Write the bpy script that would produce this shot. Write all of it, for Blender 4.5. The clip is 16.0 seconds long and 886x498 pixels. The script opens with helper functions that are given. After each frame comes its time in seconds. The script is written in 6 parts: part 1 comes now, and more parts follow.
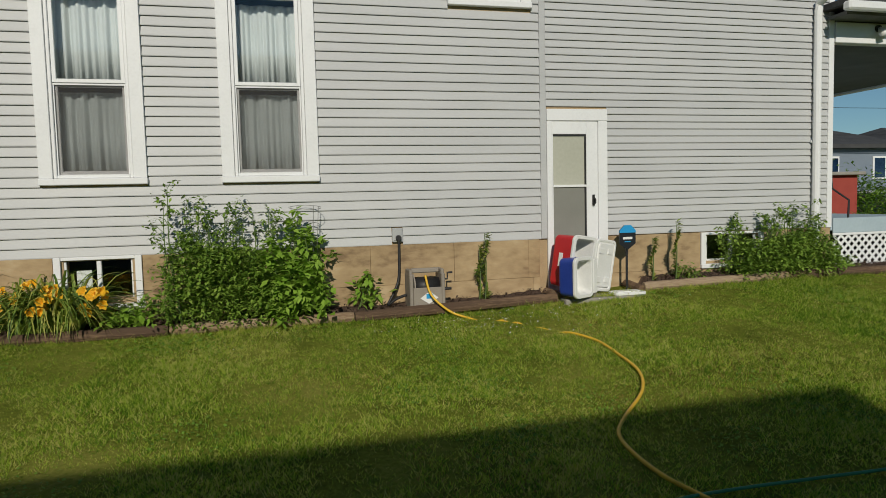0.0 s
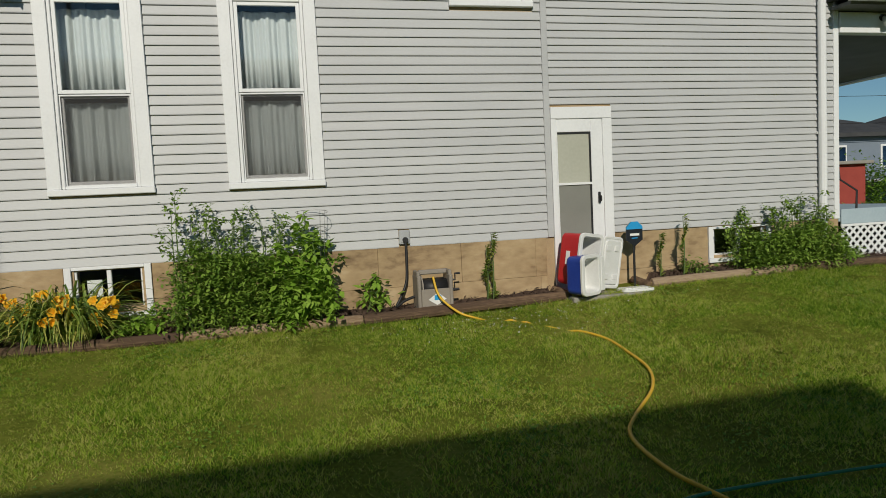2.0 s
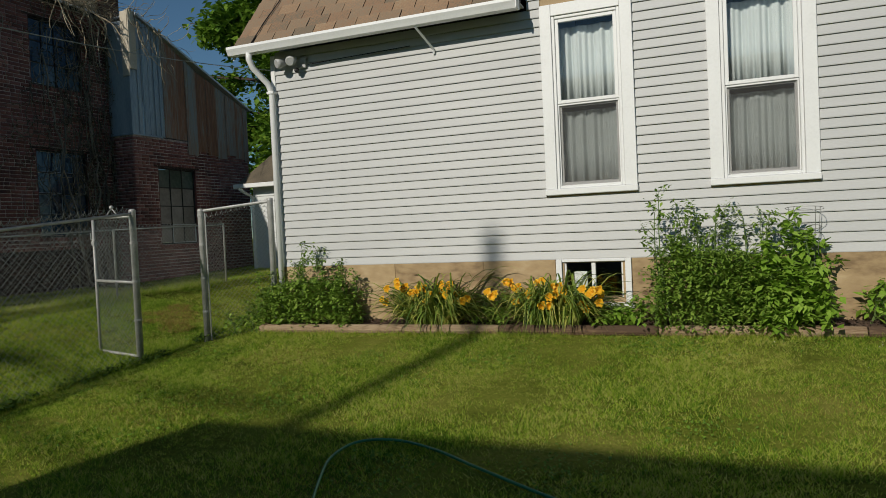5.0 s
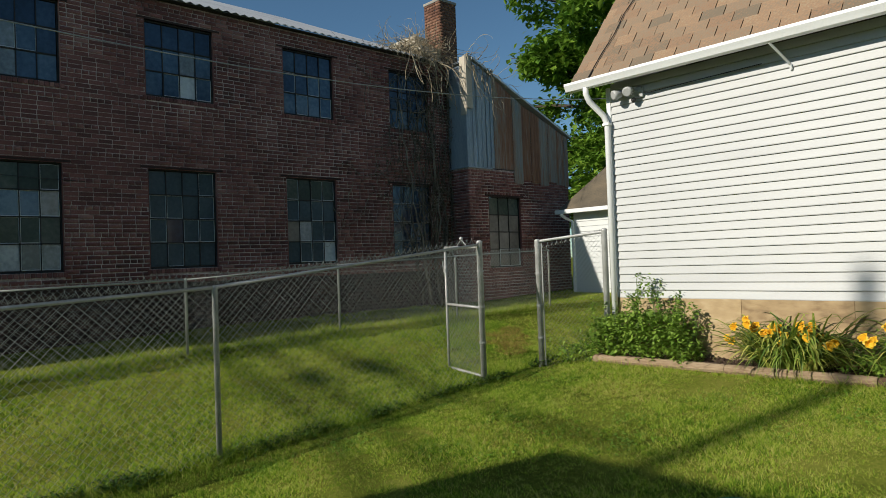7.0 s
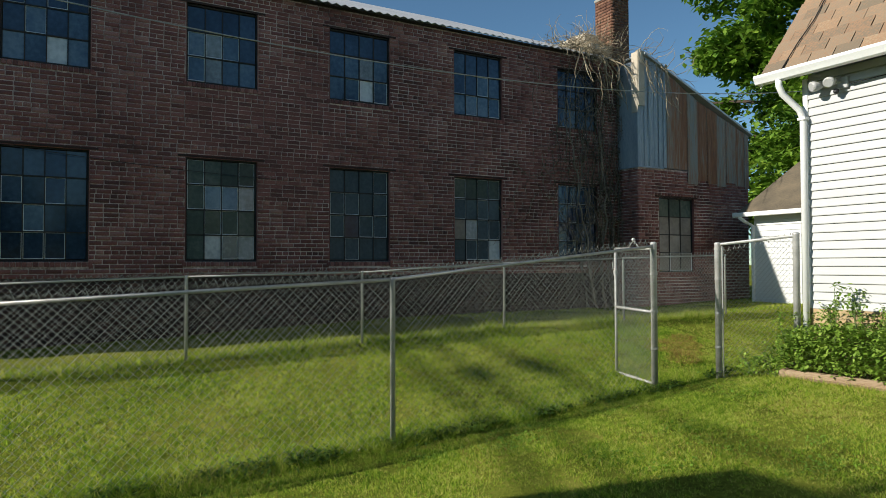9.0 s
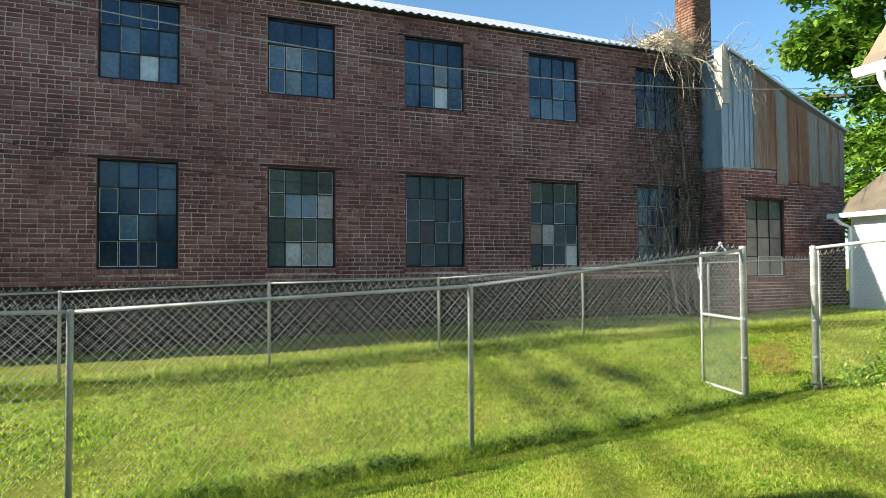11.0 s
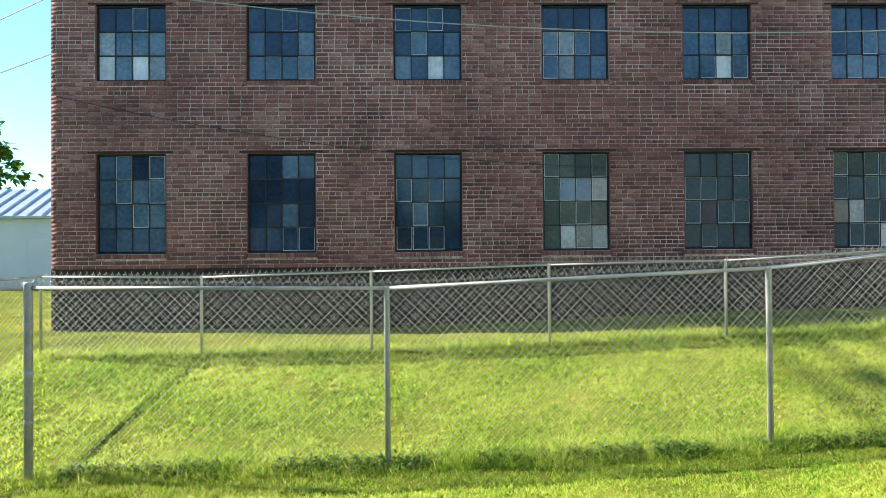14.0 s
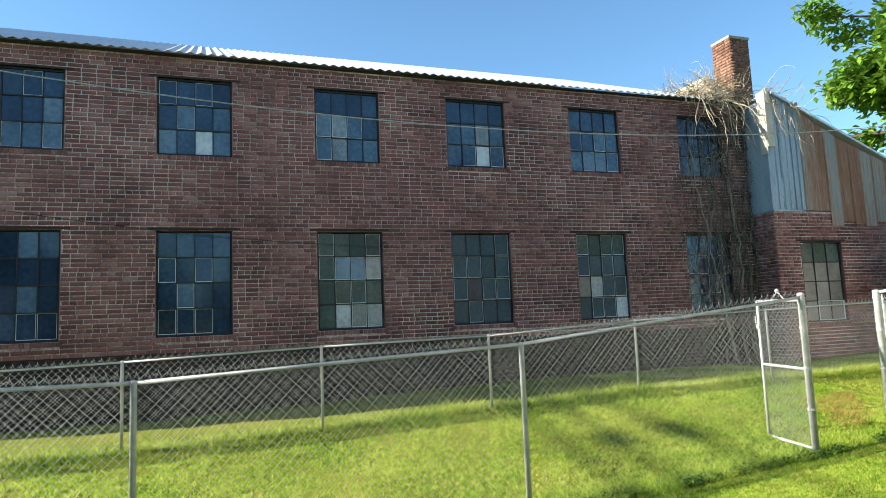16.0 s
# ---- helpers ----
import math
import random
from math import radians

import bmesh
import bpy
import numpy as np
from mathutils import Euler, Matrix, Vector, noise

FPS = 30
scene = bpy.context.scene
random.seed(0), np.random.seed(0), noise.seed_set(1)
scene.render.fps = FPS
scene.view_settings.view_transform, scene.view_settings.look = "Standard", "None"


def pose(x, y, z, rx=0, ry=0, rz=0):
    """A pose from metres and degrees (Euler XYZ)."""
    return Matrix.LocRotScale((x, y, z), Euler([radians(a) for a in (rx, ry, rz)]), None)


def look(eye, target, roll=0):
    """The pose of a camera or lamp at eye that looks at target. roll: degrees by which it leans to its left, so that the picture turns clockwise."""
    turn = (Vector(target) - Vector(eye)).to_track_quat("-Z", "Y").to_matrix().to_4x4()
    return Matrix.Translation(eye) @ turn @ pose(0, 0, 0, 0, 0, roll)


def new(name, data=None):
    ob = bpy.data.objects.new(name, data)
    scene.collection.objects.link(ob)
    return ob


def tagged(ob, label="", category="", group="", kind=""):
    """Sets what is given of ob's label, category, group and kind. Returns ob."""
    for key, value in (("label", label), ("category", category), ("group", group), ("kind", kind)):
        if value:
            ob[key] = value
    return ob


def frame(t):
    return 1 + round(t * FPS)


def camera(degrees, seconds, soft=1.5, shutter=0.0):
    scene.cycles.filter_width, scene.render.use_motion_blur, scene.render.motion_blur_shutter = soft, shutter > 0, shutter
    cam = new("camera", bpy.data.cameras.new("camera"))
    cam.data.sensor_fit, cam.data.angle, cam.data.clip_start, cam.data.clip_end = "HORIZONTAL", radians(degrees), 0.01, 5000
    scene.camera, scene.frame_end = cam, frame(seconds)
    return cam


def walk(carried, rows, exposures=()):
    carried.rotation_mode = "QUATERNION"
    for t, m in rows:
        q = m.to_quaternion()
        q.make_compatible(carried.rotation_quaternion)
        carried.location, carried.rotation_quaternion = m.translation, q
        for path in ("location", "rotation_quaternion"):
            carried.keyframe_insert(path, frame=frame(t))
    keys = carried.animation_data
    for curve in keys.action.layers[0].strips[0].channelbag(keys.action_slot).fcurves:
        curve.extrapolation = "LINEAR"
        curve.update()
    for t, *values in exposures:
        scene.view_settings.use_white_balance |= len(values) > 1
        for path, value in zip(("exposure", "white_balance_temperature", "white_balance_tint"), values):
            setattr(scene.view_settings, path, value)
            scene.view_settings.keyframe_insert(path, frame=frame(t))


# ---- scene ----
cam = camera(66.3, 16.0, soft=0.85)
PATH = [
    (0, (-1.163, -2.382, 1.619), (-0.679, -0.446, 1.478), -1.4),
    (0.5, (-1.120, -2.383, 1.618), (-0.569, -0.467, 1.454), -2.5),
    (1, (-1.150, -2.401, 1.645), (-0.600, -0.486, 1.465), -2.8),
    (1.5, (-1.140, -2.398, 1.613), (-0.593, -0.480, 1.471), -2.9),
    (2, (-1.163, -2.394, 1.647), (-0.700, -0.454, 1.502), -2.8),
    (2.5, (-1.166, -2.359, 1.586), (-0.943, -0.374, 1.484), -3.2),
    (3, (-1.243, -2.314, 1.596), (-1.239, -0.318, 1.467), -2.7),
    (3.5, (-1.204, -2.311, 1.486), (-1.386, -0.321, 1.399), -2.1),
    (3.7, (-1.232, -2.367, 1.458), (-1.495, -0.385, 1.387), -1.7),
    (5.8, (-1.756, -2.469, 1.649), (-2.813, -0.771, 1.617), -3.7),
    (6, (-1.777, -2.484, 1.666), (-2.921, -0.843, 1.647), -3.7),
    (6.5, (-1.834, -2.55, 1.67), (-3.185, -1.075, 1.68), -3.8),
    (7, (-1.855, -2.633, 1.696), (-3.32, -1.273, 1.732), -2.1),
    (7.5, (-1.894, -2.665, 1.694), (-3.458, -1.419, 1.749), -1.4),
    (8, (-1.908, -2.697, 1.686), (-3.534, -1.534, 1.724), -1.0),
    (8.5, (-1.919, -2.714, 1.678), (-3.598, -1.629, 1.719), -0.6),
    (9, (-1.936, -2.742, 1.669), (-3.674, -1.753, 1.717), -0.2),
    (9.2, (-1.913, -2.713, 1.656), (-3.672, -1.761, 1.713), -0.2),
    (11.5, (-2.01, -2.762, 1.685), (-3.894, -2.09, 1.74), -0.9),
    (12, (-1.987, -2.78, 1.663), (-3.934, -2.325, 1.689), -1.4),
    (12.5, (-1.999, -2.818, 1.648), (-3.985, -2.588, 1.603), -0.7),
    (13, (-1.981, -2.888, 1.645), (-3.978, -2.777, 1.609), -0.5),
    (13.5, (-1.961, -2.917, 1.655), (-3.961, -2.868, 1.653), -0.3),
    (14, (-1.932, -2.934, 1.665), (-3.931, -2.888, 1.686), -0.5),
    (14.5, (-1.966, -2.921, 1.665), (-3.96, -2.766, 1.706), -0.5),
    (15, (-1.974, -2.89, 1.69), (-3.95, -2.594, 1.766), -0.8),
    (15.5, (-2.004, -2.831, 1.719), (-3.939, -2.354, 1.883), -1.9),
    (16, (-1.951, -2.779, 1.729), (-3.823, -2.113, 1.956), -2.4),
]
walk(cam, [(t, look(eye, target, roll)) for t, eye, target, roll in PATH],
     exposures=[(0.0, -0.48), (3.7, -0.48), (6.0, -0.14), (7.0, 0.25), (8.0, 0.4), (9.0, 0.6), (11.5, 1.98), (13.0, 2.2), (14.0, 2.2), (15.0, 2.17), (15.5, 2.15), (16.0, 1.95)])

# ---- world, sun ----
SUN_TO = Vector((0.21, 0.97, -0.52)).normalized()
world = bpy.data.worlds.new("world")
scene.world = world
world.use_nodes = True
wn = world.node_tree
sky = wn.nodes.new("ShaderNodeTexSky")
sky.sky_type = "NISHITA"
sky.sun_disc = False
sky.sun_elevation = radians(28)
sky.sun_rotation = radians(192)
sky.altitude = 1500
sky.dust_density = 0.15
sky.ozone_density = 0.8
clear = wn.nodes.new("ShaderNodeMix")
clear.data_type, clear.blend_type = "RGBA", "MULTIPLY"
clear.inputs[0].default_value = 1.0
clear.inputs[7].default_value = (0.73, 1.0, 1.08, 1.0)
wn.links.new(sky.outputs[0], clear.inputs[6])
wn.links.new(clear.outputs[2], wn.nodes["Background"].inputs[0])
wn.nodes["Background"].inputs[1].default_value = 0.066
sun = new("sun", bpy.data.lights.new("sun", "SUN"))
sun.data.energy, sun.data.angle, sun.data.color = 4.05, radians(0.5), (1.0, 0.935, 0.81)
sun.matrix_world = look((0, 0, 30), Vector((0, 0, 30)) + SUN_TO)

# ---- materials ----
def rgb(r, g, b):
    return (r, g, b, 1.0)


def material(name, rough=0.6, metal=0.0, spec=0.5):
    m = bpy.data.materials.new(name)
    m.use_nodes = True
    p = m.node_tree.nodes["Principled BSDF"]
    p.inputs["Roughness"].default_value = rough
    p.inputs["Metallic"].default_value = metal
    p.inputs["Specular IOR Level"].default_value = spec
    return m, m.node_tree, p


def noise_mat(name, colors, scale=8.0, fine=60.0, rough=0.7, metal=0.0, bump=0.15, spec=0.4, random_tint=0.0,
              island=0.0, stretch=(1, 1, 1), translucent=0.0):
    """Two scales of noise mixed over a ramp of colours, with bump from the fine one."""
    m, t, p = material(name, rough, metal, spec)
    n = t.nodes.new
    co = n("ShaderNodeTexCoord")
    mp = n("ShaderNodeMapping")
    mp.inputs["Scale"].default_value = stretch
    t.links.new(co.outputs["Object"], mp.inputs[0])
    a, b = n("ShaderNodeTexNoise"), n("ShaderNodeTexNoise")
    for q, s, d in ((a, scale, 4.0), (b, fine, 5.0)):
        q.inputs["Scale"].default_value, q.inputs["Detail"].default_value = s, d
        t.links.new(mp.outputs[0], q.inputs["Vector"])
    mix = n("ShaderNodeMath")
    mix.operation = "MULTIPLY_ADD"
    mix.inputs[1].default_value, mix.inputs[2].default_value = 0.45, 0.0
    t.links.new(b.outputs[0], mix.inputs[0])
    add = n("ShaderNodeMath")
    add.operation = "MULTIPLY_ADD"
    add.inputs[1].default_value = 0.55
    t.links.new(a.outputs[0], add.inputs[0])
    t.links.new(mix.outputs[0], add.inputs[2])
    value = add.outputs[0]
    for source, amount in (("Object Info", random_tint), ("Geometry", island)):
        if amount:
            o = n("ShaderNodeObjectInfo" if source == "Object Info" else "ShaderNodeNewGeometry")
            sh = n("ShaderNodeMath")
            sh.operation = "MULTIPLY_ADD"
            sh.inputs[1].default_value = amount
            t.links.new(o.outputs["Random" if source == "Object Info" else "Random Per Island"], sh.inputs[0])
            su = n("ShaderNodeMath")
            su.operation = "SUBTRACT"
            su.inputs[1].default_value = amount / 2
            t.links.new(value, sh.inputs[2])
            t.links.new(sh.outputs[0], su.inputs[0])
            value = su.outputs[0]
    ramp = n("ShaderNodeValToRGB")
    e = ramp.color_ramp.elements
    lo, hi = 0.3, 0.7
    e[0].position, e[0].color = lo, rgb(*colors[0])
    e[1].position, e[1].color = hi, rgb(*colors[-1])
    for i, c in enumerate(colors[1:-1]):
        x = e.new(lo + (hi - lo) * (i + 1) / (len(colors) - 1))
        x.color = rgb(*c)
    t.links.new(value, ramp.inputs[0])
    t.links.new(ramp.outputs[0], p.inputs["Base Color"])
    if bump:
        bp = n("ShaderNodeBump")
        bp.inputs["Strength"].default_value, bp.inputs["Distance"].default_value = bump, 0.01
        t.links.new(b.outputs[0], bp.inputs["Height"])
        t.links.new(bp.outputs[0], p.inputs["Normal"])
    if translucent:
        tr = n("ShaderNodeBsdfTranslucent")
        t.links.new(ramp.outputs[0], tr.inputs[0])
        ms = n("ShaderNodeMixShader")
        ms.inputs[0].default_value = translucent
        t.links.new(p.outputs[0], ms.inputs[1])
        t.links.new(tr.outputs[0], ms.inputs[2])
        t.links.new(ms.outputs[0], t.nodes["Material Output"].inputs[0])
    return m


def pane_mat(name, tint, clear=0.9, rough=0.02):
    """A thin clear pane: see-through, with a Fresnel gloss."""
    m, t, p = material(name)
    n = t.nodes.new
    tr, gl, fr, ms = n("ShaderNodeBsdfTransparent"), n("ShaderNodeBsdfGlossy"), n("ShaderNodeFresnel"), n("ShaderNodeMixShader")
    tr.inputs[0].default_value = rgb(*tint)
    gl.inputs["Roughness"].default_value = rough
    fr.inputs[0].default_value = 1.6
    t.links.new(fr.outputs[0], ms.inputs[0])
    t.links.new(tr.outputs[0], ms.inputs[1])
    t.links.new(gl.outputs[0], ms.inputs[2])
    t.links.new(ms.outputs[0], t.nodes["Material Output"].inputs[0])
    return m


SIDING = noise_mat("vinyl siding", [(0.455, 0.462, 0.462), (0.497, 0.504, 0.502), (0.536, 0.542, 0.538)], 0.9, 25, 0.5, bump=0.03, random_tint=0.12, stretch=(1, 1, 6))
WHITE = noise_mat("white trim paint", [(0.73, 0.74, 0.74), (0.79, 0.80, 0.80), (0.82, 0.83, 0.83)], 3, 40, 0.45, bump=0.03)
SANDSTONE = noise_mat("tan sandstone block", [(0.19, 0.125, 0.07), (0.36, 0.255, 0.14), (0.44, 0.32, 0.18), (0.52, 0.40, 0.245)], 1.7, 8, 0.9, bump=0.7, random_tint=0.12, stretch=(1, 1, 2.0))
MORTAR = noise_mat("sandy mortar", [(0.36, 0.26, 0.15), (0.46, 0.34, 0.20)], 10, 80, 0.95, bump=0.3)
BRICK = noise_mat("brown red brick", [(0.096, 0.042, 0.038), (0.190, 0.073, 0.063), (0.262, 0.104, 0.089), (0.385, 0.20, 0.17)], 1.1, 70, 0.9, bump=0.4, random_tint=0.24)
BRICK_FAR = noise_mat("weathered brown brick", [(0.096, 0.042, 0.038), (0.190, 0.073, 0.063), (0.262, 0.104, 0.089), (0.385, 0.20, 0.17)], 1.1, 70, 0.9, bump=0.4, island=0.24)
BRICK_BASE = noise_mat("dark brown brick", [(0.018, 0.010, 0.009), (0.032, 0.016, 0.014), (0.048, 0.025, 0.020), (0.075, 0.045, 0.036)], 1.4, 70, 0.9, bump=0.4, island=0.32)
BASE_MORTAR = noise_mat("dark mortar", [(0.014, 0.012, 0.011), (0.03, 0.026, 0.023), (0.06, 0.052, 0.046)], 0.9, 50, 0.95, bump=0.3)
BRICK_MORTAR = noise_mat("pale lime mortar", [(0.11, 0.075, 0.068), (0.33, 0.245, 0.22), (0.64, 0.53, 0.48), (0.80, 0.70, 0.64)], 1.0, 26, 0.95, bump=0.3)
STEEL = noise_mat("galvanised steel", [(0.28, 0.28, 0.27), (0.42, 0.42, 0.41), (0.56, 0.56, 0.55)], 9, 90, 0.5, 0.25, bump=0.12)
WIRE = noise_mat("galvanised wire", [(0.34, 0.345, 0.34), (0.48, 0.485, 0.475)], 20, 150, 0.42, 0.9, bump=0.0)
OLD_WIRE = noise_mat("dull grey wire", [(0.20, 0.20, 0.19), (0.34, 0.34, 0.32)], 20, 150, 0.55, 0.5, bump=0.0)
LAWN = noise_mat("lawn soil and thatch", [(0.04, 0.052, 0.010), (0.14, 0.165, 0.024), (0.25, 0.235, 0.055)], 1.1, 38, 1.0, bump=0.9, spec=0.0)
BLADE = noise_mat("grass blades", [(0.10, 0.215, 0.020), (0.30, 0.47, 0.046), (0.52, 0.62, 0.085), (0.66, 0.63, 0.20)], 0.75, 14, 0.7, bump=0, island=0.46, spec=0.08, translucent=0.58)
MULCH = noise_mat("dark bark mulch", [(0.03, 0.02, 0.015), (0.08, 0.05, 0.035), (0.15, 0.10, 0.07)], 12, 60, 1.0, bump=0.8)
LOG = noise_mat("weathered landscape timber", [(0.09, 0.055, 0.034), (0.21, 0.135, 0.08), (0.37, 0.275, 0.18)], 3, 40, 0.9, bump=0.4, stretch=(0.35, 3, 3), random_tint=0.4)
SHINGLE = noise_mat("brown slate shingle", [(0.19, 0.15, 0.105), (0.29, 0.175, 0.105), (0.25, 0.19, 0.13), (0.32, 0.20, 0.12), (0.34, 0.26, 0.17)], 1.6, 40, 0.9, bump=0.6, random_tint=0.36)
LEAF = noise_mat("tomato leaves", [(0.09, 0.17, 0.022), (0.20, 0.33, 0.042), (0.34, 0.47, 0.085)], 6, 30, 0.5, bump=0, island=0.3, translucent=0.3)
LEAF_LIGHT = noise_mat("pepper leaves", [(0.16, 0.30, 0.025), (0.26, 0.43, 0.05), (0.36, 0.52, 0.085)], 6, 30, 0.45, bump=0, island=0.3, translucent=0.3)
LILY_LEAF = noise_mat("daylily leaves", [(0.07, 0.14, 0.02), (0.22, 0.31, 0.045), (0.48, 0.46, 0.11)], 4, 30, 0.5, bump=0, island=0.35, translucent=0.25)
LILY_FLOWER = noise_mat("orange daylily petals", [(0.78, 0.38, 0.012), (0.90, 0.50, 0.025), (0.96, 0.60, 0.05)], 8, 40, 0.5, bump=0, island=0.3, translucent=0.25)
STEM = noise_mat("green stems", [(0.07, 0.12, 0.03), (0.13, 0.19, 0.05)], 10, 60, 0.6, bump=0)
TREE_LEAF = noise_mat("tree leaves", [(0.045, 0.10, 0.012), (0.13, 0.26, 0.025), (0.29, 0.43, 0.05)], 0.8, 6, 0.55, bump=0, island=0.25, translucent=0.35)
BARK = noise_mat("bark", [(0.06, 0.045, 0.035), (0.13, 0.10, 0.08)], 4, 40, 0.95, bump=0.6)
VINE = noise_mat("dry vine stems", [(0.07, 0.058, 0.046), (0.14, 0.12, 0.095), (0.28, 0.24, 0.19)], 3, 40, 0.9, bump=0.3, island=0.4)
# opaque pane: dark room and blue sky reflection put into the base colour
DARK_GLASS = noise_mat("dark glass with painted sky tint", [(0.006, 0.016, 0.038), (0.017, 0.040, 0.082), (0.042, 0.080, 0.14)], 1.3, 14, 0.10, bump=0.03, spec=0.5, random_tint=0.22)
PALE_GLASS = noise_mat("whitened factory glass", [(0.10, 0.12, 0.13), (0.22, 0.25, 0.27), (0.40, 0.43, 0.45)], 2.2, 14, 0.25, bump=0.02, spec=0.8, random_tint=0.4)
BLIND = noise_mat("dusty glass before beige blinds", [(0.13, 0.11, 0.095), (0.20, 0.175, 0.15), (0.27, 0.24, 0.21)], 2.2, 14, 0.3, bump=0.02, spec=0.4, random_tint=0.3)
# opaque panes in green grey and slate grey
GREEN_GLASS = noise_mat("green grey factory glass", [(0.014, 0.034, 0.028), (0.038, 0.066, 0.054), (0.10, 0.12, 0.10)], 1.6, 14, 0.28, bump=0.02, spec=0.3, random_tint=0.2)
SLATE_GLASS = noise_mat("slate grey factory glass", [(0.024, 0.046, 0.060), (0.045, 0.078, 0.097), (0.08, 0.118, 0.138)], 1.2, 14, 0.32, bump=0.03, spec=0.22, random_tint=0.16)
SASH = noise_mat("rusted dark steel sash", [(0.010, 0.010, 0.011), (0.022, 0.021, 0.02), (0.05, 0.035, 0.026)], 5, 50, 0.7, bump=0.2)
PUTTY = noise_mat("pale putty sash", [(0.50, 0.53, 0.54), (0.74, 0.77, 0.78)], 5, 50, 0.7, bump=0.2)
RUST_TIN = noise_mat("rust streaked corrugated tin", [(0.24, 0.28, 0.29), (0.28, 0.26, 0.225), (0.28, 0.135, 0.075), (0.17, 0.085, 0.055)], 2.4, 30, 0.7, 0.15, bump=0.15, stretch=(1.6, 1.6, 0.12), random_tint=0.35)
TIN = noise_mat("grey weathered tin", [(0.20, 0.25, 0.30), (0.31, 0.37, 0.42), (0.44, 0.48, 0.51)], 1.6, 30, 0.5, 0.2, bump=0.1, stretch=(2, 2, 0.3))
TIN_ROOF = noise_mat("pale corrugated roofing", [(0.40, 0.41, 0.42), (0.55, 0.56, 0.57), (0.62, 0.62, 0.62)], 1, 30, 0.45, 0.5, bump=0.1)
PALE_STONE = noise_mat("bleached coping", [(0.42, 0.37, 0.29), (0.60, 0.54, 0.44)], 3, 30, 0.9, bump=0.4)
CONCRETE = noise_mat("concrete", [(0.24, 0.22, 0.19), (0.36, 0.34, 0.30)], 4, 60, 0.9, bump=0.3)
CURTAIN = noise_mat("sheer grey curtain", [(0.74, 0.78, 0.78), (0.86, 0.89, 0.89)], 2, 60, 0.9, bump=0.1, translucent=0.2)
# low base colour stands in for the gloom of the added rooms
INTERIOR = noise_mat("dark paint for room shade", [(0.10, 0.095, 0.085), (0.14, 0.13, 0.12)], 2, 30, 0.9, bump=0)
BLACK = noise_mat("black rubber", [(0.012, 0.012, 0.013), (0.03, 0.03, 0.03)], 10, 60, 0.5, bump=0.1)
RED = noise_mat("red cooler plastic", [(0.42, 0.015, 0.02), (0.55, 0.025, 0.03)], 5, 60, 0.35, bump=0.03)
BLUE = noise_mat("blue cooler plastic", [(0.015, 0.04, 0.25), (0.025, 0.06, 0.34)], 5, 60, 0.35, bump=0.03)
PLASTIC_WHITE = noise_mat("white plastic", [(0.72, 0.72, 0.70), (0.82, 0.82, 0.80)], 5, 60, 0.35, bump=0.03)
TAUPE = noise_mat("taupe resin", [(0.24, 0.21, 0.175), (0.32, 0.28, 0.235)], 6, 80, 0.55, bump=0.1)
GREY_PLASTIC = noise_mat("grey plastic", [(0.36, 0.37, 0.37), (0.46, 0.47, 0.47)], 6, 60, 0.5, bump=0.05)
YELLOW = noise_mat("yellow hose rubber", [(0.62, 0.36, 0.02), (0.78, 0.48, 0.04)], 6, 60, 0.45, bump=0.05)
GREEN_HOSE = noise_mat("green hose rubber", [(0.02, 0.16, 0.07), (0.04, 0.24, 0.11)], 6, 60, 0.4, bump=0.05)
SIGN_BLUE = noise_mat("bright blue sign", [(0.02, 0.28, 0.60), (0.03, 0.34, 0.68)], 6, 60, 0.4, bump=0)
SIGN_BLACK = noise_mat("black sign", [(0.012, 0.014, 0.018), (0.02, 0.022, 0.028)], 6, 60, 0.4, bump=0)
PALE_BLUE = noise_mat("pale blue painted board", [(0.36, 0.45, 0.50), (0.44, 0.53, 0.58)], 3, 40, 0.6, bump=0.08)
SHED_WHITE = noise_mat("white shed siding", [(0.66, 0.68, 0.68), (0.76, 0.78, 0.78)], 2, 40, 0.6, bump=0.05)
GREY_SIDING = noise_mat("blue grey house siding", [(0.16, 0.20, 0.25), (0.22, 0.26, 0.31)], 1, 20, 0.7, bump=0.05)
DARK_ROOF = noise_mat("dark grey shingle roof", [(0.04, 0.042, 0.045), (0.08, 0.08, 0.08)], 2, 40, 0.9, bump=0.3)
RED_PAINT = noise_mat("red painted block", [(0.28, 0.045, 0.035), (0.38, 0.07, 0.05)], 2, 40, 0.8, bump=0.1)
PORCH_CEILING = noise_mat("dark porch ceiling", [(0.10, 0.105, 0.10), (0.16, 0.165, 0.155)], 3, 60, 0.8, bump=0.2)
GLASS = pane_mat("clear window glass", (0.92, 0.95, 0.95))
SCREEN, _t, _p = material("insect screen", 0.9)
_p.inputs["Base Color"].default_value = rgb(0.05, 0.05, 0.05)
_a, _m = _t.nodes.new("ShaderNodeBsdfTransparent"), _t.nodes.new("ShaderNodeMixShader")
_m.inputs[0].default_value = 0.62
_t.links.new(_p.outputs[0], _m.inputs[1])
_t.links.new(_a.outputs[0], _m.inputs[2])
_t.links.new(_m.outputs[0], _t.nodes["Material Output"].inputs[0])

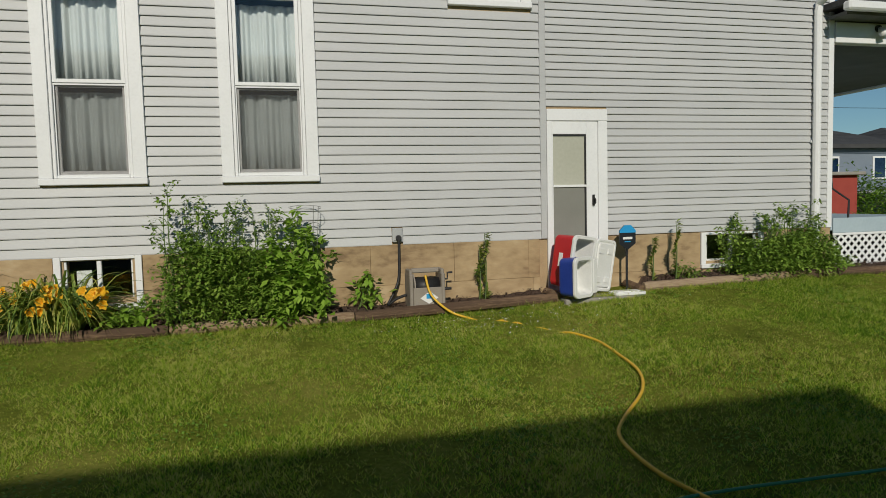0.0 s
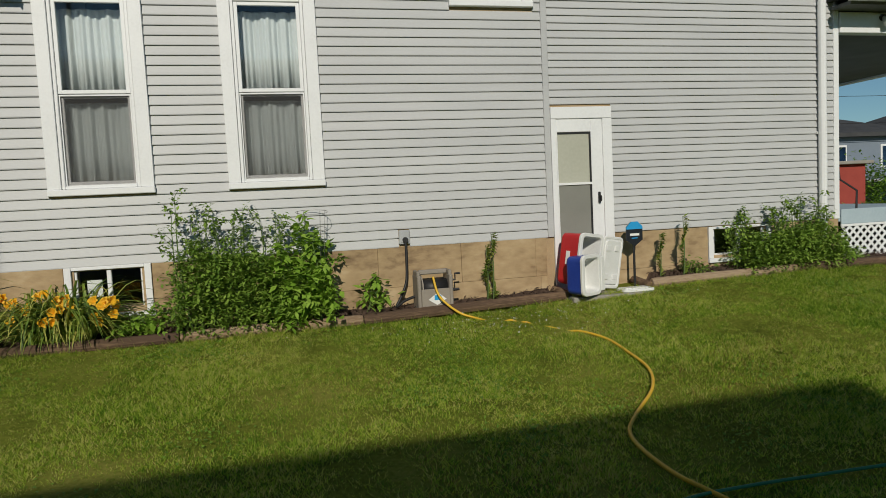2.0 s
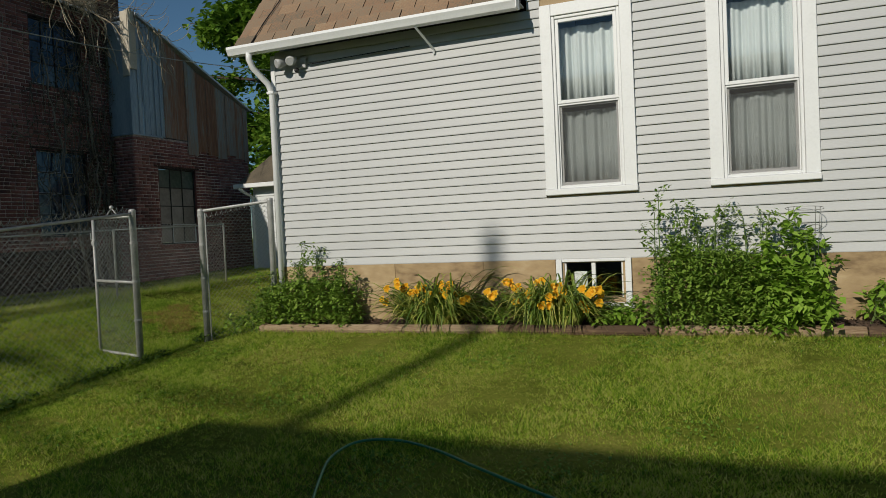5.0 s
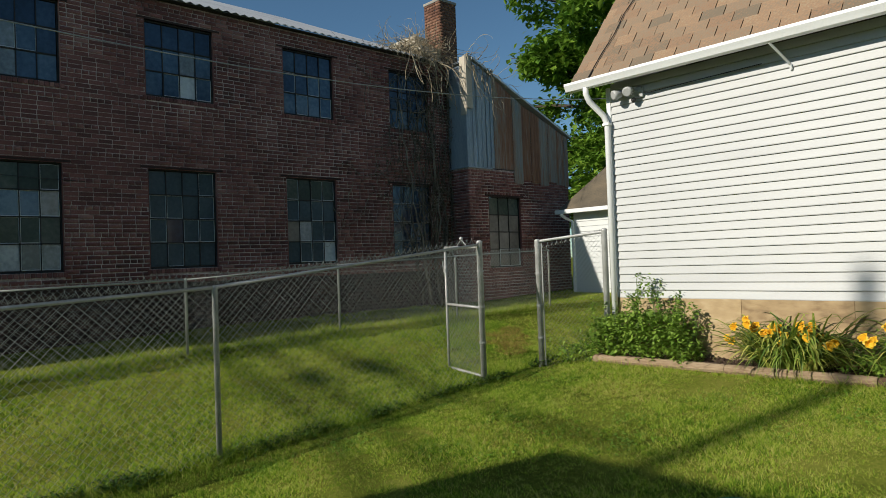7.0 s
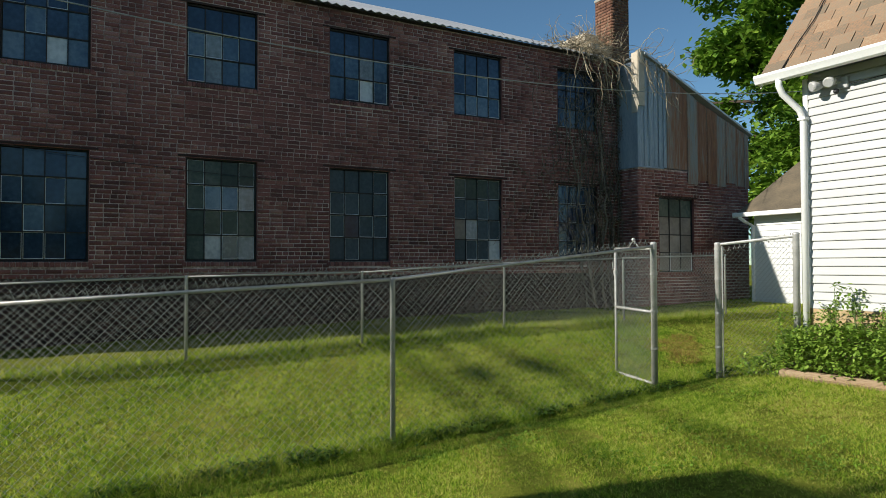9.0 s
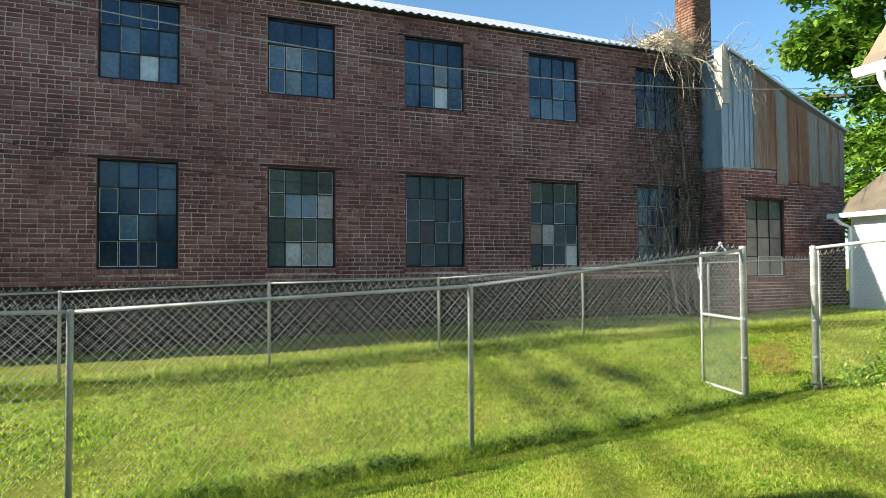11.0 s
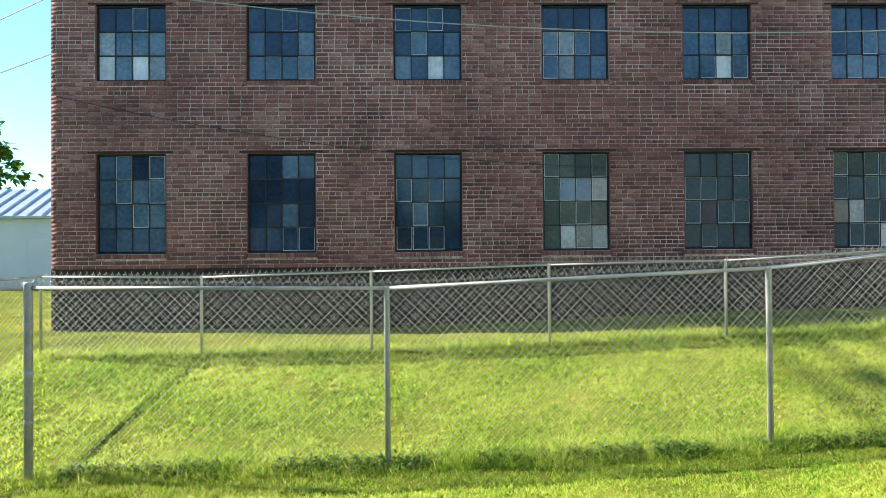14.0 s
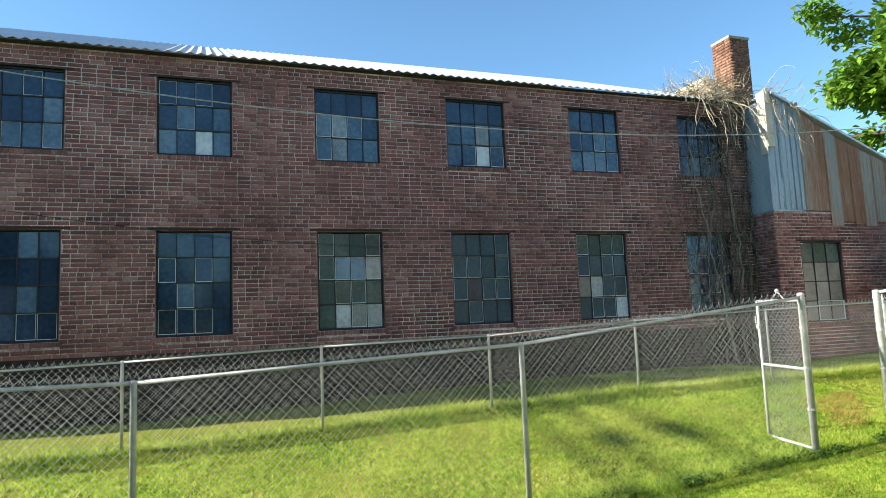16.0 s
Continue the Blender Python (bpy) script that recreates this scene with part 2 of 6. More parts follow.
# ---- mesh helpers ----
class Shape:
    """Gathers vertices and faces for one mesh."""

    def __init__(self):
        self.v, self.f = [], []

    def add(self, verts, faces):
        k = len(self.v)
        self.v.extend(tuple(p) for p in verts)
        self.f.extend(tuple(i + k for i in q) for q in faces)
        return self

    def box(self, x0, x1, y0, y1, z0, z1, m=None):
        pts = [Vector((x, y, z)) for x in (x0, x1) for y in (y0, y1) for z in (z0, z1)]
        if m is not None:
            pts = [m @ p for p in pts]
        return self.add(pts, [(0, 1, 3, 2), (4, 6, 7, 5), (0, 4, 5, 1), (2, 3, 7, 6), (0, 2, 6, 4), (1, 5, 7, 3)])

    def cbox(self, x0, x1, y0, y1, z0, z1, b=0.005, m=None):
        """A box with chamfered edges."""
        c = Vector(((x0 + x1) / 2, (y0 + y1) / 2, (z0 + z1) / 2))
        h = Vector((abs(x1 - x0) / 2, abs(y1 - y0) / 2, abs(z1 - z0) / 2))
        b = min(b, 0.45 * min(h))
        pts, ids = [], {}
        for sx in (-1, 1):
            for sy in (-1, 1):
                for sz in (-1, 1):
                    for ax in range(3):
                        d = [h[i] - (0 if i == ax else b) for i in range(3)]
                        ids[sx, sy, sz, ax] = len(pts)
                        pts.append(c + Vector((sx * d[0], sy * d[1], sz * d[2])))
        faces = []
        s2 = ((-1, -1), (-1, 1), (1, 1), (1, -1))
        for s in (-1, 1):
            faces.append([ids[s, p, q, 0] for p, q in s2])
            faces.append([ids[p, s, q, 1] for p, q in s2])
            faces.append([ids[p, q, s, 2] for p, q in s2])
            for r in (-1, 1):
                faces.append([ids[s, r, -1, 0], ids[s, r, 1, 0], ids[s, r, 1, 1], ids[s, r, -1, 1]])
                faces.append([ids[s, -1, r, 0], ids[s, 1, r, 0], ids[s, 1, r, 2], ids[s, -1, r, 2]])
                faces.append([ids[-1, s, r, 1], ids[1, s, r, 1], ids[1, s, r, 2], ids[-1, s, r, 2]])
                for q in (-1, 1):
                    faces.append([ids[s, r, q, 0], ids[s, r, q, 1], ids[s, r, q, 2]])
        out = []
        for fc in faces:
            a, e, g = pts[fc[0]], pts[fc[1]], pts[fc[2]]
            mid = sum((pts[i] for i in fc), Vector()) / len(fc)
            out.append(fc if (e - a).cross(g - a).dot(mid - c) > 0 else fc[::-1])
        if m is not None:
            pts = [m @ p for p in pts]
        return self.add(pts, out)

    def tube(self, path, radius, n=6, cap=True):
        """A tube along a list of points; radius a number or one per point."""
        path = [Vector(p) for p in path]
        rs = radius if isinstance(radius, (list, tuple)) else [radius] * len(path)
        verts, faces = [], []
        side = None
        for i, p in enumerate(path):
            d = (path[min(i + 1, len(path) - 1)] - path[max(i - 1, 0)]).normalized()
            if side is None:
                side = d.orthogonal().normalized()
            side = (side - d * side.dot(d))
            side = side.normalized() if side.length > 1e-6 else d.orthogonal().normalized()
            up = d.cross(side)
            for k in range(n):
                a = 2 * math.pi * k / n
                verts.append(p + (side * math.cos(a) + up * math.sin(a)) * rs[i])
        for i in range(len(path) - 1):
            for k in range(n):
                q = (k + 1) % n
                faces.append((i * n + k, i * n + q, (i + 1) * n + q, (i + 1) * n + k))
        if cap:
            faces.append(tuple(range(n))[::-1])
            faces.append(tuple(range((len(path) - 1) * n, len(path) * n)))
        return self.add(verts, faces)

    def ball(self, c, r, n=8, squash=1.0):
        verts, faces = [], []
        rings = n // 2
        for i in range(rings + 1):
            th = math.pi * i / rings
            for k in range(n):
                a = 2 * math.pi * k / n
                verts.append((c[0] + r * math.sin(th) * math.cos(a), c[1] + r * math.sin(th) * math.sin(a), c[2] + r * squash * math.cos(th)))
        for i in range(rings):
            for k in range(n):
                q = (k + 1) % n
                faces.append((i * n + k, (i + 1) * n + k, (i + 1) * n + q, i * n + q))
        return self.add(verts, faces)

    def mesh(self, name, mat, smooth=False):
        me = bpy.data.meshes.new(name)
        me.from_pydata(self.v, [], self.f)
        me.materials.append(mat)
        if smooth:
            me.polygons.foreach_set("use_smooth", [True] * len(me.polygons))
        me.update()
        return me


def part(name, shape, mat, parent=None, label="", smooth=False):
    ob = new(name, shape.mesh(name, mat, smooth))
    ob.parent = parent
    if label:
        tagged(ob, label)
    return ob


def thing(name, label, category, group="", at=None):
    ob = new(name)
    ob.empty_display_size = 0.1
    if at is not None:
        ob.matrix_basis = at
    return tagged(ob, label, category, group)


def structure(ob, label, category):
    return tagged(ob, label, category, kind="structure")


def numpy_mesh(name, verts, faces, mat):
    """A large mesh of equal-sided faces from arrays."""
    me = bpy.data.meshes.new(name)
    n, k = faces.shape
    me.vertices.add(len(verts))
    me.vertices.foreach_set("co", verts.astype(np.float32).ravel())
    me.loops.add(n * k)
    me.loops.foreach_set("vertex_index", faces.astype(np.int32).ravel())
    me.polygons.add(n)
    me.polygons.foreach_set("loop_start", np.arange(0, n * k, k, dtype=np.int32))
    me.polygons.foreach_set("loop_total", np.full(n, k, dtype=np.int32))
    me.materials.append(mat)
    me.update(calc_edges=True)
    return me


def leaf_mesh(name, centres, length, width, mat, droop=0.0, seed=1):
    """Many folded pointed leaves, turned at random."""
    r = np.random.RandomState(seed)
    n = len(centres)
    a = r.uniform(0, 2 * np.pi, n)
    tilt = r.uniform(-0.9, 0.7, n) - droop
    d = np.stack([np.cos(a) * np.cos(tilt), np.sin(a) * np.cos(tilt), np.sin(tilt)], 1)
    s = np.stack([-np.sin(a), np.cos(a), r.uniform(-0.5, 0.5, n)], 1)
    s /= np.linalg.norm(s, axis=1)[:, None]
    up = np.cross(d, s)
    ln = (length * r.uniform(0.55, 1.25, n))[:, None]
    wd = (width * r.uniform(0.6, 1.2, n))[:, None]
    base, tip = centres, centres + d * ln
    mid = centres + d * ln * 0.45 - up * wd * 0.18
    v = np.stack([base, mid + s * wd * 0.5 + up * wd * 0.3, tip, mid - s * wd * 0.5 + up * wd * 0.3], 1).reshape(-1, 3)
    k = np.arange(n)[:, None] * 4
    f = np.concatenate([k + np.array([[0, 1, 2]]), k + np.array([[0, 2, 3]])], 0)
    return numpy_mesh(name, v, f, mat)


# ---- the ground ----
def edge_z(x):
    """Height of the lawn where it meets the flower bed."""
    return np.interp(x, [-7.6, -6.4, -3.0, 0.0, 1.0, 1.7, 2.6, 3.0, 4.5, 8.0], [0.30, 0.47, 0.49, 0.51, 0.525, 0.575, 0.625, 0.645, 0.66, 0.655])


def ground_z(x, y):
    x, y = np.asarray(x, float), np.asarray(y, float)
    fence = np.interp(y, [-9, -6.2, -3.28, 0.0, 3.2, 4.1, 6.0, 12.0], [-0.20, -0.17, -0.11, 0.0, 0.20, 0.30, 0.45, 0.75])
    s = np.clip((y + 2.5) / 6.5, 0, 1)
    lawn = fence + (edge_z(x) - 0.30) * s * s * (3 - 2 * s) + np.clip(x + 7.6, 0, 6) * 0.02 * np.clip((1.5 - y) / 4, 0, 1)
    lawn = np.where(y > 4.05, np.minimum(lawn, edge_z(x)), lawn)
    back = np.interp(y, [-9, -5.7, -3.6, -1.4, 0.83, 3.15, 7.5, 12.0], [0.46, 0.475, 0.485, 0.545, 0.63, 0.70, 0.70, 0.85])
    u = np.clip((-7.6 - x) / 2.82, 0, 1)
    near = lawn * (1 - u) + back * u
    far = np.clip((np.abs(x + 3) - 14) / 25, 0, 1)
    return near * (1 - far) + 0.35 * far


def gz(x, y):
    return float(ground_z(x, y))


xs = np.concatenate([[-900, -300, -120, -60, -35, -22], np.arange(-16, 9.01, 0.2), [12, 18, 30, 60, 120, 300, 900]])
ys = np.concatenate([[-900, -300, -120, -60, -30, -16], np.arange(-11, 14.01, 0.2), [18, 26, 40, 70, 130, 300, 900]])
gx, gy = np.meshgrid(xs, ys)
gzz = ground_z(gx, gy)
gzz = gzz + 0.012 * np.sin(gx * 3.1 + 1.3 * np.sin(gy * 2.2)) * np.cos(gy * 2.7)
idx = np.arange(gx.size).reshape(gx.shape)
gf = np.stack([idx[:-1, :-1], idx[:-1, 1:], idx[1:, 1:], idx[1:, :-1]], -1).reshape(-1, 4)
ground = new("ground", numpy_mesh("ground", np.stack([gx.ravel(), gy.ravel(), gzz.ravel()], 1), gf, LAWN))
ground.data.polygons.foreach_set("use_smooth", [True] * len(ground.data.polygons))
structure(ground, "gently sloping mown lawn with dry yellow patches", "lawn")

# ---- house ----
HY = 4.4           # outer face of the street-side wall sheathing
SPLIT = 1.62       # where the two sidings meet
WEST, EAST = -6.43, 5.34
BASE = 1.2         # underside of the siding
MAIN = -3.3        # west edge of the two-storey part
WIN = [(-3.165, -2.265), (-1.605, -0.70)]
UPPER = (0.64, 1.535)


def wall_panel(name, u0, u1, z0, z1, holes, make):
    """A wall in the u-z plane with openings, as boxes joined into one mesh; make(shape, u0, u1, z0, z1) adds a box."""
    s = Shape()
    us = sorted({u0, u1, *[h[0] for h in holes], *[h[1] for h in holes]})
    for a, b in zip(us, us[1:]):
        cuts = sorted((h[2], h[3]) for h in holes if h[0] < (a + b) / 2 < h[1])
        z = z0
        for c, d in cuts:
            if c > z:
                make(s, a, b, z, c)
            z = d
        if z < z1:
            make(s, a, b, z, z1)
    return s


HOLES = [(a + 0.09, b - 0.09, 1.93, 3.62) for a, b in WIN] + [(UPPER[0] + 0.09, UPPER[1] - 0.09, 3.69, 5.2)]
HOLES += [(1.76, 2.30, 0.60, 2.44), (-3.02, -2.44, 0.80, 1.15), (3.64, 4.32, 0.86, 1.15)]
front = [h for h in HOLES]
w = wall_panel("wall_south", WEST, EAST, 0.35, 3.62, [h if h[3] < 3.6 else (h[0], h[1], h[2], 3.62) for h in front if h[2] < 3.6],
               lambda s, a, b, c, d: s.box(a, b, HY + 0.012, HY + 0.2, c, d))
wall_south = structure(part("wall_south", w, MORTAR), "house wall clad in pale grey vinyl siding on sandstone", "wall")
w = wall_panel("wall_upper", MAIN, EAST, 3.622, 6.4, [HOLES[2]], lambda s, a, b, c, d: s.box(a, b, HY + 0.012, HY + 0.2, c, d))
wall_upper = structure(part("wall_upper", w, MORTAR), "upper house wall clad in pale grey vinyl siding", "wall")
s = Shape().box(WEST, WEST + 0.2, HY + 0.202, 10.5, 0.3, 3.7)
s.add([(x, y, z) for x in (WEST, WEST + 0.2) for y, z in ((HY + 0.1, 3.701), (10.5, 3.701), (7.4, 7.45))], [(0, 2, 1), (3, 4, 5), (0, 1, 4, 3), (1, 2, 5, 4), (2, 0, 3, 5)])
wall_west = structure(part("wall_west", s, SHED_WHITE), "white sided end wall of the low house wing", "wall")
s = Shape().box(MAIN, MAIN + 0.2, HY + 0.202, 10.5, 3.0, 6.4)
structure(part("wall_main_west", s, SHED_WHITE), "white sided end wall of the tall house part", "wall")
s = Shape().box(EAST - 0.2, EAST, HY + 0.202, 10.5, 0.3, 6.4)
structure(part("wall_east", s, SHED_WHITE), "sided porch-end wall of the house", "wall")
s = Shape().box(WEST, EAST, 10.502, 10.7, 0.3, 6.4)
structure(part("wall_north", s, SHED_WHITE), "rear wall of the house", "wall")
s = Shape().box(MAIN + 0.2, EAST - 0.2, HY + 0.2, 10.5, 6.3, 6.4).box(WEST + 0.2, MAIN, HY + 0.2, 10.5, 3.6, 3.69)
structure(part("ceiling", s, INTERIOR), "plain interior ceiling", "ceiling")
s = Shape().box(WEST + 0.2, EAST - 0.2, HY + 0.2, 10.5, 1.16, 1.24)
structure(part("floor", s, INTERIOR), "interior floor painted dark for room shade", "floor")
# added dark sheet behind the curtains, in place of room shade
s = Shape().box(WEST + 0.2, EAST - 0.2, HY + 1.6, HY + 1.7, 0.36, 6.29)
structure(part("wall_inner", s, INTERIOR), "added backing wall behind the curtains, painted dark for room shade", "wall")


def roof_slab(name, x0, x1, y0, z0, y1, z1, t, mat, label):
    s = Shape()
    s.add([(x, y, z + dz) for x in (x0, x1) for (y, z) in ((y0, z0), (y1, z1)) for dz in (0, -t)],
          [(0, 2, 6, 4), (1, 5, 7, 3), (0, 1, 3, 2), (4, 6, 7, 5), (0, 4, 5, 1), (2, 3, 7, 6)])
    return structure(part(name, s, mat), label, "roof")


RT = math.tan(radians(50))
roof_wing = roof_slab("roof_wing", -6.76, MAIN - 0.01, 4.15, 3.76, 7.4, 3.76 + 3.25 * RT, 0.07, DARK_ROOF, "steep brown slate roof of the low house wing")
roof_slab("roof_rear", -6.76, MAIN - 0.01, 10.77, 3.70, 7.4, 3.70 + 3.37 * RT, 0.07, DARK_ROOF, "rear slope of the low wing roof")
roof_slab("roof_main", MAIN - 0.3, EAST + 0.3, 4.0, 6.4, 7.4, 8.6, 0.08, DARK_ROOF, "roof over the tall house part")
roof_slab("roof_main_rear", MAIN - 0.3, EAST + 0.3, 10.8, 6.4, 7.4, 8.6, 0.08, DARK_ROOF, "rear roof over the tall house part")

# siding boards
def board(x0, x1, z, h, y):
    """One clapboard course: thick and proud at its lower edge."""
    s = Shape()
    pr = [(y, z + h), (y - 0.003, z + h), (y - 0.020, z + 0.009), (y - 0.019, z), (y, z)]
    s.add([(x, *p) for x in (x0, x1) for p in pr], [(0, 1, 2, 3, 4)[::-1], (5, 6, 7, 8, 9)] + [(i, (i + 1) % 5, 5 + (i + 1) % 5, 5 + i) for i in range(5)])
    return s


def courses(x0, x1, step, top, y, holes, parent, z=BASE):
    while z < top - 0.02:
        cuts = sorted((a, b) for a, b, c, d in holes if a < x1 and b > x0 and c < z + step - 0.01 and d > z + 0.01)
        x = x0
        for a, b in cuts + [(x1, x1)]:
            if a > x + 0.02:
                part("siding_board", board(x, a, z, step - 0.002, y), SIDING, parent)
            x = max(x, b)
        z += step


TRIMMED = [(a, b, 1.84, 3.76) for a, b in WIN] + [(UPPER[0], UPPER[1], 3.59, 5.3), (0.0, 0.115, 1.215, 1.36)]
LINE = BASE - 0.012
courses(WEST + 0.05, SPLIT, 0.0912, 3.70, HY + 0.012, TRIMMED, wall_south, LINE)
courses(MAIN, SPLIT, 0.0912, 5.3, HY + 0.012, TRIMMED, wall_upper, LINE + 28 * 0.0912)
courses(SPLIT + 0.07, EAST - 0.06, 0.0775, 4.6, HY + 0.012, [(1.60, 2.40, 0.5, 2.565)], wall_upper)
for name, x0, x1, z1 in (("trim_corner_west", WEST - 0.01, WEST + 0.05, 3.70), ("trim_joint", SPLIT + 0.001, SPLIT + 0.069, 5.3), ("trim_corner_east", EAST - 0.06, EAST + 0.012, 4.6)):
    structure(part(name, Shape().cbox(x0, x1, HY - 0.014, HY + 0.012, BASE - 0.01, z1, 0.004), WHITE if name != "trim_joint" else SIDING), "vinyl corner post of the siding", "trim")

# sandstone foundation blocks
random.seed(4)
FOUND = [h for h in HOLES if h[2] < 1.1]
for row, (z0, z1) in enumerate(((0.36, 0.78), (0.78, 1.19))):
    x = WEST
    while x < EAST:
        ln = random.uniform(0.7, 1.1)
        x1 = min(x + ln, EAST)
        segs = [(x, x1)]
        for a, b, c, d in ((-3.105, -2.35, 0.70, 1.2), (1.60, 2.40, 0.3, 1.2), (3.56, 4.40, 0.78, 1.2)):
            if c < z1 - 0.05 and d > z0:
                segs = [q for p, r in segs for q in ((p, min(r, a)), (max(p, b), r)) if q[1] - q[0] > 0.03]
        for p, r in segs:
            j = random.uniform(0, 0.006)
            part("stone", Shape().cbox(p + 0.001, r - 0.001, HY - 0.002 - j, HY + 0.011, z0 + 0.001, z1 - 0.001, 0.003), SANDSTONE, wall_south)
        x = x1

# double-hung windows
def house_window(number, x0, x1, z0, z1, meet, curtain=True):
    root = structure(new("window_%d" % number), "white double-hung window with sheer curtains behind", "window")
    y = HY - 0.012
    t = 0.115
    part("window_casing", Shape().cbox(x0, x0 + t, y - 0.02, y + 0.026, z0 + 0.06, z1, 0.004), WHITE, root)
    part("window_casing", Shape().cbox(x1 - t, x1, y - 0.02, y + 0.026, z0 + 0.06, z1, 0.004), WHITE, root)
    part("window_head", Shape().cbox(x0 + t + 0.001, x1 - t - 0.001, y - 0.018, y + 0.026, z1 - t, z1, 0.004), WHITE, root)
    part("window_sill", Shape().cbox(x0 - 0.005, x1 + 0.005, y - 0.035, y + 0.026, z0, z0 + 0.059, 0.006), WHITE, root)
    fx0, fx1, fz0, fz1 = x0 + t + 0.002, x1 - t - 0.002, z0 + 0.061, z1 - t - 0.002
    part("window_frame", Shape().cbox(fx0, fx0 + 0.03, y - 0.004, y + 0.12, fz0, fz1).cbox(fx1 - 0.03, fx1, y - 0.004, y + 0.12, fz0, fz1)
         .cbox(fx0 + 0.031, fx1 - 0.031, y - 0.002, y + 0.12, fz1 - 0.03, fz1).cbox(fx0 + 0.031, fx1 - 0.031, y - 0.006, y + 0.12, fz0, fz0 + 0.03), WHITE, root)
    gx0, gx1 = fx0 + 0.032, fx1 - 0.032
    for name, a, b, d in (("lower_sash", fz0 + 0.032, meet, 0.04), ("upper_sash", meet + 0.001, fz1 - 0.032, 0.012)):
        k = 0.034
        sash = part(name, Shape().cbox(gx0, gx0 + k, y + d, y + d + 0.03, a, b, 0.003).cbox(gx1 - k, gx1, y + d, y + d + 0.03, a, b, 0.003)
                    .cbox(gx0 + k, gx1 - k, y + d, y + d + 0.03, a, a + k, 0.003).cbox(gx0 + k, gx1 - k, y + d, y + d + 0.03, b - k, b, 0.003), WHITE, root)
        pane = part("pane", Shape().box(gx0 + k, gx1 - k, y + d + 0.012, y + d + 0.016, a + k, b - k), GLASS, sash)
        pane.visible_shadow = False
    scr = part("insect_screen", Shape().box(gx0 + 0.012, gx1 - 0.012, y + 0.022, y + 0.025, fz0 + 0.035, meet - 0.02), SCREEN, root, "dark insect screen")
    scr.visible_shadow = False
    part("screen_frame", Shape().cbox(gx0, gx0 + 0.012, y + 0.018, y + 0.03, fz0 + 0.033, meet - 0.01, 0.002).cbox(gx1 - 0.012, gx1, y + 0.018, y + 0.03, fz0 + 0.033, meet - 0.01, 0.002)
         .cbox(gx0, gx1, y + 0.017, y + 0.031, meet - 0.02, meet - 0.005, 0.002), WHITE, root)
    if not curtain:
        return
    rng = random.Random(number)
    for cname, top, bottom in (("sheer_curtain", z1 - 0.22, meet + 0.02), ("sheer_curtain", meet - 0.08, z0 + 0.02)):
        s = Shape()
        n, cx0, cx1 = 90, gx0 - 0.02, gx1 + 0.02
        ph = [rng.uniform(0, 6) for _ in range(4)]
        v = []
        for i in range(n + 1):
            u = i / n
            for zz, sp in ((top + 0.02, 0.6), (top, 0.75), ((top + bottom) / 2, 1.0), (bottom, 1.15)):
                fold = 0.026 * math.sin(u * 25 + ph[0] + 1.4 * math.sin(u * 9 + ph[1])) + 0.012 * math.sin(u * 71 + ph[2])
                v.append((cx0 + (cx1 - cx0) * u, HY + 0.17 + fold * sp, zz))
        s.add(v, [(i * 4 + k, i * 4 + 4 + k, i * 4 + 5 + k, i * 4 + 1 + k) for i in range(n) for k in range(3)])
        c = tagged(part(cname, s, CURTAIN, None, smooth=True), "pale grey sheer curtain hanging in folds", "curtain", "window curtains")
        so = c.modifiers.new("thickness", "SOLIDIFY")
        so.thickness = 0.002


house_window(1, *WIN[0], 1.842, 3.752, 2.757)
house_window(2, *WIN[1], 1.842, 3.752, 2.757)
house_window(3, *UPPER, 3.592, 5.3, 4.45, False)

# basement windows
def basement_window(number, x0, x1, z0, z1):
    root = structure(new("window_%d" % number), "small white basement window set in sandstone", "window")
    y = HY - 0.008
    part("window_frame", Shape().cbox(x0, x0 + 0.06, y - 0.012, y + 0.019, z0 + 0.05, z1 - 0.001, 0.004).cbox(x1 - 0.06, x1, y - 0.012, y + 0.019, z0 + 0.05, z1 - 0.001, 0.004)
         .cbox(x0 + 0.061, x1 - 0.061, y - 0.004, y + 0.019, z1 - 0.03, z1 - 0.001, 0.004), WHITE, root)
    part("window_sill", Shape().cbox(x0 - 0.01, x1 + 0.02, y - 0.035, y + 0.019, z0, z0 + 0.049, 0.006), WHITE, root)
    part("sash", Shape().cbox(x0 + 0.062, x0 + 0.1, y + 0.03, y + 0.06, z0 + 0.03, z1 - 0.02).cbox(x1 - 0.1, x1 - 0.062, y + 0.03, y + 0.06, z0 + 0.03, z1 - 0.02)
         .cbox((x0 + x1) / 2 - 0.02, (x0 + x1) / 2 + 0.02, y + 0.025, y + 0.065, z0 + 0.03, z1 - 0.02).cbox(x0 + 0.1, x1 - 0.1, y + 0.03, y + 0.06, z0 + 0.03, z0 + 0.1), WHITE, root)
    for a, b in ((x0 + 0.1, (x0 + x1) / 2 - 0.02), ((x0 + x1) / 2 + 0.02, x1 - 0.1)):
        p = part("pane", Shape().box(a, b, y + 0.043, y + 0.047, z0 + 0.1, z1 - 0.03), GLASS, root)
        p.visible_shadow = False


basement_window(4, -3.10, -2.355, 0.70, 1.19)
basement_window(5, 3.565, 4.395, 0.78, 1.19)
tagged(part("paper_notice", Shape().cbox(-2.93, -2.80, HY + 0.065, HY + 0.069, 0.90, 1.06, 0.001), PLASTIC_WHITE), "white paper standing inside the basement window", "paper")

